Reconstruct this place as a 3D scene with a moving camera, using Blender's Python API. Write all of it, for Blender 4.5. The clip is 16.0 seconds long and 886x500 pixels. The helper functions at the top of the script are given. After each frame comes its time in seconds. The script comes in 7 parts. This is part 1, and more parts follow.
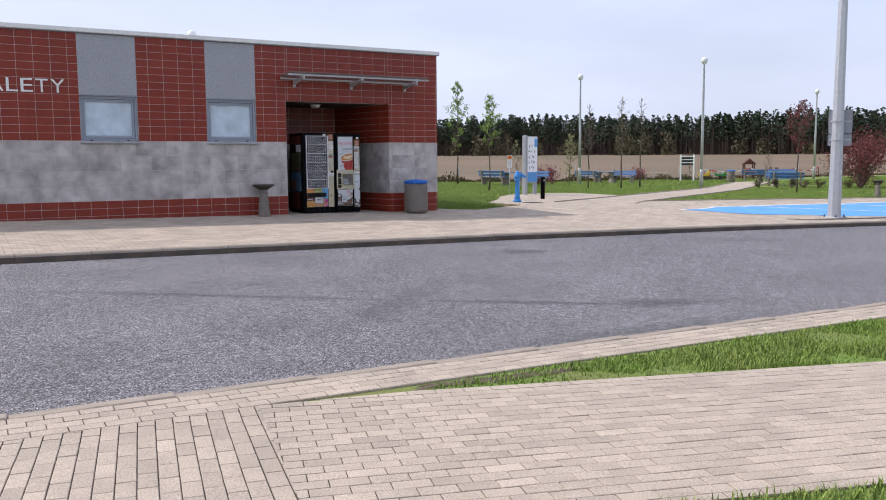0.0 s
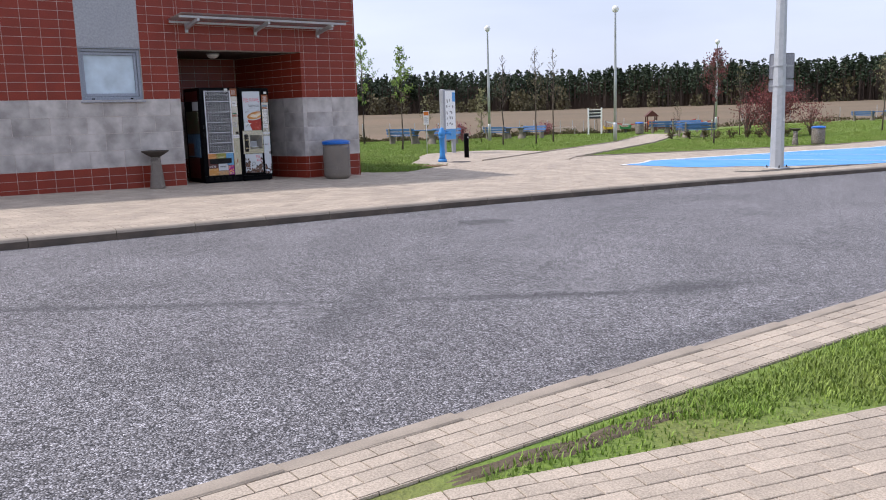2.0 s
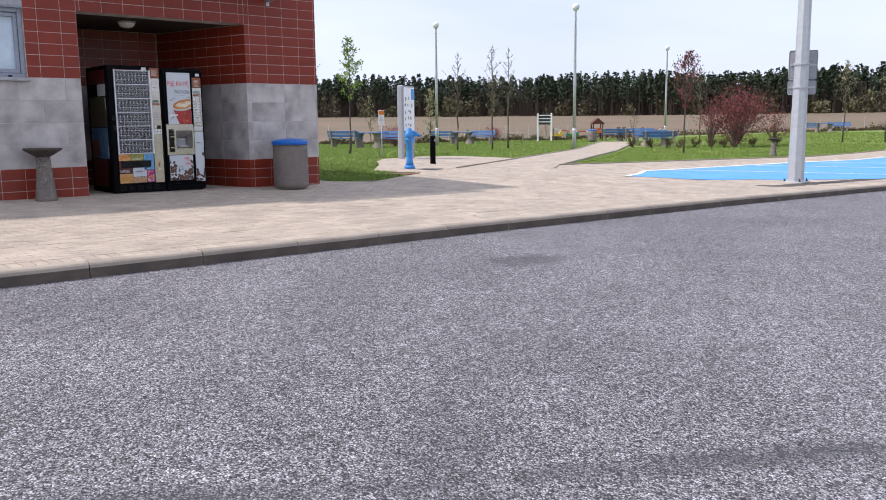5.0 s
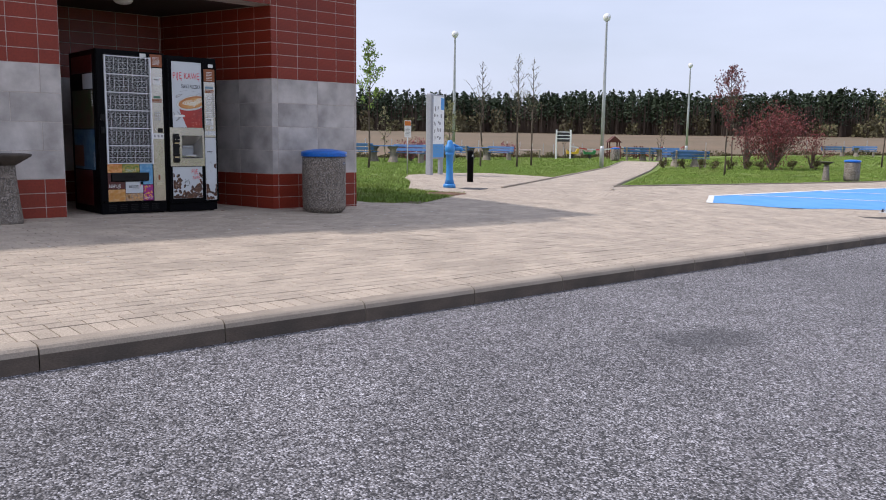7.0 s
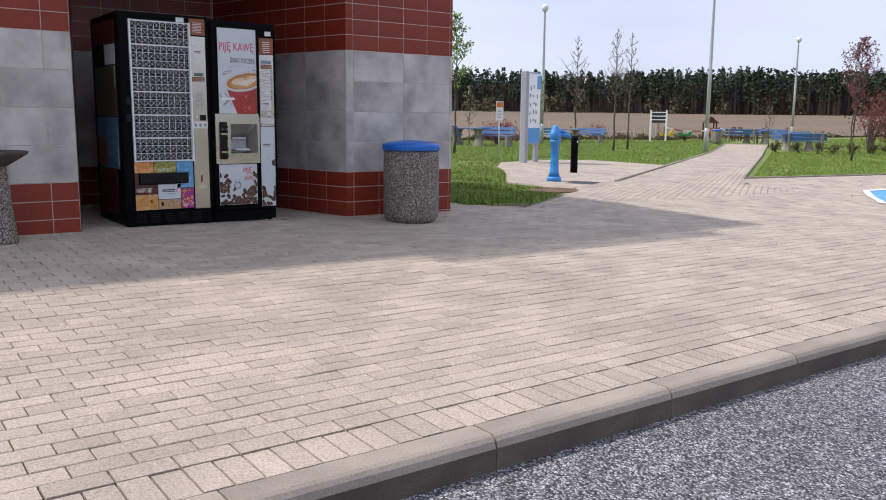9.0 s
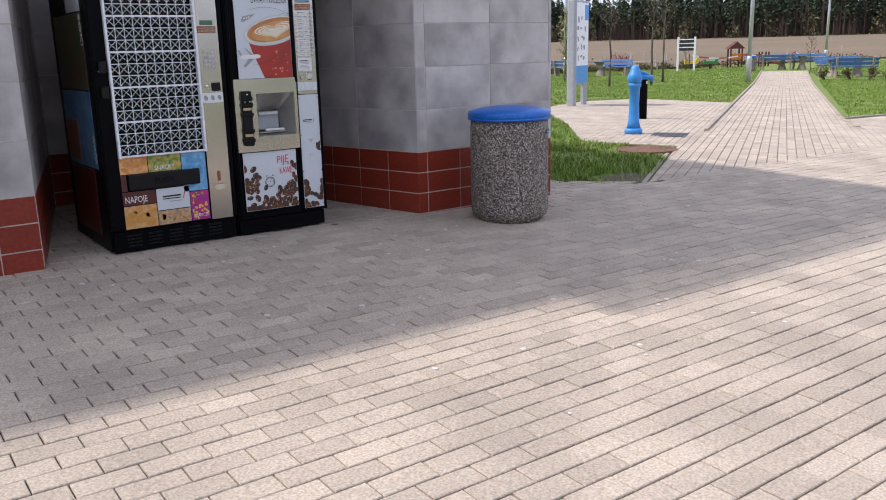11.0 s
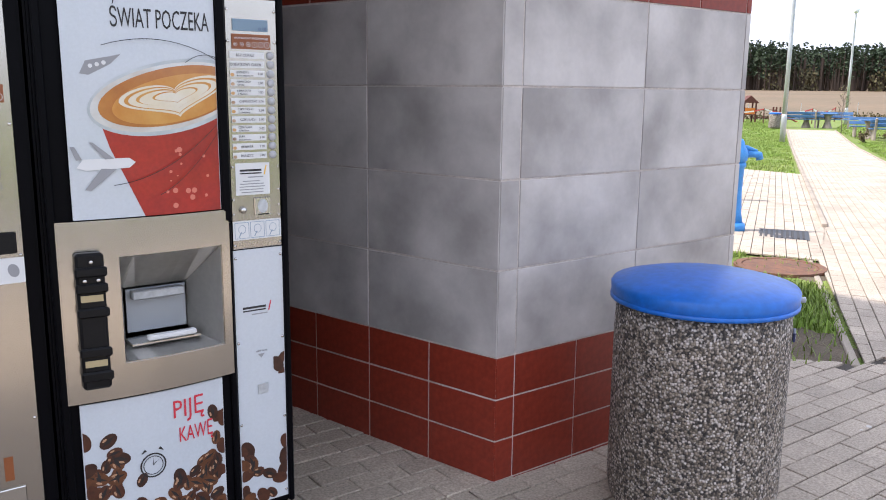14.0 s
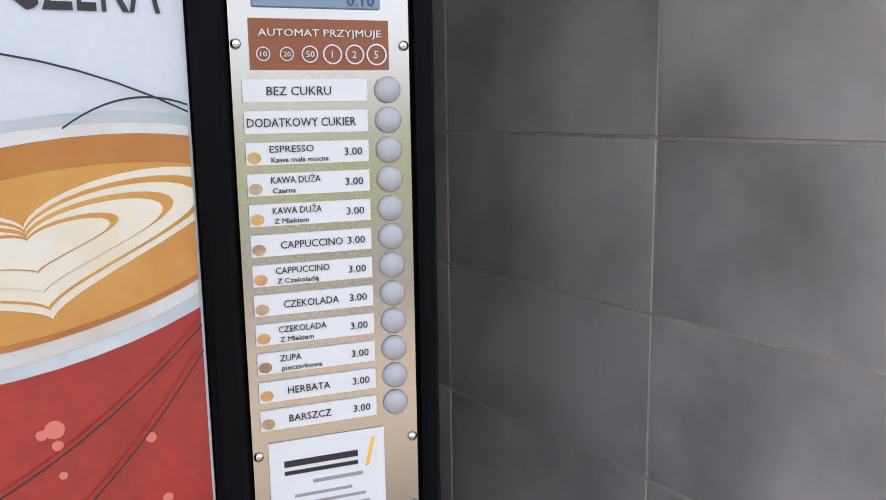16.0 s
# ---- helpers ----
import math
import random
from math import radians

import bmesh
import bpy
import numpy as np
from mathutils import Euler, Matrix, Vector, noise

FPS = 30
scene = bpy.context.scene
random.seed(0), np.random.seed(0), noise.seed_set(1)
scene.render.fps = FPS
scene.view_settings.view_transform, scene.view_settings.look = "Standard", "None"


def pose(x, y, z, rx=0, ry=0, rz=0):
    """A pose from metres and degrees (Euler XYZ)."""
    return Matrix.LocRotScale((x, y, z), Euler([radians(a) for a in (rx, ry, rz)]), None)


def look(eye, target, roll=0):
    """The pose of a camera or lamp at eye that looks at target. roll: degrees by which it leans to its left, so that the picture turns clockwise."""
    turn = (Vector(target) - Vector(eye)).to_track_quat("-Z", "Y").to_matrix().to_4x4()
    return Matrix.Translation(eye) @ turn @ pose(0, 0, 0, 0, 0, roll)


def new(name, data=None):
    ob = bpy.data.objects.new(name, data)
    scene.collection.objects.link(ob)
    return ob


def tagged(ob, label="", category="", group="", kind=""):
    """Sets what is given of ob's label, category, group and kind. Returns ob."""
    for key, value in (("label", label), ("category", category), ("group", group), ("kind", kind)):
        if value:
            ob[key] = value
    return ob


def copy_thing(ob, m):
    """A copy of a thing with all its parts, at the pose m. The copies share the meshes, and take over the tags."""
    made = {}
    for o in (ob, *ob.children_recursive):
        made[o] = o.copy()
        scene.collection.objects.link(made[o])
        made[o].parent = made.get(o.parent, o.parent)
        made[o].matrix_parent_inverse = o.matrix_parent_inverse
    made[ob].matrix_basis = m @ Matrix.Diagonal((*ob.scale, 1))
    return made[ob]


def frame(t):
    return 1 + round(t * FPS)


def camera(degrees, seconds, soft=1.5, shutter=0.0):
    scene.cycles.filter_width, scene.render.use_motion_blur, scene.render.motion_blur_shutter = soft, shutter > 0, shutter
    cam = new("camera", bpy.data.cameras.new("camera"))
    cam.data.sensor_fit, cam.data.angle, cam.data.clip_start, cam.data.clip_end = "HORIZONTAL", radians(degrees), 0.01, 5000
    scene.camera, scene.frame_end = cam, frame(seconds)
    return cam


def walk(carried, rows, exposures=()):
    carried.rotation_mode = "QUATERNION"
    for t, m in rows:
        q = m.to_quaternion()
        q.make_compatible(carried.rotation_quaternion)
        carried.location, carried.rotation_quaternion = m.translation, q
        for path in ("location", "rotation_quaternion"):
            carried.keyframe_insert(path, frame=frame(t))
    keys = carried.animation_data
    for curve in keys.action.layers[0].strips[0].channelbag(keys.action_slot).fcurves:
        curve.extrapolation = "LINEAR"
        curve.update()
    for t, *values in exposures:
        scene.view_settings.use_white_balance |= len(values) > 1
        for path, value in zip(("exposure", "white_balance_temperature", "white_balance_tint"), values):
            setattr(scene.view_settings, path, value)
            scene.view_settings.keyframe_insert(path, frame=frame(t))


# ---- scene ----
cam = camera(56.2, 16.0, soft=1.0)
PATH = [
    (0, (-8.844, -17.896, 1.201), (-7.851, -16.172, 0.988), -0.4),
    (0.5, (-8.629, -17.231, 1.188), (-7.597, -15.533, 0.965), -0.4),
    (1, (-8.529, -16.691, 1.179), (-7.478, -15.015, 0.884), -1.6),
    (1.5, (-8.331, -16.147, 1.176), (-7.244, -14.491, 0.898), -0.9),
    (2, (-8.190, -15.525, 1.136), (-7.003, -13.947, 0.823), -1.8),
    (2.5, (-7.973, -14.888, 1.080), (-6.798, -13.315, 0.700), -0.8),
    (3, (-7.782, -14.322, 1.091), (-6.593, -12.769, 0.672), 0.5),
    (3.5, (-7.502, -13.794, 1.046), (-6.290, -12.277, 0.564), 0.3),
    (4, (-7.214, -13.223, 1.065), (-5.949, -11.724, 0.674), 0.8),
    (4.5, (-6.949, -12.644, 1.041), (-5.631, -11.186, 0.669), -0.8),
    (5, (-6.662, -11.982, 1.005), (-5.338, -10.514, 0.701), -0.6),
    (7.5, (-5.199, -8.844, 0.935), (-3.868, -7.375, 0.668), 0.8),
    (8, (-4.826, -8.391, 0.948), (-3.542, -6.888, 0.644), 0.4),
    (8.5, (-4.486, -7.828, 0.992), (-3.255, -6.278, 0.705), 1.1),
    (9, (-4.231, -7.274, 1.011), (-3.047, -5.694, 0.694), 0.6),
    (11.5, (-3.176, -4.404, 1.214), (-2.019, -2.851, 0.710), -1.3),
    (12, (-2.920, -3.943, 1.255), (-1.736, -2.415, 0.741), 0.2),
    (12.5, (-2.689, -3.400, 1.264), (-1.448, -1.906, 0.788), 0.1),
    (13, (-2.382, -2.955, 1.288), (-1.128, -1.453, 0.871), 1.1),
    (13.5, (-2.056, -2.402, 1.324), (-0.822, -0.872, 0.956), 1.4),
    (14, (-1.759, -2.023, 1.333), (-0.575, -0.456, 0.957), 0.6),
    (14.5, (-1.453, -1.630, 1.370), (-0.331, -0.013, 1.015), 0.6),
    (15, (-1.27, -1.195, 1.377), (-0.21, 0.467, 1.035), -0.0),
    (15.3, (-1.15, -0.981, 1.37), (-0.223, 0.755, 1.015), -0.3),
    (15.5, (-1.073, -0.864, 1.382), (-0.247, 0.922, 1.026), -0.3),
    (16, (-0.963, -0.573, 1.407), (-0.259, 1.267, 1.065), -0.9),
]
STOPS = [(0, 0.36), (1.5, 0.38), (3.5, 0.68), (5, 0.56), (7.5, 0.28), (9, 0.4), (11.5, 0.82), (12.5, 1.24), (13.5, 1.2), (14.5, 1.42), (15.3, 1.62), (16, 1.56)]
EXPOSURES = [(t, s, 6290 if t < 14 else 6560, 16 if t < 14 else 13) for t, s in STOPS]
walk(cam, [(t, look(eye, target, roll)) for t, eye, target, roll in PATH], EXPOSURES)

# ---- light ----
SUN_FROM = Vector((-2.6, 2.0, 3.85)).normalized()
world = bpy.data.worlds.new("world")
scene.world = world
world.use_nodes = True
wn, wl = world.node_tree.nodes, world.node_tree.links
sky = wn.new("ShaderNodeTexSky")
sky.sky_type = "NISHITA"
sky.sun_disc = False
sky.sun_elevation = math.asin(SUN_FROM.z)
sky.sun_rotation = math.atan2(SUN_FROM.x, SUN_FROM.y)
sky.air_density, sky.dust_density, sky.ozone_density = 1.0, 3.0, 1.0
# thin white cloud veil over the sky
tc = wn.new("ShaderNodeTexCoord")
mp = wn.new("ShaderNodeMapping")
mp.inputs["Scale"].default_value = (1.2, 1.2, 5.0)
cl = wn.new("ShaderNodeTexNoise")
cl.inputs["Scale"].default_value = 1.6
cl.inputs["Detail"].default_value = 6.0
cl.inputs["Roughness"].default_value = 0.5
cr = wn.new("ShaderNodeMapRange")
cr.inputs["From Min"].default_value, cr.inputs["From Max"].default_value = 0.3, 0.72
cr.inputs["To Min"].default_value, cr.inputs["To Max"].default_value = 0.62, 0.97
mx = wn.new("ShaderNodeMixRGB")
mx.inputs["Color2"].default_value = (6.35, 7.0, 8.35, 1)
wl.new(tc.outputs["Generated"], mp.inputs["Vector"])
wl.new(mp.outputs["Vector"], cl.inputs["Vector"])
wl.new(cl.outputs["Fac"], cr.inputs["Value"])
wl.new(cr.outputs["Result"], mx.inputs["Fac"])
wl.new(sky.outputs["Color"], mx.inputs["Color1"])
bg = wn["Background"]
bg.inputs["Strength"].default_value = 0.104
wl.new(mx.outputs["Color"], bg.inputs["Color"])
sun = new("sun", bpy.data.lights.new("sun", "SUN"))
sun.data.energy = 2.8
sun.data.angle = radians(2.2)
sun.data.color = (1.0, 0.95, 0.87)
sun.matrix_world = look(SUN_FROM * 60, (0, 0, 0))


# ---- materials ----
def material(name, color, rough=0.7, metal=0.0, second=None, scale=8.0, mix=0.5, grain=60.0, bump=0.15, bump_size=0.004,
             island=0.0, objrand=0.0, stretch=None, spots=None, spec=0.5, detail=5.0, low=0.35, high=0.65, speckle=0.18, scatter=False):
    """Two-scale procedural surface: broad blotches to a second colour, fine grain, relief, piece-to-piece variation."""
    m = bpy.data.materials.new(name)
    m.use_nodes = True
    n, l = m.node_tree.nodes, m.node_tree.links
    b = n["Principled BSDF"]
    b.inputs["Roughness"].default_value, b.inputs["Metallic"].default_value = rough, metal
    b.inputs["Specular IOR Level"].default_value = spec
    geo = n.new("ShaderNodeTexCoord")
    vec = geo.outputs["Object"]
    if scatter:
        # shift the pattern from piece to piece
        rnd_ob = n.new("ShaderNodeObjectInfo")
        far_off = n.new("ShaderNodeMath")
        far_off.operation = "MULTIPLY"
        far_off.inputs[1].default_value = 90.0
        l.new(rnd_ob.outputs["Random"], far_off.inputs[0])
        addv = n.new("ShaderNodeVectorMath")
        addv.operation = "ADD"
        l.new(vec, addv.inputs[0])
        l.new(far_off.outputs["Value"], addv.inputs[1])
        vec = addv.outputs["Vector"]
    if stretch:
        mapn = n.new("ShaderNodeMapping")
        mapn.inputs["Scale"].default_value = stretch
        l.new(vec, mapn.inputs["Vector"])
        vec = mapn.outputs["Vector"]
    big = n.new("ShaderNodeTexNoise")
    big.inputs["Scale"].default_value, big.inputs["Detail"].default_value = scale, detail
    l.new(vec, big.inputs["Vector"])
    fine = n.new("ShaderNodeTexNoise")
    fine.inputs["Scale"].default_value, fine.inputs["Detail"].default_value = grain, 3.0
    l.new(vec, fine.inputs["Vector"])
    rng = n.new("ShaderNodeMapRange")
    rng.inputs["From Min"].default_value, rng.inputs["From Max"].default_value = low, high
    rng.inputs["To Max"].default_value = mix
    l.new(big.outputs["Fac"], rng.inputs["Value"])
    c = n.new("ShaderNodeMixRGB")
    c.inputs["Color1"].default_value = (*color, 1)
    c.inputs["Color2"].default_value = (*(second or [v * 0.6 for v in color]), 1)
    l.new(rng.outputs["Result"], c.inputs["Fac"])
    out = c.outputs["Color"]
    hsv = n.new("ShaderNodeHueSaturation")
    l.new(out, hsv.inputs["Color"])
    val = n.new("ShaderNodeMapRange")
    val.inputs["From Min"].default_value, val.inputs["From Max"].default_value = 0.25, 0.75
    val.inputs["To Min"].default_value, val.inputs["To Max"].default_value = 1 - speckle, 1 + speckle
    l.new(fine.outputs["Fac"], val.inputs["Value"])
    last = val.outputs["Result"]
    if island or objrand:
        amount = island or objrand
        src = n.new("ShaderNodeNewGeometry").outputs["Random Per Island"] if island else n.new("ShaderNodeObjectInfo").outputs["Random"]
        v2 = n.new("ShaderNodeMapRange")
        v2.inputs["To Min"].default_value, v2.inputs["To Max"].default_value = 1 - amount, 1 + amount
        l.new(src, v2.inputs["Value"])
        mul = n.new("ShaderNodeMath")
        mul.operation = "MULTIPLY"
        l.new(last, mul.inputs[0])
        l.new(v2.outputs["Result"], mul.inputs[1])
        last = mul.outputs["Value"]
    l.new(last, hsv.inputs["Value"])
    out = hsv.outputs["Color"]
    if spots:
        sc, lo, hi, colour = spots
        v = n.new("ShaderNodeTexVoronoi")
        v.inputs["Scale"].default_value = sc
        l.new(vec, v.inputs["Vector"])
        bw = n.new("ShaderNodeRGBToBW")
        l.new(v.outputs["Color"], bw.inputs["Color"])
        r3 = n.new("ShaderNodeMapRange")
        r3.inputs["From Min"].default_value, r3.inputs["From Max"].default_value = lo, hi
        l.new(bw.outputs["Val"], r3.inputs["Value"])
        m3 = n.new("ShaderNodeMixRGB")
        m3.inputs["Color2"].default_value = (*colour, 1)
        l.new(r3.outputs["Result"], m3.inputs["Fac"])
        l.new(out, m3.inputs["Color1"])
        out = m3.outputs["Color"]
    l.new(out, b.inputs["Base Color"])
    if bump:
        bp = n.new("ShaderNodeBump")
        bp.inputs["Strength"].default_value, bp.inputs["Distance"].default_value = bump, bump_size
        l.new(fine.outputs["Fac"], bp.inputs["Height"])
        l.new(bp.outputs["Normal"], b.inputs["Normal"])
    return m


def pebbles(name, sc, dark, light, bump=0.6, rough=0.8, depth=0.006, tint=0.35, gain=1.0, coarse=0.0):
    """Stones of many greys and browns bedded in a dark binder."""
    m = bpy.data.materials.new(name)
    m.use_nodes = True
    n, l = m.node_tree.nodes, m.node_tree.links
    b = n["Principled BSDF"]
    b.inputs["Roughness"].default_value = rough
    tc2 = n.new("ShaderNodeTexCoord")
    v = n.new("ShaderNodeTexVoronoi")
    v.inputs["Scale"].default_value = sc
    l.new(tc2.outputs["Object"], v.inputs["Vector"])
    bw = n.new("ShaderNodeRGBToBW")
    l.new(v.outputs["Color"], bw.inputs["Color"])
    r = n.new("ShaderNodeValToRGB")
    e = r.color_ramp.elements
    e[0].position, e[0].color = 0.2, (*dark, 1)
    e[1].position, e[1].color = 0.85, (*light, 1)
    k = e.new(0.55)
    k.color = (*[(a * 0.62 + c * 0.38) * g for a, c, g in zip(dark, light, (1 + tint * 0.25, 1, 1 - tint * 0.4))], 1)
    l.new(bw.outputs["Val"], r.inputs["Fac"])
    edge = n.new("ShaderNodeMapRange")
    edge.inputs["From Min"].default_value, edge.inputs["From Max"].default_value = 0.35, 0.75
    edge.inputs["To Min"].default_value, edge.inputs["To Max"].default_value = 1.0, 0.3
    l.new(v.outputs["Distance"], edge.inputs["Value"])
    big = n.new("ShaderNodeTexNoise")
    big.inputs["Scale"].default_value, big.inputs["Detail"].default_value = 0.9, 6.0
    l.new(tc2.outputs["Object"], big.inputs["Vector"])
    br = n.new("ShaderNodeMapRange")
    br.inputs["From Min"].default_value, br.inputs["From Max"].default_value = 0.3, 0.7
    br.inputs["To Min"].default_value, br.inputs["To Max"].default_value = 0.82 * gain, 1.15 * gain
    l.new(big.outputs["Fac"], br.inputs["Value"])
    mul = n.new("ShaderNodeMath")
    mul.operation = "MULTIPLY"
    l.new(edge.outputs["Result"], mul.inputs[0])
    l.new(br.outputs["Result"], mul.inputs[1])
    if coarse:
        # clusters of pale and dark chips, hand to foot size
        for sc2, amount in ((32.0, coarse), (11.0, coarse * 0.55)):
            cn = n.new("ShaderNodeTexNoise")
            cn.inputs["Scale"].default_value, cn.inputs["Detail"].default_value = sc2, 2.0
            l.new(tc2.outputs["Object"], cn.inputs["Vector"])
            cm = n.new("ShaderNodeMapRange")
            cm.inputs["From Min"].default_value, cm.inputs["From Max"].default_value = 0.3, 0.7
            cm.inputs["To Min"].default_value, cm.inputs["To Max"].default_value = 1 - amount, 1 + amount
            l.new(cn.outputs["Fac"], cm.inputs["Value"])
            both = n.new("ShaderNodeMath")
            both.operation = "MULTIPLY"
            l.new(mul.outputs["Value"], both.inputs[0])
            l.new(cm.outputs["Result"], both.inputs[1])
            mul = both
    h = n.new("ShaderNodeHueSaturation")
    l.new(r.outputs["Color"], h.inputs["Color"])
    l.new(mul.outputs["Value"], h.inputs["Value"])
    l.new(h.outputs["Color"], b.inputs["Base Color"])
    bp = n.new("ShaderNodeBump")
    bp.invert = True
    bp.inputs["Strength"].default_value, bp.inputs["Distance"].default_value = bump, depth
    l.new(v.outputs["Distance"], bp.inputs["Height"])
    l.new(bp.outputs["Normal"], b.inputs["Normal"])
    return m


def plain(name, color, rough=0.5, metal=0.0, spec=0.5):
    m = bpy.data.materials.new(name)
    m.use_nodes = True
    b = m.node_tree.nodes["Principled BSDF"]
    b.inputs["Base Color"].default_value = (*color, 1)
    b.inputs["Roughness"].default_value, b.inputs["Metallic"].default_value = rough, metal
    b.inputs["Specular IOR Level"].default_value = spec
    return m


M_ROAD = pebbles("asphalt", 115, (0.034, 0.033, 0.037), (0.495, 0.48, 0.51), bump=0.7, rough=0.85, tint=0.12, coarse=0.3)


def stain(m, lines):
    """Dark oily tracks and spots on the asphalt: capsules (ax, ay, bx, by, width, strength) with ragged edges."""
    n, l = m.node_tree.nodes, m.node_tree.links
    b = n["Principled BSDF"]
    src = b.inputs["Base Color"].links[0].from_socket
    tc2 = n.new("ShaderNodeTexCoord")
    flatten = n.new("ShaderNodeVectorMath")
    flatten.operation = "MULTIPLY"
    flatten.inputs[1].default_value = (1, 1, 0)
    l.new(tc2.outputs["Object"], flatten.inputs[0])
    ns = n.new("ShaderNodeTexNoise")
    ns.inputs["Scale"].default_value, ns.inputs["Detail"].default_value = 5.0, 5.0
    l.new(tc2.outputs["Object"], ns.inputs["Vector"])
    total = None
    for ax, ay, bx, by, w, k in lines:
        ln = math.hypot(bx - ax, by - ay)
        d = ((bx - ax) / ln, (by - ay) / ln)
        mp2 = n.new("ShaderNodeMapping")
        mp2.vector_type = "TEXTURE"
        mp2.inputs["Location"].default_value = ((ax + bx) / 2, (ay + by) / 2, 0)
        mp2.inputs["Rotation"].default_value = (0, 0, math.atan2(d[1], d[0]))
        mp2.inputs["Scale"].default_value = (ln / 2 + w, w, 1)
        l.new(flatten.outputs["Vector"], mp2.inputs["Vector"])
        le = n.new("ShaderNodeVectorMath")
        le.operation = "LENGTH"
        l.new(mp2.outputs["Vector"], le.inputs[0])
        add = n.new("ShaderNodeMath")
        add.operation = "ADD"
        l.new(le.outputs["Value"], add.inputs[0])
        l.new(ns.outputs["Fac"], add.inputs[1])
        r = n.new("ShaderNodeMapRange")
        r.inputs["From Min"].default_value, r.inputs["From Max"].default_value = 0.75, 1.55
        r.inputs["To Min"].default_value, r.inputs["To Max"].default_value = k, 0.0
        l.new(add.outputs["Value"], r.inputs["Value"])
        if total is None:
            total = r.outputs["Result"]
        else:
            mxx = n.new("ShaderNodeMath")
            mxx.operation = "MAXIMUM"
            l.new(total, mxx.inputs[0])
            l.new(r.outputs["Result"], mxx.inputs[1])
            total = mxx.outputs["Value"]
    dk = n.new("ShaderNodeMixRGB")
    dk.inputs["Color2"].default_value = (0.03, 0.03, 0.033, 1)
    l.new(total, dk.inputs["Fac"])
    l.new(src, dk.inputs["Color1"])
    l.new(dk.outputs["Color"], b.inputs["Base Color"])


stain(M_ROAD, [(-8.6, -7.35, -4.2, -10.1, 0.13, 0.55), (-4.6, -9.85, -1.9, -11.4, 0.14, 0.6), (-2.6, -11.0, -1.6, -11.25, 0.28, 0.6), (-1.1, -6.6, -0.55, -6.75, 0.32, 0.6), (-6.5, -11.4, -3.4, -8.6, 0.3, 0.3), (-5.4, -12.1, -1.0, -12.1, 0.22, 0.35)])
M_WASHED = pebbles("washed_gravel", 135, (0.045, 0.037, 0.035), (0.74, 0.67, 0.62), bump=0.7, rough=0.65, tint=0.45, gain=0.84)
M_PAVER = material("concrete_paver", (0.44, 0.366, 0.29), 0.9, second=(0.32, 0.268, 0.213), scale=1.9, mix=0.8, grain=110, speckle=0.34, bump=0.6, bump_size=0.003, island=0.09)
M_PAVER_OB = material("concrete_paver_single", (0.44, 0.366, 0.29), 0.9, second=(0.32, 0.268, 0.213), scale=1.9, mix=0.8, grain=110, speckle=0.34, bump=0.6, bump_size=0.003, objrand=0.09, scatter=True)
M_JOINT = material("joint_sand", (0.075, 0.062, 0.05), 0.95, second=(0.04, 0.034, 0.028), scale=6, grain=150, bump=0.6)
M_KERB = material("kerb_concrete", (0.36, 0.305, 0.245), 0.9, second=(0.2, 0.165, 0.13), scale=2.2, mix=0.7, grain=110, bump=0.5, objrand=0.06)
M_KERBFACE = material("dark_kerb_face", (0.13, 0.098, 0.075), 0.92, second=(0.065, 0.054, 0.045), scale=3.0, mix=0.8, grain=70, bump=0.5, objrand=0.08, stretch=(1, 1, 2.5))
M_GREY = material("grey_stoneware", (0.52, 0.485, 0.465), 0.42, second=(0.27, 0.248, 0.237), scale=3.2, mix=1.0, grain=60, bump=0.03, bump_size=0.001, detail=5, speckle=0.03, island=0.14, low=0.34, high=0.68)
M_RED = material("red_stoneware", (0.23, 0.032, 0.017), 0.36, spec=0.32, second=(0.18, 0.024, 0.013), scale=3.0, mix=0.7, grain=50, bump=0.04, bump_size=0.001, island=0.05)
M_RED_OB = material("red_stoneware_single", (0.23, 0.032, 0.017), 0.36, spec=0.32, second=(0.18, 0.024, 0.013), scale=3.0, mix=0.7, grain=50, bump=0.04, bump_size=0.001, objrand=0.05)
M_GREY_OB = material("grey_stoneware_single", (0.52, 0.485, 0.465), 0.42, second=(0.27, 0.248, 0.237), scale=3.2, mix=1.0, grain=60, bump=0.03, bump_size=0.001, detail=5, speckle=0.03, objrand=0.07, low=0.34, high=0.68, scatter=True)
M_GROUT = material("pale_grout", (0.56, 0.50, 0.46), 0.9, second=(0.38, 0.33, 0.30), scale=5, mix=0.8, grain=90, bump=0.2)
M_ALU = material("painted_aluminium", (0.33, 0.34, 0.37), 0.45, second=(0.29, 0.30, 0.33), scale=2, grain=30, bump=0.02)
M_STEEL = material("brushed_steel", (0.52, 0.49, 0.445), 0.2, 1.0, second=(0.42, 0.395, 0.355), scale=3, mix=0.6, grain=30, bump=0.0, speckle=0.015)
M_GALV = material("galvanised_steel", (0.50, 0.52, 0.54), 0.5, 0.55, second=(0.40, 0.42, 0.44), scale=9, grain=60, bump=0.05)
M_BLACK = material("black_powder_coat", (0.0025, 0.0025, 0.0035), 0.35, second=(0.004, 0.004, 0.0055), scale=6, grain=200, bump=0.1, bump_size=0.001, spec=0.05)
M_BLACKP = material("black_plastic", (0.005, 0.005, 0.006), 0.35, spec=0.2, second=(0.009, 0.009, 0.01), scale=12, grain=150, bump=0.05)
M_BLUE = material("blue_plastic", (0.005, 0.125, 0.48), 0.35, second=(0.01, 0.125, 0.55), scale=6, grain=40, bump=0.05)
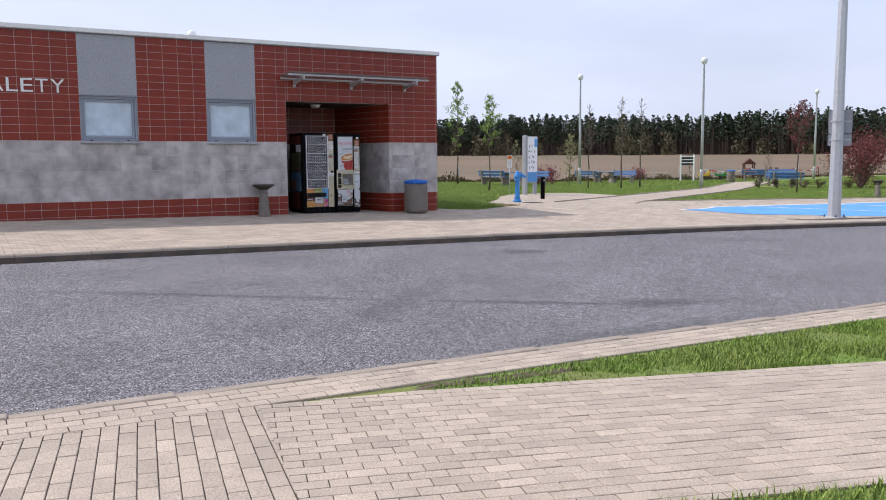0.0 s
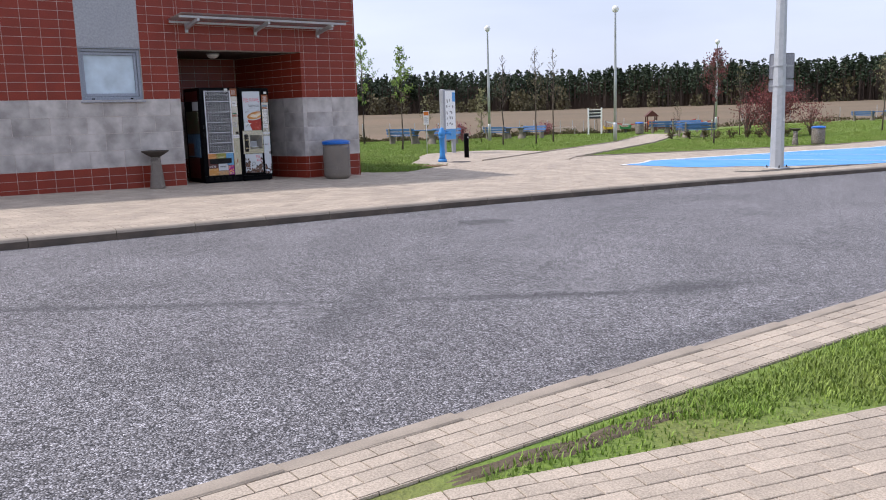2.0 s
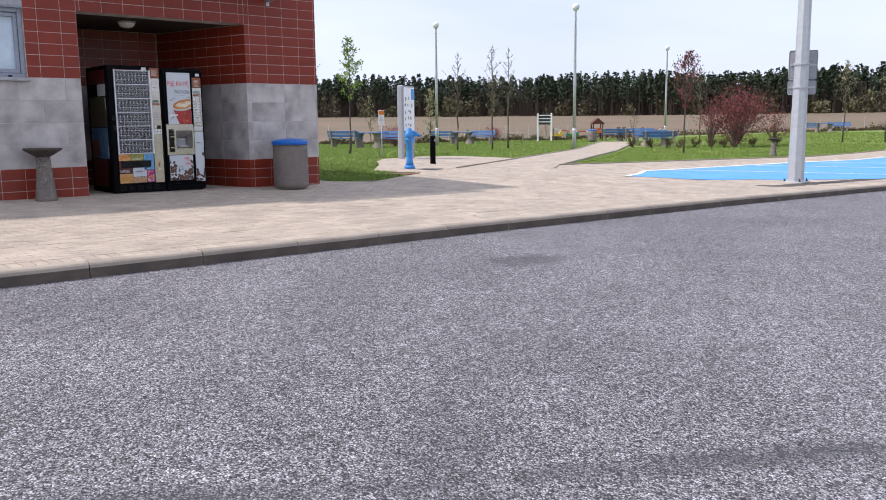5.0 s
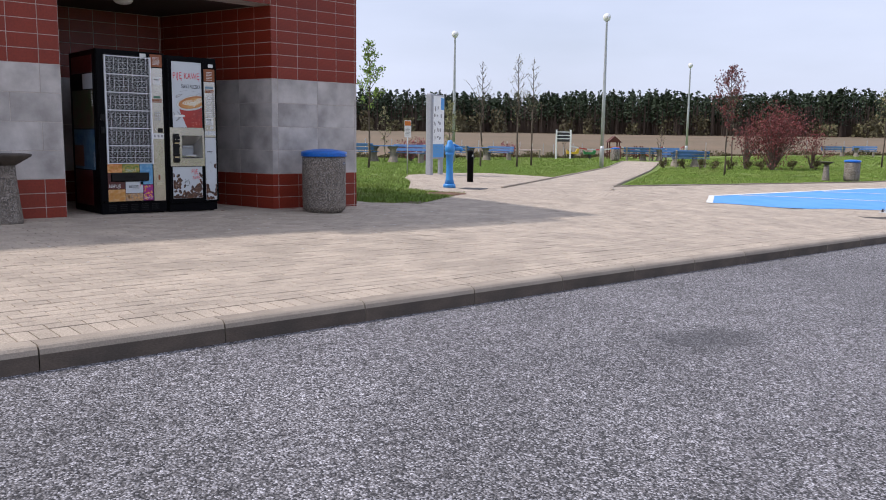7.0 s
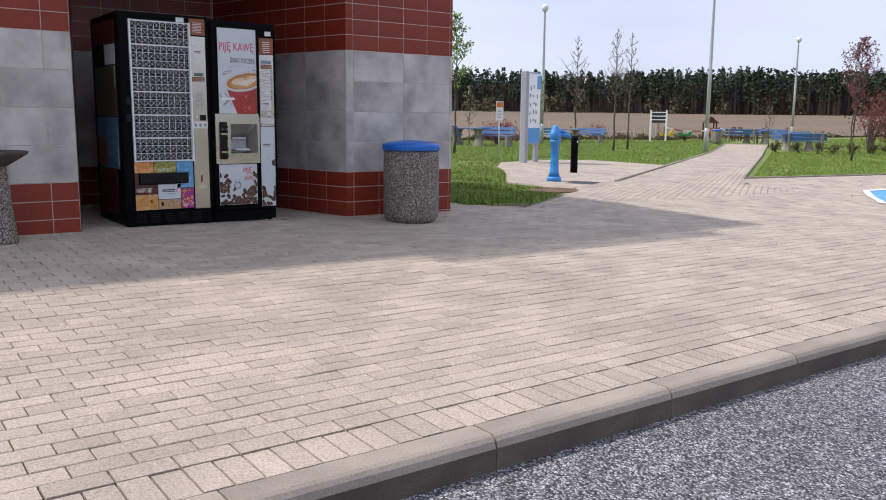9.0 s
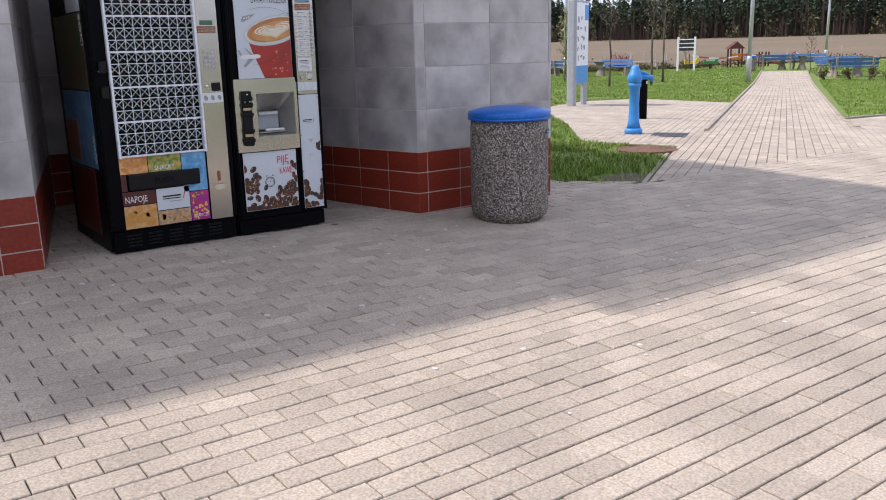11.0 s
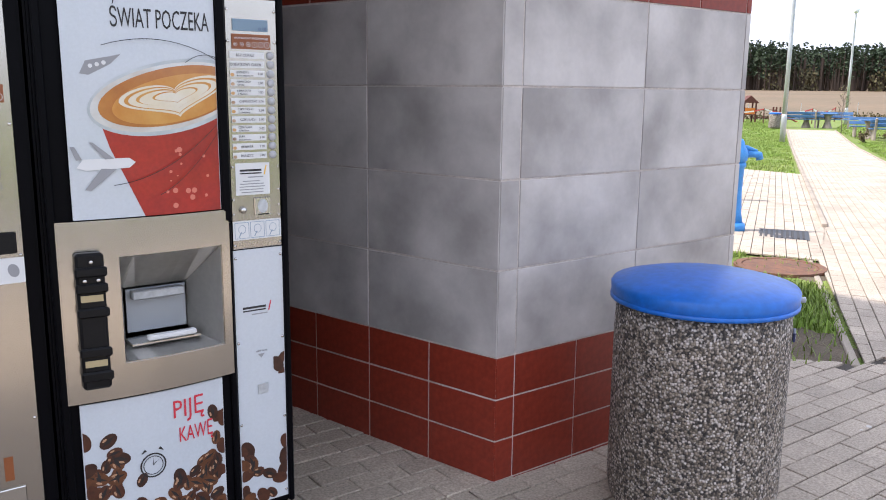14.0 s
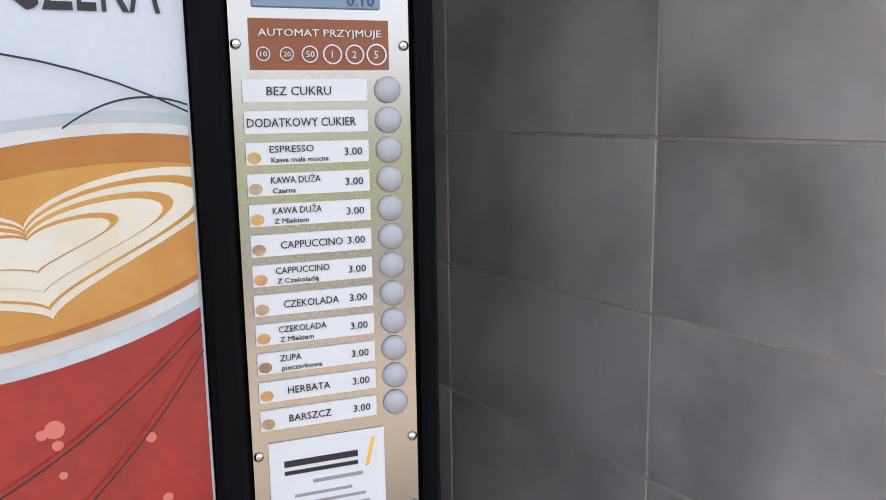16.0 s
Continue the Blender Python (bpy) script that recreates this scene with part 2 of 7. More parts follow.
M_PUMP = material("blue_enamel", (0.03, 0.23, 0.60), 0.4, second=(0.06, 0.28, 0.62), scale=7, grain=60, bump=0.1)
M_WHITE = material("white_paint", (0.78, 0.78, 0.77), 0.5, second=(0.68, 0.68, 0.67), scale=4, grain=60, bump=0.03)
M_CONC = material("cast_concrete", (0.30, 0.26, 0.21), 0.9, second=(0.20, 0.17, 0.14), scale=7, mix=0.8, grain=90, bump=0.5)
M_SOIL = material("field_soil", (0.165, 0.115, 0.068), 1.0, second=(0.125, 0.095, 0.055), scale=0.035, mix=0.9, grain=1.2, bump=0.3, bump_size=0.1)
M_TURF = material("turf", (0.13, 0.21, 0.03), 1.0, second=(0.18, 0.16, 0.06), scale=0.9, mix=0.6, grain=30, bump=0.9, bump_size=0.03)
M_BARE = material("bare_earth", (0.13, 0.098, 0.066), 1.0, second=(0.075, 0.06, 0.04), scale=5, grain=60, bump=0.7, bump_size=0.02)
M_GRASS = material("grass_blade", (0.15, 0.25, 0.028), 0.7, second=(0.2, 0.24, 0.05), scale=0.8, mix=0.7, grain=5, bump=0, island=0.35)
M_BLUEPAINT = material("blue_bay_paint", (0.07, 0.29, 0.68), 0.75, second=(0.12, 0.34, 0.68), scale=1.5, mix=0.7, grain=60, bump=0.3)
M_WHITELINE = material("white_line_paint", (0.75, 0.75, 0.73), 0.8, second=(0.55, 0.54, 0.50), scale=3, mix=0.7, grain=60, bump=0.3)
M_BLUEWOOD = material("blue_wood", (0.045, 0.13, 0.30), 0.7, second=(0.08, 0.17, 0.30), scale=5, grain=40, bump=0.2)
M_BARK = material("bark", (0.075, 0.055, 0.04), 0.95, second=(0.13, 0.11, 0.09), scale=14, grain=90, bump=0.6)
M_LEAF = material("spring_leaf", (0.16, 0.27, 0.03), 0.6, second=(0.22, 0.30, 0.06), scale=2, grain=6, bump=0, island=0.3)
M_BUD = material("pale_bud_leaf", (0.30, 0.29, 0.14), 0.7, second=(0.25, 0.22, 0.12), scale=2, grain=6, bump=0, island=0.3)
M_REDLEAF = material("purple_leaf", (0.15, 0.03, 0.03), 0.6, second=(0.18, 0.045, 0.04), scale=2, grain=6, bump=0, island=0.4)
M_HEDGE = material("hedge_leaf", (0.085, 0.06, 0.022), 0.8, second=(0.07, 0.09, 0.02), scale=1, grain=6, bump=0, island=0.4)
M_PINE = material("pine_needles", (0.021, 0.039, 0.016), 0.85, second=(0.032, 0.05, 0.02), scale=0.05, grain=0.8, bump=0, island=0.4)
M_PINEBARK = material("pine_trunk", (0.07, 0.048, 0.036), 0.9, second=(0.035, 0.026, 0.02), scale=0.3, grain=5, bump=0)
M_WOODRED = material("red_brown_timber", (0.10, 0.025, 0.015), 0.7, second=(0.07, 0.018, 0.011), scale=5, grain=40, bump=0.2)
M_ORANGE = plain("orange_panel", (0.62, 0.17, 0.015), 0.5)
M_YELLOW = plain("yellow_plastic", (0.65, 0.42, 0.03), 0.5)
M_REDP = plain("red_plastic", (0.5, 0.03, 0.025), 0.45)
M_GREENP = plain("green_plastic", (0.03, 0.22, 0.06), 0.5)
M_IRON = material("cast_iron", (0.045, 0.042, 0.04), 0.6, 0.5, second=(0.07, 0.05, 0.04), scale=12, grain=80, bump=0.2)
M_RUST = material("rusty_iron", (0.20, 0.09, 0.05), 0.85, 0.2, second=(0.10, 0.06, 0.045), scale=14, mix=0.8, grain=90, bump=0.4)
P_SKY = plain("sky_blue_print", (0.07, 0.30, 0.66), 0.35)
P_TAPER = plain("red_tape", (0.55, 0.05, 0.05), 0.5)
P_TAPER2 = plain("weathered_pink_board", (0.55, 0.42, 0.38), 0.7)
M_PINKLEAF = material("pink_flower", (0.22, 0.05, 0.07), 0.7, second=(0.32, 0.11, 0.12), scale=2, grain=6, bump=0, island=0.4)
M_SCRUB = material("budding_scrub", (0.11, 0.10, 0.045), 0.9, second=(0.08, 0.06, 0.04), scale=0.05, grain=1, bump=0, island=0.3)
M_GUM = plain("old_gum", (0.55, 0.52, 0.48), 0.8)
M_DARK = plain("dark_slate_panel", (0.02, 0.022, 0.025), 0.5)


def glass(name, color, rough, alpha):
    m = plain(name, color, rough)
    m.node_tree.nodes["Principled BSDF"].inputs["Alpha"].default_value = alpha
    return m


# ---- mesh helpers ----
def part(name, bm, mat, parent=None, label="", smooth=False):
    me = bpy.data.meshes.new(name)
    if isinstance(bm, tuple):
        me.from_pydata(*bm)
    else:
        bmesh.ops.recalc_face_normals(bm, faces=bm.faces)
        bm.to_mesh(me)
        bm.free()
    me.materials.append(mat)
    if smooth:
        me.polygons.foreach_set("use_smooth", [True] * len(me.polygons))
    ob = new(name, me)
    if parent:
        ob.parent = parent
    if label:
        ob["label"] = label
    return ob


def empty(name, m, label, category, group="", kind=""):
    ob = new(name)
    ob.matrix_world = m
    return tagged(ob, label, category, group, kind)


def box(x0, x1, y0, y1, z0, z1, bevel=0.0, bm=None, seg=1):
    own = bmesh.new()
    bmesh.ops.create_cube(own, size=1)
    for v in own.verts:
        v.co = Vector((x0 + (v.co.x + 0.5) * (x1 - x0), y0 + (v.co.y + 0.5) * (y1 - y0), z0 + (v.co.z + 0.5) * (z1 - z0)))
    if bevel:
        bmesh.ops.bevel(own, geom=own.edges[:], offset=bevel, segments=seg, affect="EDGES", profile=0.5)
    return merge(bm, own)


def merge(bm, own, m=None):
    if m is not None:
        own.transform(m)
    if bm is None:
        return own
    me = bpy.data.meshes.new("tmp")
    own.to_mesh(me)
    own.free()
    bm.from_mesh(me)
    bpy.data.meshes.remove(me)
    return bm


def lathe(profile, n=24, bm=None, m=None):
    """Turn (radius, height) pairs about the z axis."""
    own = bmesh.new()
    rings = []
    for r, z in profile:
        rings.append([own.verts.new((max(r, 1e-4) * math.cos(2 * math.pi * i / n), max(r, 1e-4) * math.sin(2 * math.pi * i / n), z)) for i in range(n)])
    for a, b in zip(rings, rings[1:]):
        for i in range(n):
            own.faces.new((a[i], a[(i + 1) % n], b[(i + 1) % n], b[i]))
    own.faces.new(rings[0][::-1])
    own.faces.new(rings[-1])
    return merge(bm, own, m)


def tube(pts, radii, n=6, bm=None):
    own = bmesh.new()
    rings = []
    for i, p in enumerate(pts):
        p = Vector(p)
        d = Vector(pts[min(i + 1, len(pts) - 1)]) - Vector(pts[max(i - 1, 0)])
        q = d.to_track_quat("Z", "Y")
        r = radii[i] if isinstance(radii, (list, tuple)) else radii
        rings.append([own.verts.new(p + q @ Vector((r * math.cos(2 * math.pi * k / n), r * math.sin(2 * math.pi * k / n), 0))) for k in range(n)])
    for a, b in zip(rings, rings[1:]):
        for i in range(n):
            own.faces.new((a[i], a[(i + 1) % n], b[(i + 1) % n], b[i]))
    own.faces.new(rings[0][::-1])
    own.faces.new(rings[-1])
    return merge(bm, own)


def prism(poly, z0, z1, bm=None, m=None):
    """A flat polygon drawn in x, y and raised from z0 to z1."""
    own = bmesh.new()
    lo = [own.verts.new((x, y, z0)) for x, y in poly]
    hi = [own.verts.new((x, y, z1)) for x, y in poly]
    own.faces.new(lo[::-1])
    own.faces.new(hi)
    for i in range(len(poly)):
        j = (i + 1) % len(poly)
        own.faces.new((lo[i], lo[j], hi[j], hi[i]))
    return merge(bm, own, m)


# ---- levels of the site ----
KERB_Y, NEAR_Y = -5.15, -12.28


def ease(v, a, b):
    u = min(max((v - a) / (b - a), 0), 1)
    return u * u * (3 - 2 * u)


def pave(x, y):
    z = -0.014 * min(x, 6) - 0.02 * min(max(x - 6, 0), 20) + 0.008 * min(max(x - 30, 0), 40)
    z += 0.008 * min(max(y, 0), 22) + 0.03 * min(y, 0) * (1 + 0.03 * min(max(x, 0), 14))
    z -= 0.12 * ease(x, 8, 11) * (1 - ease(y, 0.2, 2.2)) * ease(y, -5.0, -3.4)
    return z - 0.5 * math.exp(-((x - 52) ** 2 + (y - 34) ** 2) / 162)


def level(x, y):
    if y > KERB_Y:
        return pave(x, y)
    return pave(x, KERB_Y) - 0.12 + 0.026 * (max(y, -13) - KERB_Y)


def terrain(x, y):
    far = math.hypot(x, y)
    z = level(x, y if y > KERB_Y + 0.1 else min(y, KERB_Y))
    if y < NEAR_Y - 0.3:
        z += 0.035
    if far > 75:
        z += 0.0165 * (far - 75) + 0.25 * math.sin(x * 0.02) * min(1, (far - 75) / 60)
    return z


def inside(p, poly):
    x, y = p
    hit = False
    for (x0, y0), (x1, y1) in zip(poly, poly[1:] + poly[:1]):
        if (y0 > y) != (y1 > y) and x < (x1 - x0) * (y - y0) / (y1 - y0) + x0:
            hit = not hit
    return hit


def grid(name, xs, ys, height, mat, label, hole=None):
    verts = [(x, y, height(x, y)) for y in ys for x in xs]
    w = len(xs)
    faces = []
    for j in range(len(ys) - 1):
        for i in range(w - 1):
            if hole and not hole((xs[i] + xs[i + 1]) / 2, (ys[j] + ys[j + 1]) / 2):
                continue
            faces.append((j * w + i, j * w + i + 1, j * w + w + i + 1, j * w + w + i))
    ob = part(name, (verts, [], faces), mat, smooth=True)
    return tagged(ob, label, name, kind="structure")


def steps(a, b, s):
    n = max(1, round((b - a) / s))
    return [a + (b - a) * i / n for i in range(n + 1)]


# hedge line that parts the rest area from the field
HEDGE = [(-60, 36), (10, 31.5), (22, 30.5), (34, 31), (44, 34), (55, 37.5), (60, 30), (66, 20), (80, 13), (120, 10)]


def hedge_y(x):
    for (x0, y0), (x1, y1) in zip(HEDGE, HEDGE[1:]):
        if x <= x1:
            return y0 + (y1 - y0) * (x - x0) / (x1 - x0)
    return 12


# one sheet of ground out to the horizon, finer near the walk
gx = steps(-900, -100, 80)[:-1] + steps(-100, -14, 8)[:-1] + steps(-14, 72, 0.5)[:-1] + steps(72, 140, 4)[:-1] + steps(140, 900, 40)
gy = steps(-500, -60, 55)[:-1] + steps(-60, -24, 6)[:-1] + [y for y in steps(-24, 40, 0.5)[:-1] if abs(y + 5) > 0.3] + steps(40, 140, 5)[:-1] + steps(140, 900, 40)
gy = sorted(gy + [KERB_Y + 0.07, KERB_Y + 0.11, NEAR_Y - 0.28, NEAR_Y - 0.32])
ground = grid("ground", gx, gy, lambda x, y: terrain(x, y) - 0.03, M_TURF, "green spring turf and ploughed brown field reaching the forest")
ground.data.materials.append(M_SOIL)
for pl in ground.data.polygons:
    c = pl.center
    if c.y > hedge_y(c.x) + 0.5 or math.hypot(c.x, c.y) > 75:
        pl.material_index = 1

road = grid("road", steps(-60, -14, 4)[:-1] + steps(-14, 20, 1)[:-1] + steps(20, 90, 5), steps(NEAR_Y, KERB_Y + 0.04, 0.6), lambda x, y: level(x, min(y, KERB_Y)), M_ROAD,
            "worn grey asphalt road with exposed pale stone chips")

# ---- pavement, lawns' outlines, kerbs ----
PATH_DIR = Vector((16.3, 9.95)).normalized()
PLAZA = [(-14, KERB_Y + 0.155), (60, KERB_Y + 0.155), (60, 2.45), (10.6, 2.45), (9.4, 1.6), (9.3, 0.1), (2.5, -0.05), (1.9, 0.5), (1.7, 9.0), (-14, 9.0)]
SOLDIERS = [(-14, KERB_Y + 0.157), (26, KERB_Y + 0.157), (26, KERB_Y + 0.36), (-14, KERB_Y + 0.36)]
BOND = [(-14, KERB_Y + 0.362), (60, KERB_Y + 0.362)] + PLAZA[2:]
PUMP_PLAZA = [(5.05, 1.62), (6.9, 2.55), (7.35, 2.85), (13.55, 6.65), (13.3, 9.2), (11.6, 9.4), (9.2, 8.3), (7.6, 6.6), (6.4, 4.9), (4.5, 2.7)]
PARK_PATH = [(2.5, -0.05), (9.3, 0.1), (9.4, 1.6), (10.6, 2.45), (36.9, 18.45), (35.8, 20.3), (6.95, 2.6), (5.05, 1.62)]
NEAR_STRIP = [(-16, NEAR_Y - 0.1), (60, NEAR_Y - 0.1), (60, -12.80), (-7.0, -12.80), (-16, -12.80)]
NEAR_WALK = [(-7.28, -12.80), (-6.2, -12.96), (20, -20.30), (19.4, -23.00), (-7.66, -14.76)]
NEAR_LEFT = [(-16, -12.80), (-7.28, -12.80), (-7.66, -14.76), (-8.2, -16.10), (-9, -24.10), (-16, -24.10)]
M_SLAB = M_JOINT


def slab(name, poly, label):
    """Bedding under the pavers, cut to the outline and following the fall of the ground."""
    bm = bmesh.new()
    bm.faces.new([bm.verts.new((x, y, 0)) for x, y in poly])
    for axis, cuts in ((0, steps(-16, 60, 1)), (1, [-13, -12, -10, -8, KERB_Y, -4, -3, -2, -1, 0, 0.4, 0.8, 1.2, 1.6, 2, 2.4, 4, 8, 12, 16, 20, 22])):
        for c in cuts:
            co, no = [0, 0, 0], [0, 0, 0]
            co[axis], no[axis] = c, 1
            bmesh.ops.bisect_plane(bm, geom=bm.verts[:] + bm.edges[:] + bm.faces[:], plane_co=co, plane_no=no)
    for v in bm.verts:
        v.co.z = level(v.co.x, v.co.y) - 0.013 + (0.025 if v.co.y < NEAR_Y else 0)
    return tagged(part(name, bm, M_SLAB), label, "pavement", kind="structure")


pavement = slab("pavement_1", PLAZA, "beige concrete block pavement in front of the toilet building")
pump_plaza = slab("pavement_2", PUMP_PLAZA, "small paved square round the blue water pump")
park_path = slab("pavement_3", PARK_PATH, "beige block paved footpath between lawns")
near_strip = slab("pavement_4", NEAR_STRIP, "narrow strip of concrete blocks along the flush road kerb")
near_walk = slab("pavement_5", NEAR_WALK, "beige block paved footpath beside a grass wedge")
near_left = slab("pavement_6", NEAR_LEFT, "block paved forecourt meeting the footpath")

# far kerb: metre-long stones with a rounded nose and joints
def kerb_profile(half):
    prof = [(0.149, 0.0), (0.052, 0.0), (0.036, -0.006), (0.022, -0.02), (0.014, -0.045), (0.004, -0.25), (0.149, -0.25)]
    bm = bmesh.new()
    a = [bm.verts.new((-half, y, z)) for y, z in prof]
    b = [bm.verts.new((half, y, z)) for y, z in prof]
    bm.faces.new(a)
    bm.faces.new(b[::-1])
    for i in range(len(prof)):
        j = (i + 1) % len(prof)
        bm.faces.new((a[i], b[i], b[j], a[j]))
    return bm


stone = kerb_profile(0.4885)
first = None
for i in range(-14, 44):
    x = -3.37 + 0.5 + i * 0.985
    m = Matrix.Translation((x, KERB_Y, level(x, KERB_Y + 0.06) + 0.004)) @ Matrix.Rotation(math.atan(level(x - 0.49, KERB_Y + 0.06) - level(x + 0.49, KERB_Y + 0.06)), 4, "Y")
    if first is None:
        kerb = empty("kerb_1", Matrix.Identity(4), "raised concrete kerb of metre-long stones along the road", "kerb", kind="structure")
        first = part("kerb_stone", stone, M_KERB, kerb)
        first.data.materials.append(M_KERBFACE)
        # road-side faces take the darker brown material
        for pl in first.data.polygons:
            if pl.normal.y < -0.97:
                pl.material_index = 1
        first.matrix_basis = m
    else:
        o = new("kerb_stone", first.data)
        o.parent = kerb
        o.matrix_basis = m
flush = empty("kerb_2", Matrix.Identity(4), "flush concrete edging stones along the near side of the road", "kerb", kind="structure")
fs = None
for i in range(-8, 40):
    x = -8.2 + i * 0.99
    m = Matrix.Translation((x, NEAR_Y - 0.05, level(x, NEAR_Y) + 0.02))
    if fs is None:
        fs = part("kerb_stone", box(-0.493, 0.493, -0.055, 0.055, -0.2, 0.0, 0.008), M_KERB, flush)
        fs.matrix_basis = m
    else:
        o = new("kerb_stone", fs.data)
        o.parent = flush
        o.matrix_basis = m


def edging(name, pts, label, rise=0.03, width=0.06):
    """Narrow edging boards of concrete, butted end to end."""
    top = empty(name, Matrix.Identity(4), label, "edging", kind="structure")
    for a, b in zip(pts, pts[1:]):
        a, b = Vector((*a, 0)), Vector((*b, 0))
        n = max(1, round((b - a).length))
        for k in range(n):
            p, q = a.lerp(b, k / n), a.lerp(b, (k + 1) / n)
            p.z, q.z = level(p.x, p.y) + rise, level(q.x, q.y) + rise
            d = q - p
            o = part("edging_stone", box(0.004, d.length - 0.004, -width / 2, width / 2, -0.2, random.uniform(-0.006, 0.006), 0.006), M_KERB, top)
            o.matrix_basis = Matrix.Translation(p) @ d.to_track_quat("X", "Z").to_matrix().to_4x4()
    return top


edging("kerb_3", [(6.98, 2.62), (35.8, 20.3)], "low concrete edging between footpath and lawn")
edging("kerb_4", [(9.42, 1.62), (10.6, 2.5), (36.9, 18.45)], "low concrete edging at the corner of the lawn", 0.02)
edging("kerb_5", [(10.6, 2.5), (60, 2.5)], "low concrete edging along the lawn by the parking bay", 0.03)
edging("kerb_6", [(2.43, -0.04), (5.02, 1.68)], "low concrete edging along the lawn beside the building", -0.006, 0.045)

# blue painted parking bay with white lines
BAY = [(8.2, -1.4), (11.7, 0.52), (15.3, 0.68), (21, 0.9), (40, 0.9), (40, -4.4), (16.4, -3.65), (12.84, -2.65), (12, -2.2), (8.6, -1.5)]


def painted(name, poly, mat, lift, label, parent=None):
    bm = bmesh.new()
    bm.faces.new([bm.verts.new((x, y, 0)) for x, y in poly])
    for axis, cuts in ((0, steps(8, 30, 1)), (1, steps(-4, 0.8, 0.4))):
        for c in cuts:
            co, no = [0, 0, 0], [0, 0, 0]
            co[axis], no[axis] = c, 1
            bmesh.ops.bisect_plane(bm, geom=bm.verts[:] + bm.edges[:] + bm.faces[:], plane_co=co, plane_no=no)
    for v in bm.verts:
        v.co.z = level(v.co.x, v.co.y) + lift
    return part(name, bm, mat, parent, label)


bay = empty("parking_bay", Matrix.Identity(4), "bright blue painted parking bay with white outlines", "parking bay", kind="structure")
painted("blue_field", BAY, M_BLUEPAINT, 0.006, "", bay)


def stripe(a, b, w):
    a, b = Vector(a), Vector(b)
    n = Vector((-(b - a).y, (b - a).x)).normalized() * w / 2
    return [tuple(a + n), tuple(a - n), tuple(b - n), tuple(b + n)]


for a, b in (((8.15, -1.45), (11.7, 0.55)), ((11.7, 0.55), (21, 0.93)), ((21, 0.93), (40, 0.93)), ((12.87, 0.49), (18.6, -3.3)), ((17.74, 0.63), (24.3, -3.2)), ((22.6, 0.75), (30, -3.2))):
    painted("white_line", stripe(a, b, 0.12), M_WHITELINE, 0.012, "white line", bay)

# ---- building ----
ROOF, BX0, BX1, DEPTH = 3.80, -13.0, 1.32, 7.0
OPEN_L, OPEN_R, OPEN_T, REC = -2.54, 0.0, 2.555, 2.1
SPLAY = 0.243
building = empty("toilet_building", Matrix.Identity(4), "flat-roofed toilet building clad in dark red and grey tiles", "building")
M_CORE = M_GROUT
# ceiling colour is kept dark to carry the shade of the recess
M_CEIL = material("shade_dark_ceiling", (0.045, 0.03, 0.025), 0.7, second=(0.03, 0.02, 0.018), scale=4, grain=40, bump=0.1)
WIN = [(-4.29, -3.22), (-6.77, -5.68), (-11.2, -10.1)]
T = 0.004
F = T
part("wall_block", box(BX0, WIN[2][0], F, 0.32, -0.5, ROOF - 0.06), M_CORE, building)
part("wall_block", box(WIN[2][1], WIN[1][0], F, 0.32, -0.5, ROOF - 0.06), M_CORE, building)
part("wall_block", box(WIN[1][1], WIN[0][0], F, 0.32, -0.5, ROOF - 0.06), M_CORE, building)
part("wall_block", box(WIN[0][1], OPEN_L, F, 0.32, -0.5, ROOF - 0.06), M_CORE, building)
for x0, x1 in WIN:
    part("wall_block", box(x0, x1, F, 0.32, -0.5, 1.62), M_CORE, building)
    part("wall_block", box(x0, x1, F + 0.03, 0.32, 2.55, ROOF - 0.06), M_CORE, building)
part("wall_block", box(OPEN_L, OPEN_R, F, 0.32, OPEN_T + 0.005, ROOF - 0.06), M_CORE, building)
part("wall_block", box(BX0, BX0 + 0.3, 0.32, DEPTH, -0.5, ROOF - 0.06), M_CORE, building)
part("wall_block", box(BX0, BX1 - T, DEPTH - 0.3, DEPTH, -0.5, ROOF - 0.06), M_CORE, building)
# pillar beside the recess, splayed on its inner side
part("wall_block", prism([(T * (1.03 - SPLAY), T), (BX1 - T, T), (BX1 - T, DEPTH - 0.3), (0.9, DEPTH - 0.3), (0.9, REC + 0.2), (-SPLAY * (REC + 0.2) + T * 1.03, REC + 0.2)], -0.5, OPEN_T), M_CORE, building)
part("wall_block", prism([(OPEN_R, T), (BX1 - T, T), (BX1 - T, DEPTH - 0.3), (OPEN_R, DEPTH - 0.3)], OPEN_T, ROOF - 0.06), M_CORE, building)
# inner side of the wall at the other jamb, and the recess's back and ceiling
part("wall_block", prism([(OPEN_L - T, 0.32), (OPEN_L - T, T), (OPEN_L + SPLAY * REC - T, REC), (OPEN_L + SPLAY * REC - T, REC + 0.2), (OPEN_L - 0.3, REC + 0.2)], -0.5, OPEN_T), M_CORE, building)
part("wall_block", box(OPEN_L - 0.3, 0.2, REC + T, REC + 0.2, -0.5, OPEN_T), M_CORE, building)
part("recess_ceiling", box(OPEN_L - 0.3, 0.3, 0.325, REC + 0.25, OPEN_T + 0.002, OPEN_T + 0.12), M_CEIL, building, "ceiling coloured dark brown to hold the recess's shade")
rf = box(BX0 - 0.04, BX1 + 0.04, -0.05, DEPTH + 0.05, ROOF - 0.056, ROOF, 0.006)
part("roof", rf, M_ALU, building, "flat roof with a pale metal cap")
cap = box(BX0 - 0.05, BX1 + 0.05, -0.062, 0.2, ROOF - 0.04, ROOF + 0.045, 0.006)
part("roof_cap", cap, M_WHITE, building, "white metal roof edge")


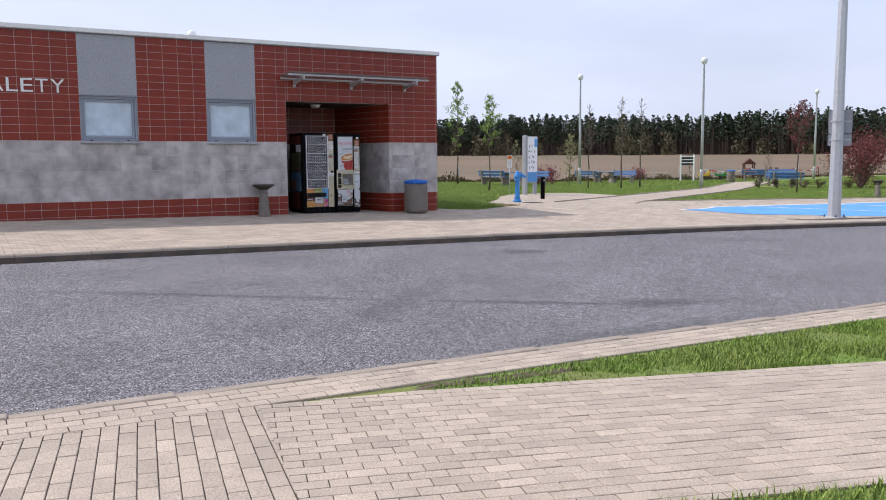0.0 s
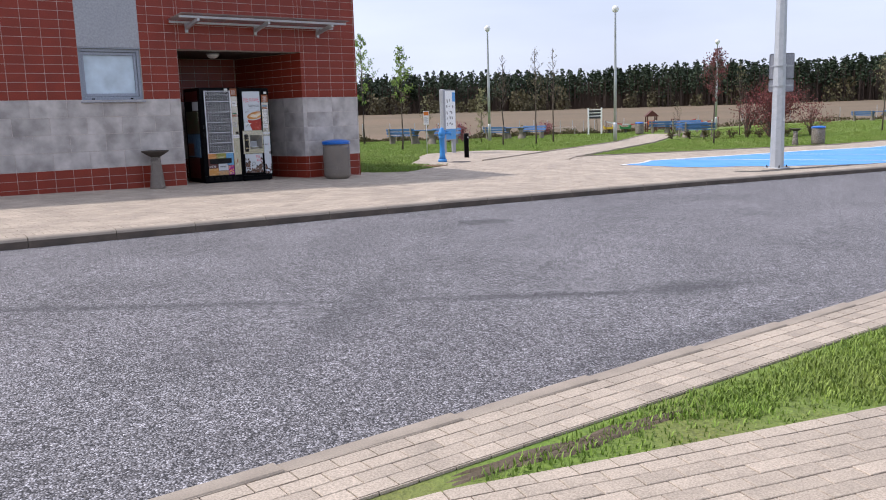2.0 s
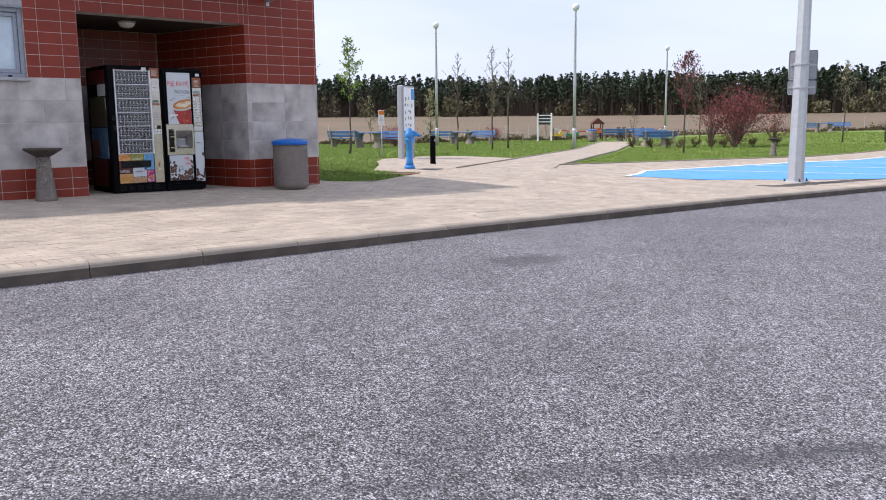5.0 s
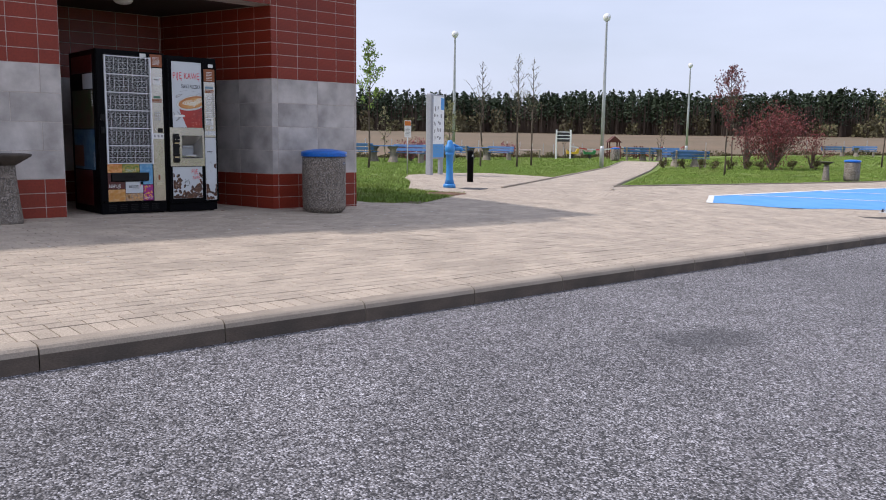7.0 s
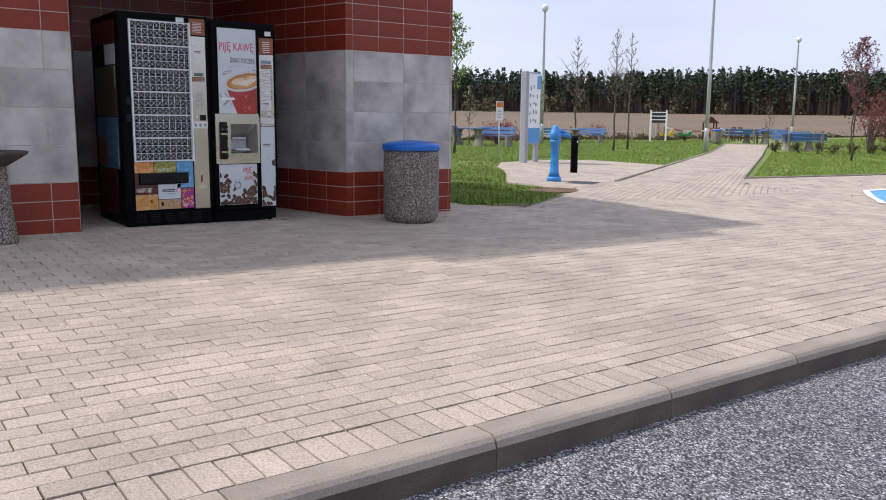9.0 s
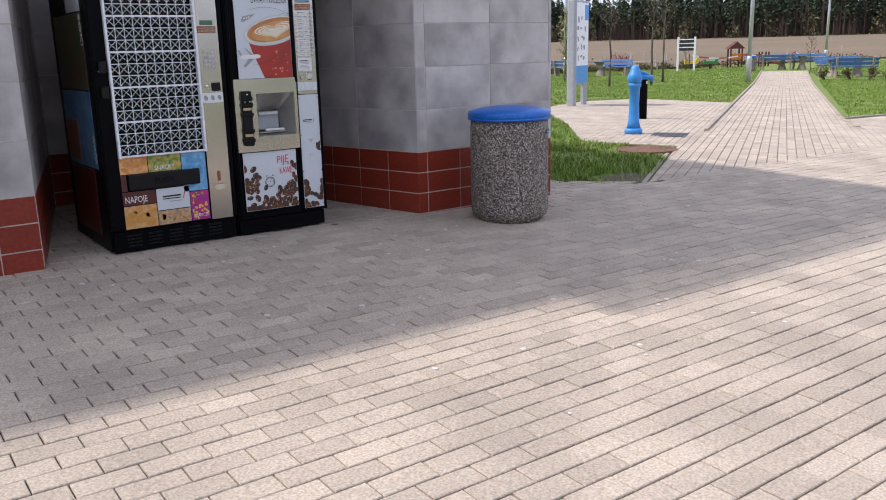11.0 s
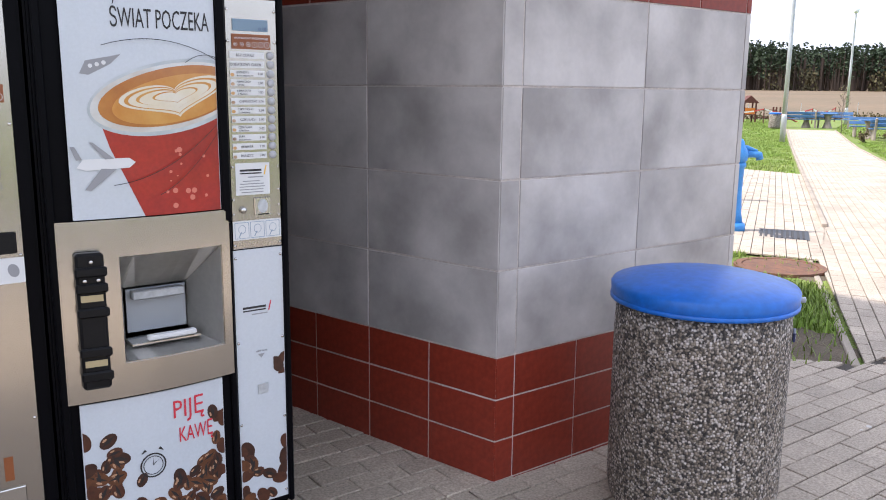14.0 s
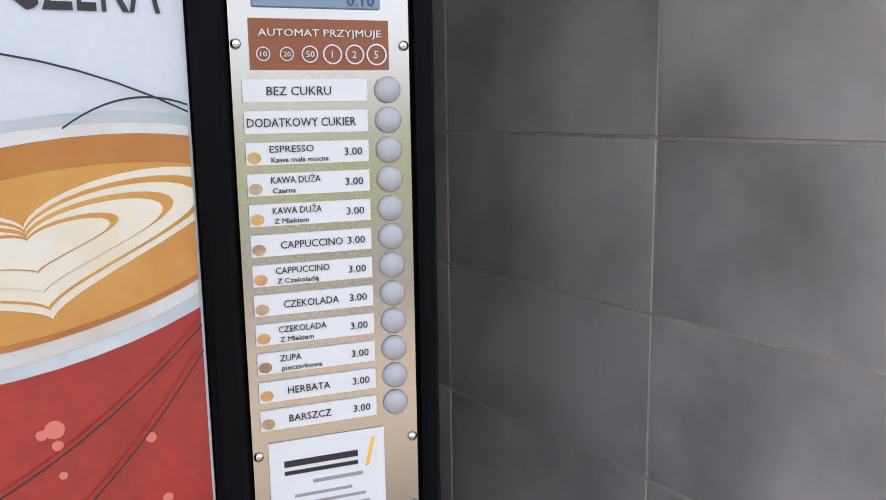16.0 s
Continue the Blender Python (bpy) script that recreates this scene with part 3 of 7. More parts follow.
def window(x0, x1):
    w = part("window", box(x0, x1, 0.115, 0.135, 1.63, 2.54), M_FROST, building, "closed window with pale milky glass")
    fr = bmesh.new()
    box(x0, x0 + 0.055, 0.05, 0.14, 1.63, 2.54, 0.004, fr)
    box(x1 - 0.055, x1, 0.05, 0.14, 1.63, 2.54, 0.004, fr)
    box(x0 + 0.055, x1 - 0.055, 0.05, 0.14, 2.485, 2.54, 0.004, fr)
    box(x0 + 0.055, x1 - 0.055, 0.05, 0.14, 1.63, 1.70, 0.004, fr)
    part("window_frame", fr, M_WINFRAME, w, "blue-grey aluminium frame")
    sash = bmesh.new()
    for a, b, c, d in ((x0 + 0.06, x0 + 0.105, 1.705, 2.48), (x1 - 0.105, x1 - 0.06, 1.705, 2.48)):
        box(a, b, 0.075, 0.13, c, d, 0.004, sash)
    box(x0 + 0.105, x1 - 0.105, 0.075, 0.13, 1.705, 1.76, 0.004, sash)
    box(x0 + 0.105, x1 - 0.105, 0.075, 0.13, 2.43, 2.48, 0.004, sash)
    part("sash", sash, M_WINFRAME, w)
    for hx in (x0 + 0.2, x1 - 0.2):
        part("drain_cap", box(hx - 0.025, hx + 0.025, 0.042, 0.05, 1.655, 1.675), M_BLACKP, w, "small black cap")
    part("window_sill", box(x0 - 0.02, x1 + 0.02, -0.045, 0.12, 1.600, 1.625, 0.004), M_ALU, w, "metal sill")
    part("panel", box(x0, x1, -0.004, 0.04, 2.56, ROOF - 0.062, 0.003), M_ALU, building, "plain grey metal panel above the window")
    part("lintel", box(x0, x1, 0.0, 0.05, 2.541, 2.558), M_WINFRAME, w)


M_FROST = material("milky_glass", (0.50, 0.60, 0.68), 0.12, second=(0.44, 0.54, 0.62), scale=1.2, grain=4, bump=0)
M_WINFRAME = material("blue_grey_frame", (0.28, 0.31, 0.37), 0.4, second=(0.25, 0.28, 0.34), scale=3, grain=40, bump=0.02)
for x0, x1 in WIN:
    window(x0, x1)


# ---- cladding tiles: real tiles with open joints over the mortar ----
def tile_mesh(w, h, t=T - 0.0005):
    b = 0.001
    x, z = w / 2 - 0.0032, h / 2 - 0.0032
    v = [(-x, 0, -z), (x, 0, -z), (x, 0, z), (-x, 0, z), (-x + b, -t, -z + b), (x - b, -t, -z + b), (x - b, -t, z - b), (-x + b, -t, z - b)]
    return v, [(4, 5, 6, 7), (0, 1, 5, 4), (1, 2, 6, 5), (2, 3, 7, 6), (3, 0, 4, 7)]


def clad(face, length, rows, skip, mats, sink, mesh_cache={}):
    """face: matrix whose x runs along the wall and -y points out. rows: (z0, z1, width, start, material name)."""
    for z0, z1, width, start, kind in rows:
        u = start
        while u < length - 0.004:
            a, b = max(u, 0.0), min(u + width, length)
            u += width
            for c, d in skip(a, b, z0, z1):
                if d - c < 0.012:
                    continue
                sink.append((kind, face @ Matrix.Translation(((c + d) / 2, 0, (z0 + z1) / 2)), round(d - c, 4), round(z1 - z0, 4)))


def front_rows(z_low, grey_start, red_start, offset=0.0):
    rows = [(z, z + 0.15, 0.3, red_start, "red") for z in (-0.15, 0.0, 0.15, 0.30) if z >= z_low]
    rows += [(0.45 + 0.3 * i, 0.75 + 0.3 * i, 0.6, grey_start + (offset if i % 2 else 0.0), "grey") for i in range(4)]
    rows += [(1.65 + 0.15 * i, min(1.80 + 0.15 * i, ROOF - 0.06), 0.3, red_start, "red") for i in range(14)]
    return rows


tiles = []


def cut(holes):
    def f(a, b, z0, z1):
        spans = [(a, b)]
        for h0, h1, k0, k1 in holes:
            if z1 <= k0 + 0.01 or z0 >= k1 - 0.01:
                continue
            nxt = []
            for c, d in spans:
                if d <= h0 or c >= h1:
                    nxt.append((c, d))
                else:
                    if c < h0:
                        nxt.append((c, h0))
                    if d > h1:
                        nxt.append((h1, d))
            spans = nxt
        return spans
    return f


FRONT = Matrix.Translation((BX0, T, 0))
L = OPEN_L - BX0
clad(FRONT, L, front_rows(-0.2, -0.25, -0.25 + 0.0, 0.3), cut([(a - BX0, b - BX0, 1.655, 9) for a, b in WIN]), None, tiles)
# lintel over the recess
clad(Matrix.Translation((OPEN_L, T, 0)), OPEN_R - OPEN_L, [(max(1.65 + 0.15 * i, OPEN_T), min(1.80 + 0.15 * i, ROOF - 0.06), 0.3, -0.25, "red") for i in range(6, 14)], lambda a, b, z0, z1: [(a, b)], None, tiles)
# pillar front: corner strips, then full tiles
clad(Matrix.Translation((OPEN_R, T, 0)), BX1, front_rows(-0.2, -0.515, -0.215), lambda a, b, z0, z1: [(a, b)], None, tiles)
# pillar side towards the lawn
clad(Matrix.Translation((BX1 - T, 0, 0)) @ Matrix.Rotation(radians(90), 4, "Z"), DEPTH, front_rows(-0.2, 0, 0, 0.3), lambda a, b, z0, z1: [(a, b)], None, tiles)
# splayed jambs and back of the recess
LEN = REC * math.hypot(1, SPLAY)
jamb_rows = [(z0, min(z1, OPEN_T), w, s, k) for z0, z1, w, s, k in front_rows(-0.2, 0, 0) if z0 < OPEN_T - 0.02]
ang = math.atan2(REC, -SPLAY * REC)
clad(Matrix.Translation((0, 0, 0)) @ Matrix.Rotation(ang, 4, "Z") @ Matrix.Rotation(radians(180), 4, "Z") @ Matrix.Translation((-LEN, T, 0)), LEN,
     [(z0, z1, w, LEN % w - w, k) for z0, z1, w, s, k in jamb_rows], lambda a, b, z0, z1: [(a, b)], None, tiles)
ang = math.atan2(REC, SPLAY * REC)
clad(Matrix.Translation((OPEN_L, 0, 0)) @ Matrix.Rotation(ang, 4, "Z") @ Matrix.Translation((0, T, 0)), LEN, jamb_rows, lambda a, b, z0, z1: [(a, b)], None, tiles)
clad(Matrix.Translation((OPEN_L + SPLAY * REC, REC + T, 0)), OPEN_R - OPEN_L - 2 * SPLAY * REC, jamb_rows, lambda a, b, z0, z1: [(a, b)], None, tiles)

# ---- vending machines in the recess ----
def root_offset(ob):
    off = Vector((0, 0, 0))
    while ob:
        off += ob.matrix_basis.translation
        ob = ob.parent
    return off


# the hot drinks machine's front bulges a little
BOW = {"on": False}


def wpart(name, bm, mat, parent, label="", smooth=False):
    """A part given in world places, hung under a thing that is only shifted."""
    off = root_offset(parent)
    if BOW["on"]:
        for k in range(1, 10):
            bmesh.ops.bisect_plane(bm, geom=bm.verts[:] + bm.edges[:] + bm.faces[:], plane_co=(-1.327 + 0.043 * k, 0, 0), plane_no=(1, 0, 0))
        for v in bm.verts:
            if v.co.y < 0.1:
                v.co.y -= 0.02 * max(0.0, 1 - ((v.co.x + 1.112) / 0.215) ** 2)
    bm.transform(Matrix.Translation(-off))
    return part(name, bm, mat, parent, label, smooth)


def flat(poly, y, bm=None, t=0.0008):
    """A thin sheet drawn in x, z that faces -y."""
    own = bmesh.new()
    a = [own.verts.new((x, y, z)) for x, z in poly]
    b = [own.verts.new((x, y + t, z)) for x, z in poly]
    own.faces.new(a)
    own.faces.new(b[::-1])
    for i in range(len(poly)):
        j = (i + 1) % len(poly)
        own.faces.new((a[i], b[i], b[j], a[j]))
    return merge(bm, own)


def ring(x0, x1, z0, z1, hx0, hx1, hz0, hz1, y0, y1, bevel=0.0):
    """One plate with a rectangular hole, from y0 back to y1."""
    bm = bmesh.new()
    o = [(x0, z0), (x1, z0), (x1, z1), (x0, z1)]
    h = [(hx0, hz0), (hx1, hz0), (hx1, hz1), (hx0, hz1)]
    q = [[bm.verts.new((x, y, z)) for x, z in p] for p in (o, h) for y in (y0, y1)]
    of, ob_, hf, hb = q
    for i in range(4):
        j = (i + 1) % 4
        bm.faces.new((of[i], of[j], hf[j], hf[i]))
        bm.faces.new((ob_[i], hb[i], hb[j], ob_[j]))
        bm.faces.new((of[i], ob_[i], ob_[j], of[j]))
        bm.faces.new((hf[i], hf[j], hb[j], hb[i]))
    if bevel:
        bmesh.ops.recalc_face_normals(bm, faces=bm.faces)
        front = [e for e in bm.edges if all(abs(v.co.y - y0) < 1e-6 for v in e.verts) and len({f.normal.to_tuple(1) for f in e.link_faces}) > 1]
        bmesh.ops.bevel(bm, geom=front, offset=bevel, segments=2, affect="EDGES")
    return bm


def rect(x0, x1, z0, z1):
    return [(x0, z0), (x1, z0), (x1, z1), (x0, z1)]


def oval(cx, cz, a, b, tilt=0.0, n=28, start=0.0, end=2 * math.pi):
    c, s = math.cos(tilt), math.sin(tilt)
    pts = []
    for i in range(n):
        k = start + (end - start) * i / (n if end - start > 6.28 else n - 1)
        u, v = a * math.cos(k), b * math.sin(k)
        pts.append((cx + u * c - v * s, cz + u * s + v * c))
    return pts


def clip_x(poly, x1, keep_left=True):
    out = []
    for (ax, az), (bx, bz) in zip(poly, poly[1:] + poly[:1]):
        ina, inb = (ax <= x1) == keep_left, (bx <= x1) == keep_left
        if ina:
            out.append((ax, az))
        if ina != inb:
            k = (x1 - ax) / (bx - ax)
            out.append((x1, az + k * (bz - az)))
    return out


def text_bm(body, size, width=None, m=None, extrude=0.0003):
    cu = bpy.data.curves.new("lettering", "FONT")
    cu.body, cu.size, cu.extrude, cu.resolution_u = body, size, extrude, 2
    ob = bpy.data.objects.new("lettering", cu)
    me = bpy.data.meshes.new_from_object(ob)
    bpy.data.objects.remove(ob)
    bm = bmesh.new()
    bm.from_mesh(me)
    bpy.data.meshes.remove(me)
    if width:
        xs = [v.co.x for v in bm.verts]
        k = width / (max(xs) - min(xs))
        for v in bm.verts:
            v.co.x = (v.co.x - min(xs)) * k
    if m is not None:
        bm.transform(m)
    return bm


UPRIGHT = Matrix.Rotation(radians(90), 4, "X")


def letters(body, x, z, size, y, mat, parent, width=None, name="lettering", label="", turn=None):
    m = Matrix.Translation((x, y, z)) @ (turn if turn is not None else Matrix.Identity(4)) @ UPRIGHT
    return wpart(name, text_bm(body, size, width, m), mat, parent, label)


def gloss_print(name, color, rough=0.25, second=None, scale=20, mix=0.6, coat=0.0):
    m = material(name, color, rough, second=second, scale=scale, mix=mix, grain=150, bump=0, speckle=0.03)
    m.node_tree.nodes["Principled BSDF"].inputs["Coat Weight"].default_value = coat
    m.node_tree.nodes["Principled BSDF"].inputs["Coat Roughness"].default_value = 0.04
    return m


P_WHITE = gloss_print("printed_white", (0.54, 0.57, 0.60), 0.25, (0.50, 0.54, 0.575), 4, coat=0.4)
P_LABEL = plain("paper_label", (0.66, 0.66, 0.65), 0.6)
P_RED = material("printed_red", (0.38, 0.02, 0.011), 0.3, second=(0.25, 0.013, 0.01), scale=9, mix=0.8, grain=110, bump=0, speckle=0.13)
P_RED.node_tree.nodes["Principled BSDF"].inputs["Coat Weight"].default_value = 0.25
P_REDTX = plain("red_print", (0.60, 0.03, 0.05), 0.5)
P_INK = plain("black_ink", (0.015, 0.014, 0.015), 0.5)
P_GREYINK = plain("grey_ink", (0.28, 0.28, 0.29), 0.5)
P_RIM = gloss_print("printed_cup_rim", (0.36, 0.40, 0.41), 0.3, (0.62, 0.65, 0.66), 9, coat=0.6)
P_CRUST = gloss_print("printed_crema", (0.36, 0.115, 0.016), 0.3, (0.52, 0.22, 0.04), 14, coat=0.6)
P_CREMA = gloss_print("printed_light_crema", (0.50, 0.20, 0.03), 0.3, (0.60, 0.34, 0.09), 14, coat=0.6)
P_MILK = gloss_print("printed_milk", (0.68, 0.63, 0.52), 0.3, (0.66, 0.54, 0.34), 14, coat=0.6)
P_BEAN = material("printed_bean", (0.085, 0.028, 0.014), 0.3, second=(0.15, 0.05, 0.022), scale=30, grain=90, bump=0, island=0.4)
P_BEANS = [gloss_print("printed_bean", c, 0.3, [v * 0.4 for v in c], 60) for c in ((0.085, 0.028, 0.014), (0.055, 0.02, 0.012), (0.14, 0.05, 0.02))]
P_BEANLT = plain("bean_glint", (0.42, 0.24, 0.14), 0.4)
P_BROWN = gloss_print("brown_plate", (0.25, 0.075, 0.022), 0.4, (0.22, 0.062, 0.018), 6)
P_YELLOW = plain("yellow_print", (0.80, 0.48, 0.06), 0.5)
P_ORANGE = gloss_print("printed_orange_food", (0.55, 0.16, 0.03), 0.35, (0.75, 0.5, 0.22), 35)
P_BREAD = gloss_print("printed_pastry", (0.62, 0.36, 0.14), 0.35, (0.36, 0.14, 0.04), 45)
P_NUT = gloss_print("printed_nuts", (0.50, 0.33, 0.20), 0.35, (0.14, 0.07, 0.04), 60)
P_CANDY = gloss_print("printed_candy", (0.50, 0.015, 0.12), 0.3, (0.10, 0.03, 0.30), 60, 0.8)
P_WATER = gloss_print("printed_water", (0.05, 0.22, 0.46), 0.3, (0.25, 0.50, 0.66), 30)
P_FRUIT = gloss_print("printed_fruit", (0.26, 0.06, 0.03), 0.3, (0.08, 0.16, 0.03), 12, 1.0)
P_DRINK = gloss_print("printed_drink", (0.10, 0.014, 0.012), 0.3, (0.02, 0.008, 0.01), 20)
P_SIDEBLUE = gloss_print("side_print_blue", (0.02, 0.075, 0.17), 0.3, (0.08, 0.17, 0.25), 14, 1.0)
P_SIDERED = gloss_print("side_print_red", (0.12, 0.02, 0.01), 0.3, (0.18, 0.07, 0.02), 14)
P_SIDEDARK = gloss_print("side_print_fruit", (0.07, 0.02, 0.012), 0.3, (0.03, 0.05, 0.012), 9, 1.0)
M_NICHEBACK = plain("grey_plastic_back", (0.36, 0.38, 0.40), 0.4)
M_NICHE = material("dull_steel", (0.62, 0.60, 0.56), 0.5, 0.35, second=(0.52, 0.50, 0.46), scale=9, grain=60, bump=0.02, speckle=0.05)
M_CHROME = plain("polished_steel", (0.62, 0.60, 0.56), 0.18, 1.0)
M_LCD = plain("lcd_glass", (0.16, 0.24, 0.31), 0.15)
M_LCDG = plain("green_lcd", (0.05, 0.13, 0.08), 0.2)
M_BUTTON = plain("grey_button", (0.40, 0.40, 0.41), 0.4)
M_GRILLE = material("white_coated_bar", (0.74, 0.75, 0.78), 0.4, second=(0.62, 0.63, 0.66), scale=20, grain=60, bump=0)
# dark tint in the pane stands in for the dim interior behind it
M_SHADEPANE = glass("shade_tinted_pane", (0.012, 0.016, 0.016), 0.05, 0.72)
M_SHADEPANE.node_tree.nodes["Principled BSDF"].inputs["Specular IOR Level"].default_value = 0.15
FY = 0.08


def logo(parent, x, z, w, y, ink=None, slash=None):
    """The operator's mark, drawn as a plain bar and a slanting dash."""
    h = w * 0.2
    bm = flat(rect(x, x + 0.8 * w, z + 0.1 * h, z + 0.32 * h), y)
    flat(rect(x, x + 0.8 * w, z + 0.55 * h, z + 0.9 * h), y, bm)
    wpart("logo_mark", bm, ink or P_INK, parent, "dark bars of a company mark")
    bm = flat([(x + 0.88 * w, z - 0.1 * h), (x + 0.92 * w, z - 0.1 * h), (x + 1.0 * w, z + 1.5 * h), (x + 0.96 * w, z + 1.5 * h)], y)
    wpart("logo_dash", bm, slash or P_REDTX, parent, "slanting coloured dash")
    wpart("logo_line", flat(rect(x + 0.3 * w, x + 0.85 * w, z - 0.55 * h, z - 0.35 * h), y), P_GREYINK, parent)


def screws(parent, pts, y, r=0.0042):
    for x, z in pts:
        bm = lathe([(r, 0), (r, 0.0012), (r * 0.6, 0.0026), (0.0003, 0.003)], 10, m=Matrix.Translation((x, y, z)) @ UPRIGHT)
        wpart("screw", bm, M_CHROME, parent, smooth=True)


def bean_field(parent, x0, x1, z0, z1, n, y, seed, dense=1.6):
    r = random.Random(seed)
    b, g = bmesh.new(), bmesh.new()
    for i in range(n):
        for _ in range(30):
            x = r.uniform(x0, x1)
            z = z0 + (z1 - z0) * r.random() ** dense
            if abs(x - (x0 + x1) / 2) / (x1 - x0) * 2 > (z - z0) / (z1 - z0) * 1.3 - 0.35:
                break
        s = r.uniform(0.019, 0.027)
        t = r.uniform(0, math.pi)
        p = [(min(max(px, x0), x1), max(pz, z0)) for px, pz in oval(x, z, s, s * 0.68, t, 14)]
        yy = y - 0.00012 * i / n * 6
        wpart("bean_print", flat(p, yy, None, 0.0002), r.choice(P_BEANS), parent)
        dx, dz = math.cos(t) * s * 0.85, math.sin(t) * s * 0.85
        nx, nz = -math.sin(t) * s * 0.09, math.cos(t) * s * 0.09
        if x0 + s < x < x1 - s and z > z0 + s:
            flat([(x - dx, z - dz), (x - nx * 2, z - nz * 2), (x + dx, z + dz), (x + nx * 2, z + nz * 2)], yy - 0.0003, b, 0.0002)
            flat(oval(x + nx * 4 - dx * 0.2, z + nz * 4 - dz * 0.2, s * 0.3, s * 0.12, t, 8), yy - 0.0003, g, 0.0002)
    tagged(wpart("bean_crease", b, P_INK, parent), kind="stuff")
    tagged(wpart("bean_glint", g, P_BEANLT, parent), kind="stuff")


def coin_plate(parent, x0, x1, z0, z1, y):
    p = wpart("coin_plate", flat(rect(x0, x1, z0, z1), y, None, 0.002), P_BROWN, parent, "brown plate listing accepted coins")
    w, h = x1 - x0, z1 - z0
    letters("AUTOMAT PRZYJMUJE", x0 + 0.06 * w, z0 + 0.66 * h, 0.2 * h, y - 0.0012, P_LABEL, p, 0.88 * w)
    for k, (v, r) in enumerate((("10", 0.14), ("20", 0.14), ("50", 0.17), ("1", 0.2), ("2", 0.2), ("5", 0.22))):
        cx, cz = x0 + w * (0.09 + 0.163 * k), z0 + 0.31 * h
        ring = bmesh.new()
        o, i = oval(cx, cz, r * h, r * h, 0, 20), oval(cx, cz, r * h * 0.86, r * h * 0.86, 0, 20)
        for j in range(20):
            k2 = (j + 1) % 20
            flat([o[j], o[k2], i[k2], i[j]], y - 0.0012, ring, 0.0004)
        wpart("coin_ring", ring, P_LABEL, p)
        letters(v, cx - r * h * (0.45 if len(v) > 1 else 0.3), cz - r * h * 0.35, r * h * 1.0, y - 0.0012, P_LABEL, p, r * h * 1.0 if len(v) > 1 else None)


def snack_machine():
    ob = empty("vending_machine", Matrix.Translation((-1.75, 0.5, 0.0)), "black snack vending machine behind a white security grille, in the recess", "vending machine")
    X0, X1 = -2.145, -1.362
    gx0, gx1, gz0, gz1 = -2.055, -1.54, 0.605, 1.79
    body = bmesh.new()
    box(X0, X1, 0.55, 0.93, 0.04, 1.86, 0.012, body)
    box(X0, X0 + 0.03, 0.12, 0.55, 0.04, 1.86, 0.006, body)
    box(-1.52, X1, 0.12, 0.55, 0.04, 1.86, 0.006, body)
    box(X0 + 0.03, -1.52, 0.12, 0.55, 1.81, 1.86, 0, body)
    box(X0 + 0.03, -1.52, 0.12, 0.55, 0.04, 0.58, 0, body)
    wpart("body", body, M_BLACK, ob)
    d = ring(X0, X1, 0.17, 1.86, gx0, gx1, gz0 - 0.004, gz1 + 0.012, FY, 0.118, 0.008)
    door = wpart("door", d, M_BLACK, ob, "black front door")
    pl = box(X0 + 0.01, X1 - 0.01, 0.095, 0.2, 0.035, 0.165, 0.004)
    plinth = wpart("plinth", pl, M_BLACK, ob, "black plinth with vent slots")
    for k in range(5):
        cx = X0 + 0.13 + k * 0.125
        for j in range(4):
            wpart("vent_slot", box(cx - 0.042, cx + 0.042, 0.09, 0.094, 0.065 + j * 0.021, 0.074 + j * 0.021, 0.001), M_BLACKP, plinth)
    for fx in (X0 + 0.05, X1 - 0.05):
        wpart("foot", lathe([(0.025, 0), (0.025, 0.02), (0.012, 0.024), (0.012, 0.045)], 12, m=Matrix.Translation((fx, 0.16, pave(fx, 0)))), M_BLACKP, ob)
        wpart("foot", lathe([(0.025, 0), (0.025, 0.02), (0.012, 0.024), (0.012, 0.045)], 12, m=Matrix.Translation((fx, 0.88, pave(fx, 0)))), M_BLACKP, ob)
    # shelves and goods behind the pane
    r = random.Random(3)
    goods = [P_ORANGE, P_WATER, P_CANDY, P_NUT, P_GREENWR, P_DRINK, P_LABEL, P_FRUIT]
    for s in range(6):
        z = 0.63 + s * 0.195
        shelf = wpart("shelf", box(gx0 + 0.005, gx1 - 0.005, 0.16, 0.545, z - 0.02, z - 0.012), M_GALV, ob, "grey wire shelf")
        wpart("price_rail", box(gx0 + 0.005, gx1 - 0.005, 0.155, 0.16, z - 0.028, z - 0.004), P_LABEL, shelf)
        for k in range(8):
            x = gx0 + 0.035 + k * 0.063
            mt = r.choice(goods)
            if s < 3:
                bm = lathe([(0.001, 0), (0.024, 0.002), (0.026, 0.05), (0.023, 0.06), (0.026, 0.08), (0.024, 0.11), (0.01, 0.135), (0.01, 0.15)], 10, m=Matrix.Translation((x, 0.2, z - 0.012)))
                wpart("bottle", bm, mt, ob, smooth=True)
            else:
                hh = r.uniform(0.08, 0.13)
                wpart("snack_packet", box(x - 0.027, x + 0.027, 0.18, 0.205, z - 0.012, z - 0.012 + hh, 0.006), mt, ob)
    pane = wpart("glass_pane", box(gx0 + 0.002, gx1 - 0.002, 0.108, 0.112, gz0, gz1 + 0.01), M_SHADEPANE, door)
    pane.visible_shadow = False
    # welded security grille
    gy = FY - 0.022
    gr = bmesh.new()
    cols, rows_ = 10, 18
    cw, rh = (gx1 - gx0) / cols, (gz1 - gz0) / rows_
    for i in range(cols + 1):
        x = gx0 + i * cw
        box(x - 0.0013, x + 0.0013, gy + 0.004, gy + 0.008, gz0, gz1, 0, gr)
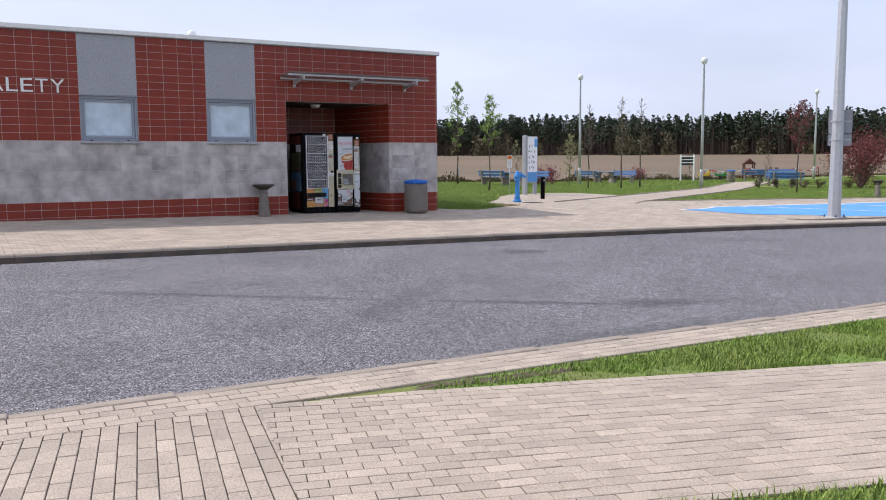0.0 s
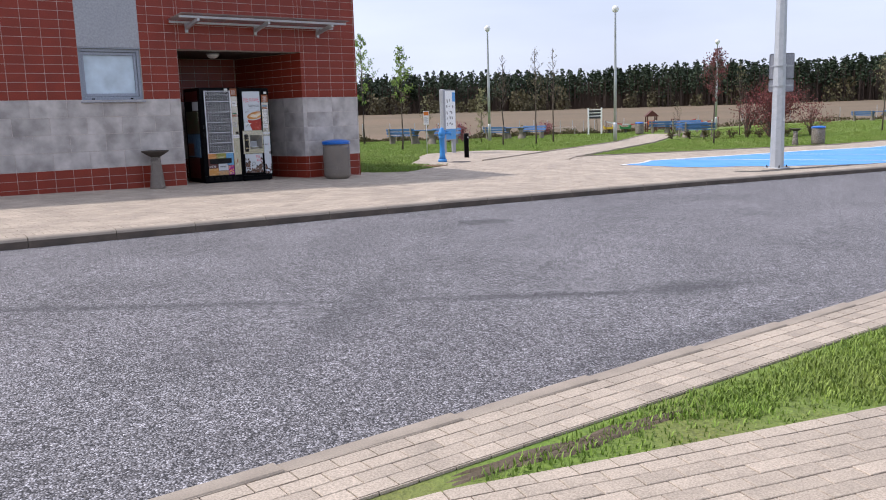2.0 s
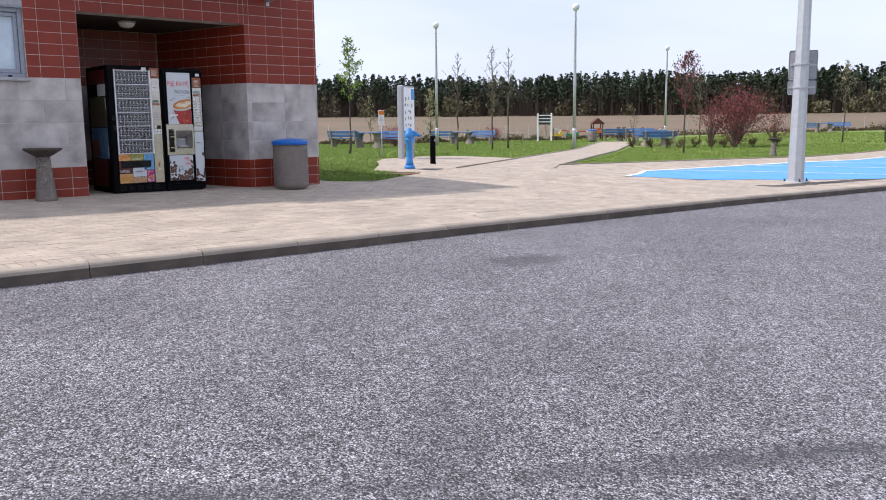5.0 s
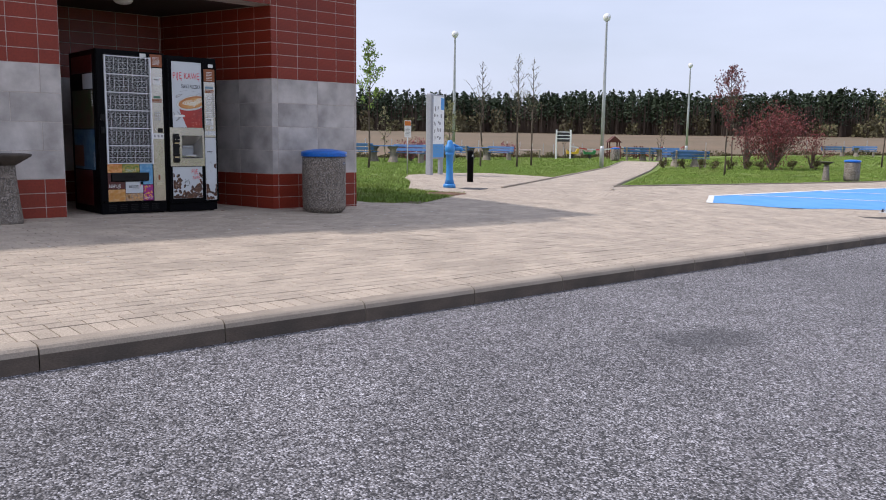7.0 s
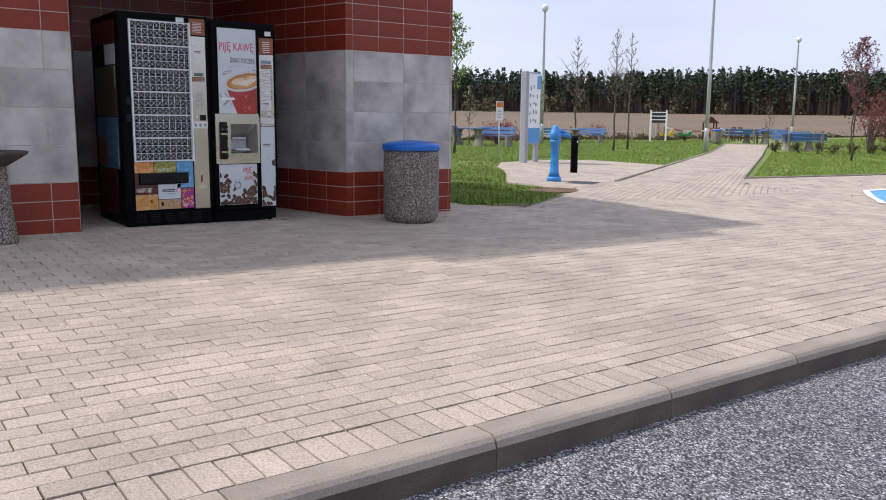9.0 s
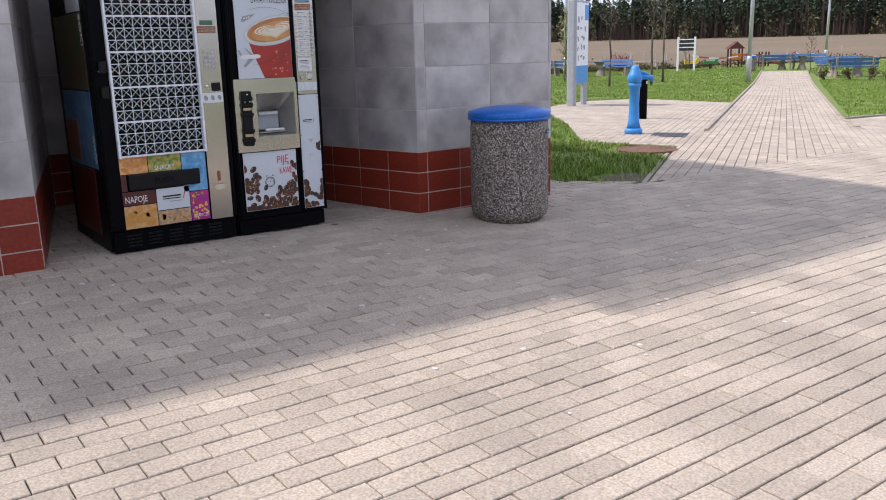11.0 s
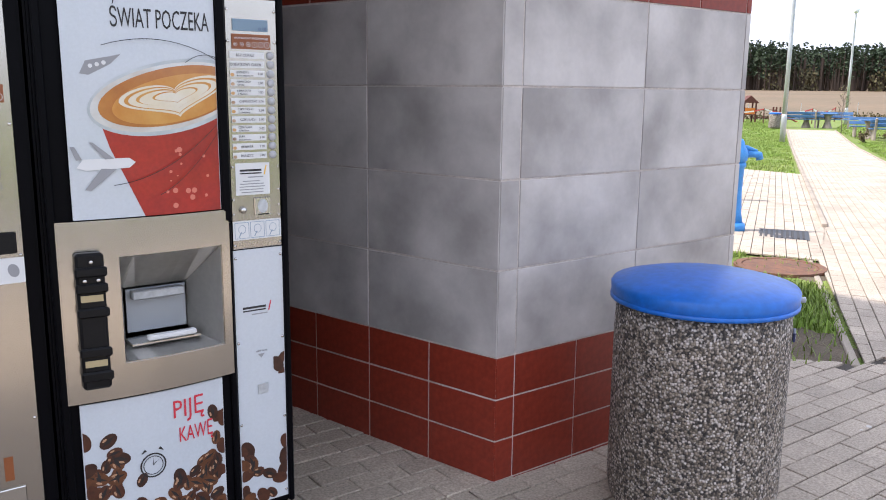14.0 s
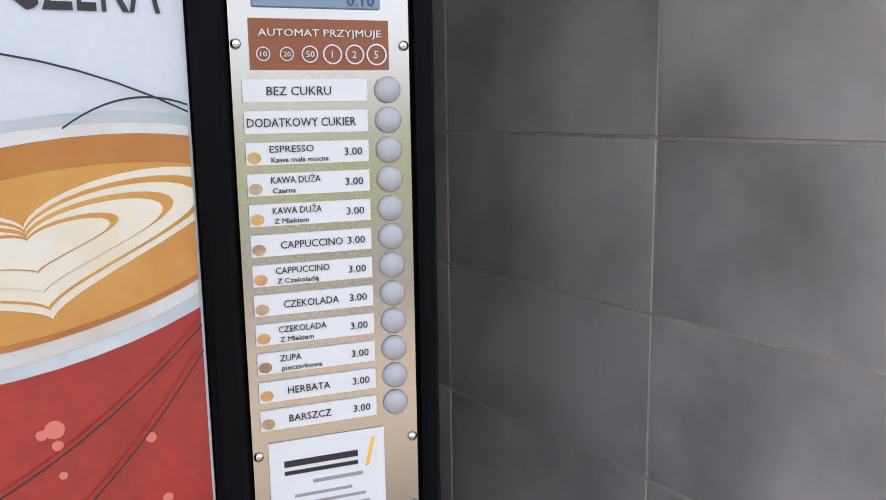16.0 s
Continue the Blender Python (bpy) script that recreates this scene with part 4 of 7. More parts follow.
    for j in range(rows_):
        z = gz0 + j * rh
        for i in range(cols):
            x = gx0 + i * cw
            for sx in (1, -1):
                c0 = Vector((x + cw / 2, gy + 0.006 + sx * 0.0015, z + rh * 0.55))
                a = math.atan2(rh * 0.8, cw) * sx
                own = box(-math.hypot(cw, rh * 0.8) / 2, math.hypot(cw, rh * 0.8) / 2, -0.001, 0.001, -0.0011, 0.0011)
                merge(gr, own, Matrix.Translation(c0) @ Matrix.Rotation(-a, 4, "Y"))
    grille = wpart("security_grille", gr, M_GRILLE, door, "white welded lattice grille")
    for j in range(rows_ + 1):
        z = gz0 + j * rh
        t = 0.0055 if j % 3 == 0 else 0.0022
        wpart("grille_bar", box(gx0 - 0.004, gx1 + 0.004, gy, gy + 0.009, z - t, z + t, 0.001), M_GRILLE, grille)
    wpart("grille_frame", box(gx0 - 0.006, gx0 + 0.008, gy - 0.002, FY + 0.01, gz0 - 0.01, gz1 + 0.01, 0.002), M_GRILLE, grille)
    wpart("grille_frame", box(gx1 - 0.008, gx1 + 0.006, gy - 0.002, FY + 0.01, gz0 - 0.01, gz1 + 0.01, 0.002), M_GRILLE, grille)
    # picture panels under the pane
    y = FY - 0.003
    pics = ((-2.062, -1.90, 0.50, 0.60, P_ORANGE), (-1.895, -1.70, 0.50, 0.60, P_GREENWR), (-1.695, -1.545, 0.36, 0.60, P_WATER), (-2.062, -2.03, 0.40, 0.495, P_DRINK),
            (-2.062, -1.87, 0.315, 0.395, P_DRINK), (-2.062, -1.87, 0.175, 0.31, P_BREAD), (-1.865, -1.665, 0.265, 0.395, P_WHITE), (-1.865, -1.665, 0.175, 0.26, P_NUT), (-1.66, -1.545, 0.175, 0.355, P_CANDY))
    for x0, x1, z0, z1, mt in pics:
        wpart("picture_panel", flat(rect(x0, x1, z0, z1), y, None, 0.003), mt, door)
    discs = bmesh.new()
    for x, z, s in ((-2.02, 0.56, 0.03), (-1.97, 0.55, 0.034), (-1.925, 0.565, 0.03), (-2.04, 0.53, 0.02)):
        flat(oval(x, z, s * 0.75, s * 0.5), y - 0.001, discs)
    for x, z, s in ((-2.02, 0.255, 0.035), (-1.96, 0.235, 0.045), (-1.905, 0.26, 0.035), (-1.98, 0.285, 0.03), (-2.035, 0.21, 0.03), (-1.91, 0.205, 0.035)):
        flat(oval(x, z, s, s * 0.62, 0.4), y - 0.001, discs)
    tagged(wpart("food_print", discs, P_CREMA, door), kind="stuff")
    cand = bmesh.new()
    rr = random.Random(8)
    for _ in range(46):
        flat(oval(rr.uniform(-1.65, -1.555), rr.uniform(0.185, 0.345), 0.007, 0.007, 0, 8), y - 0.001, cand)
    tagged(wpart("candy_print", cand, P_YELLOW, door), kind="stuff")
    wpart("lollipop_print", flat(oval(-1.61, 0.30, 0.026, 0.026), y - 0.002), P_CANDY, door)
    nuts = bmesh.new()
    for _ in range(16):
        flat(oval(rr.uniform(-1.85, -1.68), rr.uniform(0.185, 0.245), 0.016, 0.010, rr.uniform(0, 3), 10), y - 0.001, nuts)
    tagged(wpart("nut_print", nuts, P_BREAD, door), kind="stuff")
    letters("SNACKY", -1.86, 0.51, 0.04, y - 0.001, P_LABEL, door, 0.12)
    letters("NAPOJE", -2.05, 0.33, 0.055, y - 0.001, P_LABEL, door, 0.13)
    letters("SŁODYCZE", -1.65, 0.195, 0.03, y - 0.002, P_LABEL, door, 0.095)
    logo(door, -1.83, 0.325, 0.14, y - 0.001)
    flap = wpart("delivery_flap", box(-2.022, -1.592, FY - 0.02, FY, 0.402, 0.498, 0.008, seg=2), M_BLACKP, door, "black push flap")
    letters("PUSH", -1.87, 0.437, 0.04, FY - 0.0215, M_BLACK, flap, 0.11)
    # steel service strip
    sx0, sx1 = -1.535, -1.395
    st = wpart("steel_strip", box(sx0, sx1, FY - 0.006, FY, 0.165, 1.69, 0.002), M_STEEL, door, "brushed steel strip with keypad")
    yy = FY - 0.0075
    wpart("brown_notice", flat(rect(sx0, sx1, 1.70, 1.84), FY - 0.004, None, 0.004), P_BROWN, door, "brown notice plate")
    for j in range(7):
        wpart("notice_line", flat(rect(sx0 + 0.03, sx1 - 0.03, 1.725 + j * 0.013, 1.729 + j * 0.013), FY - 0.005), P_LABEL, door)
    wpart("sticker", flat(rect(sx0 + 0.025, sx1 - 0.02, 1.50, 1.59), yy, None, 0.001), P_LABEL, st)
    logo(st, sx0 + 0.035, 1.55, 0.07, yy - 0.001)
    wpart("display", box(-1.505, -1.425, yy - 0.001, yy + 0.002, 1.345, 1.372, 0.001), M_LCDG, st, "small green display")
    coin_plate(st, -1.525, -1.41, 1.298, 1.338, yy)
    kp = wpart("keypad", box(-1.502, -1.43, yy - 0.001, yy + 0.002, 1.085, 1.20, 0.001), M_STEEL, st)
    for i in range(3):
        for j in range(4):
            wpart("key", box(-1.497 + i * 0.022, -1.480 + i * 0.022, yy - 0.004, yy, 1.094 + j * 0.027, 1.112 + j * 0.027, 0.002), M_BUTTON, kp)
    wpart("coin_return_knob", lathe([(0.012, 0), (0.012, 0.008), (0.008, 0.012), (0.001, 0.013)], 14, m=Matrix.Translation((-1.495, yy, 0.985)) @ UPRIGHT), M_CHROME, st)
    wpart("coin_slot", box(-1.465, -1.41, yy - 0.006, yy, 0.955, 1.005, 0.003), M_BLACKP, st)
    wpart("pictogram_strip", flat(rect(sx0 + 0.002, sx1 - 0.002, 0.885, 0.945), yy, None, 0.001), P_LABEL, st)
    for k in range(3):
        bx = sx0 + 0.012 + k * 0.043
        wpart("pictogram", flat(oval(bx + 0.016, 0.915, 0.012, 0.016, 0.3, 14), yy - 0.001), P_GREYINK, st)
    wpart("round_sticker", flat(rect(-1.478, -1.458, 0.405, 0.465), yy, None, 0.001), P_BROWN, st)
    wpart("coin_tray", box(-1.50, -1.435, yy - 0.004, yy, 0.345, 0.385, 0.002), M_CHROME, st)
    screws(st, [(sx0 + 0.008, z) for z in (0.2, 0.55, 0.95, 1.25, 1.6)] + [(sx1 - 0.008, z) for z in (0.2, 0.55, 0.95, 1.25, 1.6)], FY - 0.006)
    wpart("sticker", flat(rect(-1.65, -1.58, 1.80, 1.84), FY - 0.001, None, 0.001), P_LABEL, door)
    # hinge side locks
    for z in (1.12, 0.98):
        wpart("padlock_hasp", box(-2.115, -2.075, FY - 0.03, FY, z - 0.04, z + 0.03, 0.006), M_BLACKP, door)
    wpart("hasp_plate", box(-2.12, -2.07, FY - 0.012, FY, 1.09, 1.10, 0.002), M_CHROME, door)
    # printed pictures on the side
    sx = X0 - 0.003
    for y0, y1, z0, z1, mt in ((0.3, 0.85, 0.12, 0.52, P_DRINK), (0.2, 0.85, 0.53, 0.98, P_SIDEBLUE), (0.55, 0.85, 0.56, 0.80, P_SIDERED), (0.2, 0.85, 0.99, 1.42, P_SIDEDARK), (0.2, 0.5, 1.43, 1.60, P_WHITE), (0.2, 0.85, 1.61, 1.80, P_DRINK)):
        off = 0.002 if mt is P_SIDERED else 0.0
        wpart("side_picture", box(sx - off, sx + 0.003, y0, y1, z0, z1), mt, ob)
    side = Matrix.Rotation(radians(-90), 4, "Z") @ Matrix.Rotation(radians(90), 4, "Y")
    for body_, y_, z_ in (("SOKI", 0.26, 1.41), ("WODA", 0.26, 0.73)):
        bm = text_bm(body_, 0.06, 0.17, Matrix.Translation((sx - 0.002, y_ - 0.02, z_)) @ side @ UPRIGHT)
        wpart("lettering", bm, P_LABEL, ob)
    return ob


P_GREENWR = gloss_print("green_wrapper", (0.06, 0.19, 0.03), 0.35, (0.50, 0.34, 0.08), 40, 1.0)
DRINKS = [("BEZ CUKRU", "", ""), ("DODATKOWY CUKIER", "", ""), ("ESPRESSO", "Kawa mała mocna", "3.00"), ("KAWA DUŻA", "Czarna", "3.00"), ("KAWA DUŻA", "Z Mlekiem", "3.00"), ("CAPPUCCINO", "", "3.00"),
          ("CAPPUCCINO", "Z Czekoladą", "3.00"), ("CZEKOLADA", "", "3.00"), ("CZEKOLADA", "Z Mlekiem", "3.00"), ("ZUPA", "pieczarkowa", "3.00"), ("HERBATA", "", "3.00"), ("BARSZCZ", "", "3.00")]


def coffee_machine():
    ob = empty("coffee_machine", Matrix.Translation((-1.05, 0.5, 0.0)), "black hot drinks machine with coffee cup poster and steel dispenser", "vending machine")
    X0, X1 = -1.355, -0.722
    nx0, nx1, nz0, nz1 = -1.19, -0.925, 0.655, 0.925
    body = bmesh.new()
    box(X0, X1 - 0.006, 0.30, 0.93, 0.04, 1.845, 0.012, body)
    box(X0, nx0 - 0.02, 0.12, 0.30, 0.04, 1.845, 0, body)
    box(nx1 + 0.02, X1 - 0.006, 0.12, 0.30, 0.04, 1.845, 0, body)
    box(nx0 - 0.02, nx1 + 0.02, 0.12, 0.30, 0.04, nz0 - 0.02, 0, body)
    box(nx0 - 0.02, nx1 + 0.02, 0.12, 0.30, nz1 + 0.02, 1.845, 0, body)
    wpart("body", body, M_BLACK, ob)
    d = ring(X0, X1, 0.13, 1.845, nx0 - 0.02, nx1 + 0.02, nz0 - 0.02, nz1 + 0.02, FY, 0.119, 0.006)
    door = wpart("door", d, M_BLACK, ob, "black front door")
    # raised black posts beside the strip
    wpart("door_post", box(-0.912, -0.888, FY - 0.018, FY, 0.985, 1.80, 0.005), M_BLACK, door)
    wpart("door_post", box(-0.738, -0.722, FY - 0.012, FY, 0.13, 1.80, 0.004), M_BLACK, door)
    wpart("door_post", box(-0.905, -0.888, FY - 0.012, FY, 0.13, 0.985, 0.004), M_BLACK, door)
    wpart("door_post", box(X0 + 0.012, X0 + 0.032, FY - 0.012, FY, 0.13, 1.80, 0.004), M_BLACK, door)
    plinth = wpart("plinth", box(X0 + 0.01, X1 - 0.01, 0.095, 0.2, 0.03, 0.125, 0.004), M_BLACK, ob)
    for fx in (X0 + 0.05, X1 - 0.05):
        for fy in (0.16, 0.88):
            wpart("foot", lathe([(0.025, 0), (0.025, 0.02), (0.012, 0.024), (0.012, 0.05)], 12, m=Matrix.Translation((fx, fy, pave(fx, 0) - 0.004))), M_BLACKP, ob)
    # poster with the cup
    BOW["on"] = True
    px0, px1, pz0, pz1 = -1.285, -0.914, 1.02, 1.78
    y = FY - 0.004
    poster = wpart("poster", flat(rect(px0, px1, pz0, pz1), y, None, 0.004), P_WHITE, door, "white glossy poster of a red coffee cup")
    cx, cz, tilt = -1.035, 1.312, radians(11)

    def layer(name, poly, mat, k):
        poly = clip_x(poly, px1 - 0.002)
        poly = [(max(a, px0), max(b, pz0)) for a, b in poly]
        return wpart(name, flat(poly, y - 0.0005 * k, None, 0.0003), mat, poster)

    layer("cup_print", [(-1.214, 1.262), (-1.192, 1.19), (-1.118, 1.02), (-0.90, 1.02), (-0.90, 1.33), (-1.05, 1.27)], P_RED, 1)
    layer("cup_rim_print", oval(cx, cz, 0.206, 0.088, tilt, 48), P_RIM, 2)
    layer("cup_rim_light", oval(cx - 0.002, cz + 0.001, 0.198, 0.079, tilt, 48), P_RIM2, 3)
    layer("coffee_print", oval(cx + 0.003, cz + 0.003, 0.185, 0.069, tilt, 48), P_CRUST, 4)
    layer("crema_print", oval(cx + 0.010, cz - 0.004, 0.160, 0.056, tilt, 48), P_CREMA, 5)

    def heart(w, h, ox, oz):
        pts, ct, sn = [], math.cos(tilt), math.sin(tilt)
        for q in range(56):
            a = -2 * math.pi * q / 56
            u = w * math.sin(a) ** 3
            v = h * (13 * math.cos(a) - 5 * math.cos(2 * a) - 2 * math.cos(3 * a) - math.cos(4 * a)) / 15
            pts.append((cx + ox + u * ct - v * sn, cz + oz + u * sn + v * ct))
        return pts

    for q, (w, h, oz, mt) in enumerate(((0.140, 0.046, 0.002, P_MILK), (0.128, 0.040, 0.002, P_CREMA), (0.118, 0.037, 0.001, P_MILK), (0.100, 0.029, 0.003, P_CRUST2), (0.092, 0.027, 0.001, P_MILK), (0.060, 0.017, 0.004, P_CREMA), (0.054, 0.015, 0.003, P_MILK))):
        layer("latte_print", heart(w, h, 0.008, oz), mt, 6 + q)
    drops = bmesh.new()
    rr = random.Random(4)
    for _ in range(16):
        s = rr.choice((0.002, 0.003, 0.004, 0.007))
        flat(oval(rr.uniform(-1.06, -0.93), rr.uniform(1.03, 1.19), s, s, 0, 12), y - 0.0012, drops, 0.0003)
    tagged(wpart("drop_print", drops, P_PINK, poster), kind="stuff")
    lines = bmesh.new()
    for (ax, az), (bx, bz), sag in (((-1.19, 1.10), (-0.916, 1.245), -0.03), ((-1.08, 1.07), (-0.916, 1.225), -0.02), ((-1.2, 1.43), (-0.916, 1.405), 0.03), ((-1.0, 1.395), (-0.916, 1.41), 0.012)):
        prev = None
        for i in range(13):
            k = i / 12
            p = (ax + (bx - ax) * k, az + (bz - az) * k + sag * 4 * k * (1 - k))
            if prev:
                flat([prev, p, (p[0], p[1] + 0.0016), (prev[0], prev[1] + 0.0016)], y - 0.0075, lines, 0.0003)
            prev = p
    tagged(wpart("drawn_line", lines, P_INK, poster), kind="stuff")
    letters("PIJĘ KAWĘ", -1.27, 1.585, 0.10, y - 0.001, P_REDTX, poster, 0.33)
    letters("ŚWIAT POCZEKA", -1.175, 1.475, 0.065, y - 0.001, P_INK, poster, 0.245)
    pl = flat([(-1.27, 1.145), (-1.255, 1.165), (-1.15, 1.166), (-1.135, 1.155), (-1.15, 1.142), (-1.25, 1.138)], y - 0.003, None, 0.0003)
    wpart("aeroplane_print", pl, P_LABEL, poster, "drawn white aeroplane")
    pl = flat([(-1.215, 1.142), (-1.255, 1.092), (-1.24, 1.09), (-1.18, 1.14)], y - 0.0036, None, 0.0003)
    flat([(-1.205, 1.164), (-1.24, 1.205), (-1.232, 1.205), (-1.185, 1.165)], y - 0.0036, pl, 0.0003)
    flat([(-1.27, 1.163), (-1.282, 1.195), (-1.272, 1.195), (-1.257, 1.164)], y - 0.0036, pl, 0.0003)
    wpart("aeroplane_wing", pl, P_GREYINK, poster)
    rk = flat([(-1.25, 1.365), (-1.235, 1.395), (-1.185, 1.405), (-1.155, 1.412), (-1.18, 1.388), (-1.23, 1.362)], y - 0.001, None, 0.0003)
    wpart("rocket_print", rk, P_GREYINK, poster, "drawn small rocket")
    rk = bmesh.new()
    for k in range(3):
        flat(oval(-1.225 + k * 0.015, 1.383 + k * 0.004, 0.005, 0.005, 0, 12), y - 0.002, rk, 0.0003)
    wpart("rocket_window", rk, P_LABEL, poster)
    # steel dispenser surround with a deep niche
    my = FY - 0.016
    mx0, mx1, mz0, mz1 = -1.328, -0.897, 0.563, 1.018
    f = ring(mx0, mx1, mz0, mz1, nx0, nx1, nz0, nz1, my, FY - 0.001, 0.003)
    sur = wpart("dispenser_surround", f, M_STEEL, door, "brushed steel dispenser surround")
    n = bmesh.new()
    bx0, bx1, bz0, bz1, by = nx0 + 0.045, nx1 - 0.05, nz0 + 0.012, nz1 - 0.115, 0.20
    a = [Vector((x, my + 0.002, z)) for x, z in rect(nx0, nx1, nz0, nz1)]
    b = [Vector((x, by, z)) for x, z in rect(bx0, bx1, bz0, bz1)]
    va, vb = [n.verts.new(p) for p in a], [n.verts.new(p) for p in b]
    for i in range(4):
        n.faces.new((va[i], va[(i + 1) % 4], vb[(i + 1) % 4], vb[i]))
    n.faces.new(vb)
    bmesh.ops.solidify(n, geom=n.faces[:], thickness=0.002)
    niche = wpart("niche", n, M_NICHE, sur, "dull steel dispensing niche")
    wpart("niche_back", box(bx0 + 0.005, bx1 - 0.005, by - 0.006, by - 0.003, bz0 + 0.02, bz1 - 0.004), M_NICHEBACK, niche, "pale plastic back")
    wpart("cup_tray", box(bx0 - 0.01, bx1 + 0.005, 0.11, 0.19, bz0 + 0.004, bz0 + 0.012, 0.002), M_CHROME, niche)
    wpart("cup_rest", box(bx0 + 0.03, bx1 - 0.01, 0.10, 0.12, bz0 + 0.016, bz0 + 0.030, 0.003), P_LABEL, niche)
    wpart("spout_cover", box(bx0 + 0.015, bx1 - 0.015, 0.165, 0.19, bz1 - 0.03, bz1 - 0.006, 0.003), M_GALV, niche)
    hold = wpart("stirrer_holder", box(-1.296, -1.232, my - 0.028, my, 0.605, 0.945, 0.006), M_BLACKP, sur, "black plastic holder with torn tape")
    for z in (0.64, 0.70, 0.80, 0.86, 0.90):
        wpart("holder_rib", box(-1.300, -1.228, my - 0.036, my - 0.026, z - 0.012, z + 0.012, 0.004), M_BLACKP, hold)
    for z in (0.672, 0.835):
        wpart("tape_strip", box(-1.290, -1.240, my - 0.0295, my - 0.0275, z - 0.008, z + 0.008), P_TAPE, hold, "yellowed tape remains")
    screws(hold, [(-1.264, 0.925), (-1.28, 0.88), (-1.25, 0.88)], my - 0.036, 0.005)
    # lower picture of beans
    low = wpart("bean_poster", flat(rect(-1.302, -0.932, 0.182, 0.556), y, None, 0.004), P_WHITE, door, "white poster with coffee beans and alarm clock drawing")
    bean_field(low, -1.30, -0.934, 0.184, 0.53, 92, y - 0.0006, 11)
    letters("PIJĘ", -1.075, 0.475, 0.07, y - 0.0018, P_REDTX, low, 0.085)
    letters("KAWĘ", -1.062, 0.405, 0.06, y - 0.0018, P_REDTX, low, 0.095)
    clk = bmesh.new()
    for r0, r1 in ((0.034, 0.030), (0.026, 0.024)):
        o, i = oval(-1.135, 0.36, r0, r0, 0, 22), oval(-1.135, 0.36, r1, r1, 0, 22)
        for j in range(22):
            flat([o[j], o[(j + 1) % 22], i[(j + 1) % 22], i[j]], y - 0.0018, clk, 0.0003)
    for p in ([(-1.165, 0.395), (-1.15, 0.402), (-1.155, 0.408)], [(-1.105, 0.395), (-1.12, 0.402), (-1.115, 0.408)], [(-1.136, 0.36), (-1.134, 0.36), (-1.135, 0.382)], [(-1.135, 0.359), (-1.135, 0.362), (-1.12, 0.375)]):
        flat(p, y - 0.0018, clk, 0.0003)
    wpart("clock_drawing", clk, P_INK, low, "drawn alarm clock")
    # selection strip
    BOW["on"] = False
    sx0, sx1 = -0.884, -0.740
    yy = FY - 0.005
    st = wpart("selection_strip", box(sx0, sx1, FY - 0.004, FY, 0.905, 1.565, 0.0015), M_STEEL, door, "brushed steel selection strip with drink buttons")
    wpart("brown_notice", flat(rect(sx0 + 0.004, sx1, 1.57, 1.715), FY - 0.003, None, 0.003), P_BROWN, door, "brown notice plate with small print")
    for j in range(6):
        wpart("notice_line", flat(rect(sx0 + 0.035, sx1 - 0.035, 1.585 + j * 0.018, 1.590 + j * 0.018), FY - 0.004), P_LABEL, door)
    wpart("sticker", flat(rect(-0.82, -0.76, 1.735, 1.775), FY - 0.001, None, 0.001), P_LABEL, door)
    lcd = wpart("display", box(-0.865, -0.765, yy - 0.001, yy + 0.001, 1.482, 1.512, 0.001), M_LCD, st, "grey-blue display")
    letters("0.10", -0.792, 1.4845, 0.012, yy - 0.0016, P_BLUEINK, lcd, 0.022)
    coin_plate(st, -0.868, -0.759, 1.436, 1.474, yy - 0.001)
    for k, (a1, a2, price) in enumerate(DRINKS):
        z = 1.4205 - 0.02385 * k
        lab = wpart("drink_label", box(-0.875, -0.778, yy - 0.001, yy + 0.001, z - 0.0085, z + 0.0085), P_LABEL, st)
        ty = yy - 0.0014
        if not price:
            letters(a1, -0.857 if k == 0 else -0.873, z - 0.0035, 0.0095, ty, P_INK, lab, 0.05 if k == 0 else 0.085)
        elif a2:
            letters(a1, -0.857, z + 0.0008, 0.0075, ty, P_INK, lab, 0.0052 * len(a1) * 0.83)
            letters(a2, -0.856, z - 0.0068, 0.0058, ty, P_INK, lab, 0.0030 * len(a2))
        else:
            letters(a1, -0.852, z - 0.003, 0.0085, ty, P_INK, lab, 0.0050 * len(a1))
        if price:
            letters(price, -0.798, z - 0.003, 0.0085, ty, P_INK, lab, 0.0145)
            wpart("drink_picture", flat(oval(-0.869, z - 0.003, 0.0055, 0.0045, 0, 10), ty), P_NUT if k % 2 else P_BREAD, lab)
        wpart("button", lathe([(0.0108, 0), (0.0108, 0.002), (0.0095, 0.0035), (0.0085, 0.0052), (0.0005, 0.0056)], 18, m=Matrix.Translation((-0.7605, yy + 0.001, z)) @ UPRIGHT), M_BUTTON, st, "round grey button", smooth=True)
    stick = wpart("sticker", flat(rect(-0.870, -0.772, 1.052, 1.138), yy - 0.0005, None, 0.001), P_LABEL, st, "white operator sticker, partly worn")
    logo(stick, -0.858, 1.107, 0.078, yy - 0.001, None, P_YELLOW)
    for j, (a1, w) in enumerate(((0.2, 0.5), (0.12, 0.7), (0.1, 0.75), (0.1, 0.7), (0.15, 0.65))):
        wpart("small_print", flat(rect(-0.870 + a1 * 0.098, -0.870 + (a1 + w) * 0.098, 1.088 - j * 0.0075, 1.0905 - j * 0.0075), yy - 0.001), P_GREYINK, stick)
    wpart("coin_return_button", lathe([(0.009, 0), (0.009, 0.006), (0.006, 0.010), (0.0005, 0.011)], 14, m=Matrix.Translation((-0.853, yy, 1.012)) @ UPRIGHT), M_CHROME, st, smooth=True)
    slot = wpart("coin_slot", box(-0.820, -0.771, yy - 0.004, yy + 0.001, 0.995, 1.044, 0.002), M_CHROME, st, "steel coin chute")
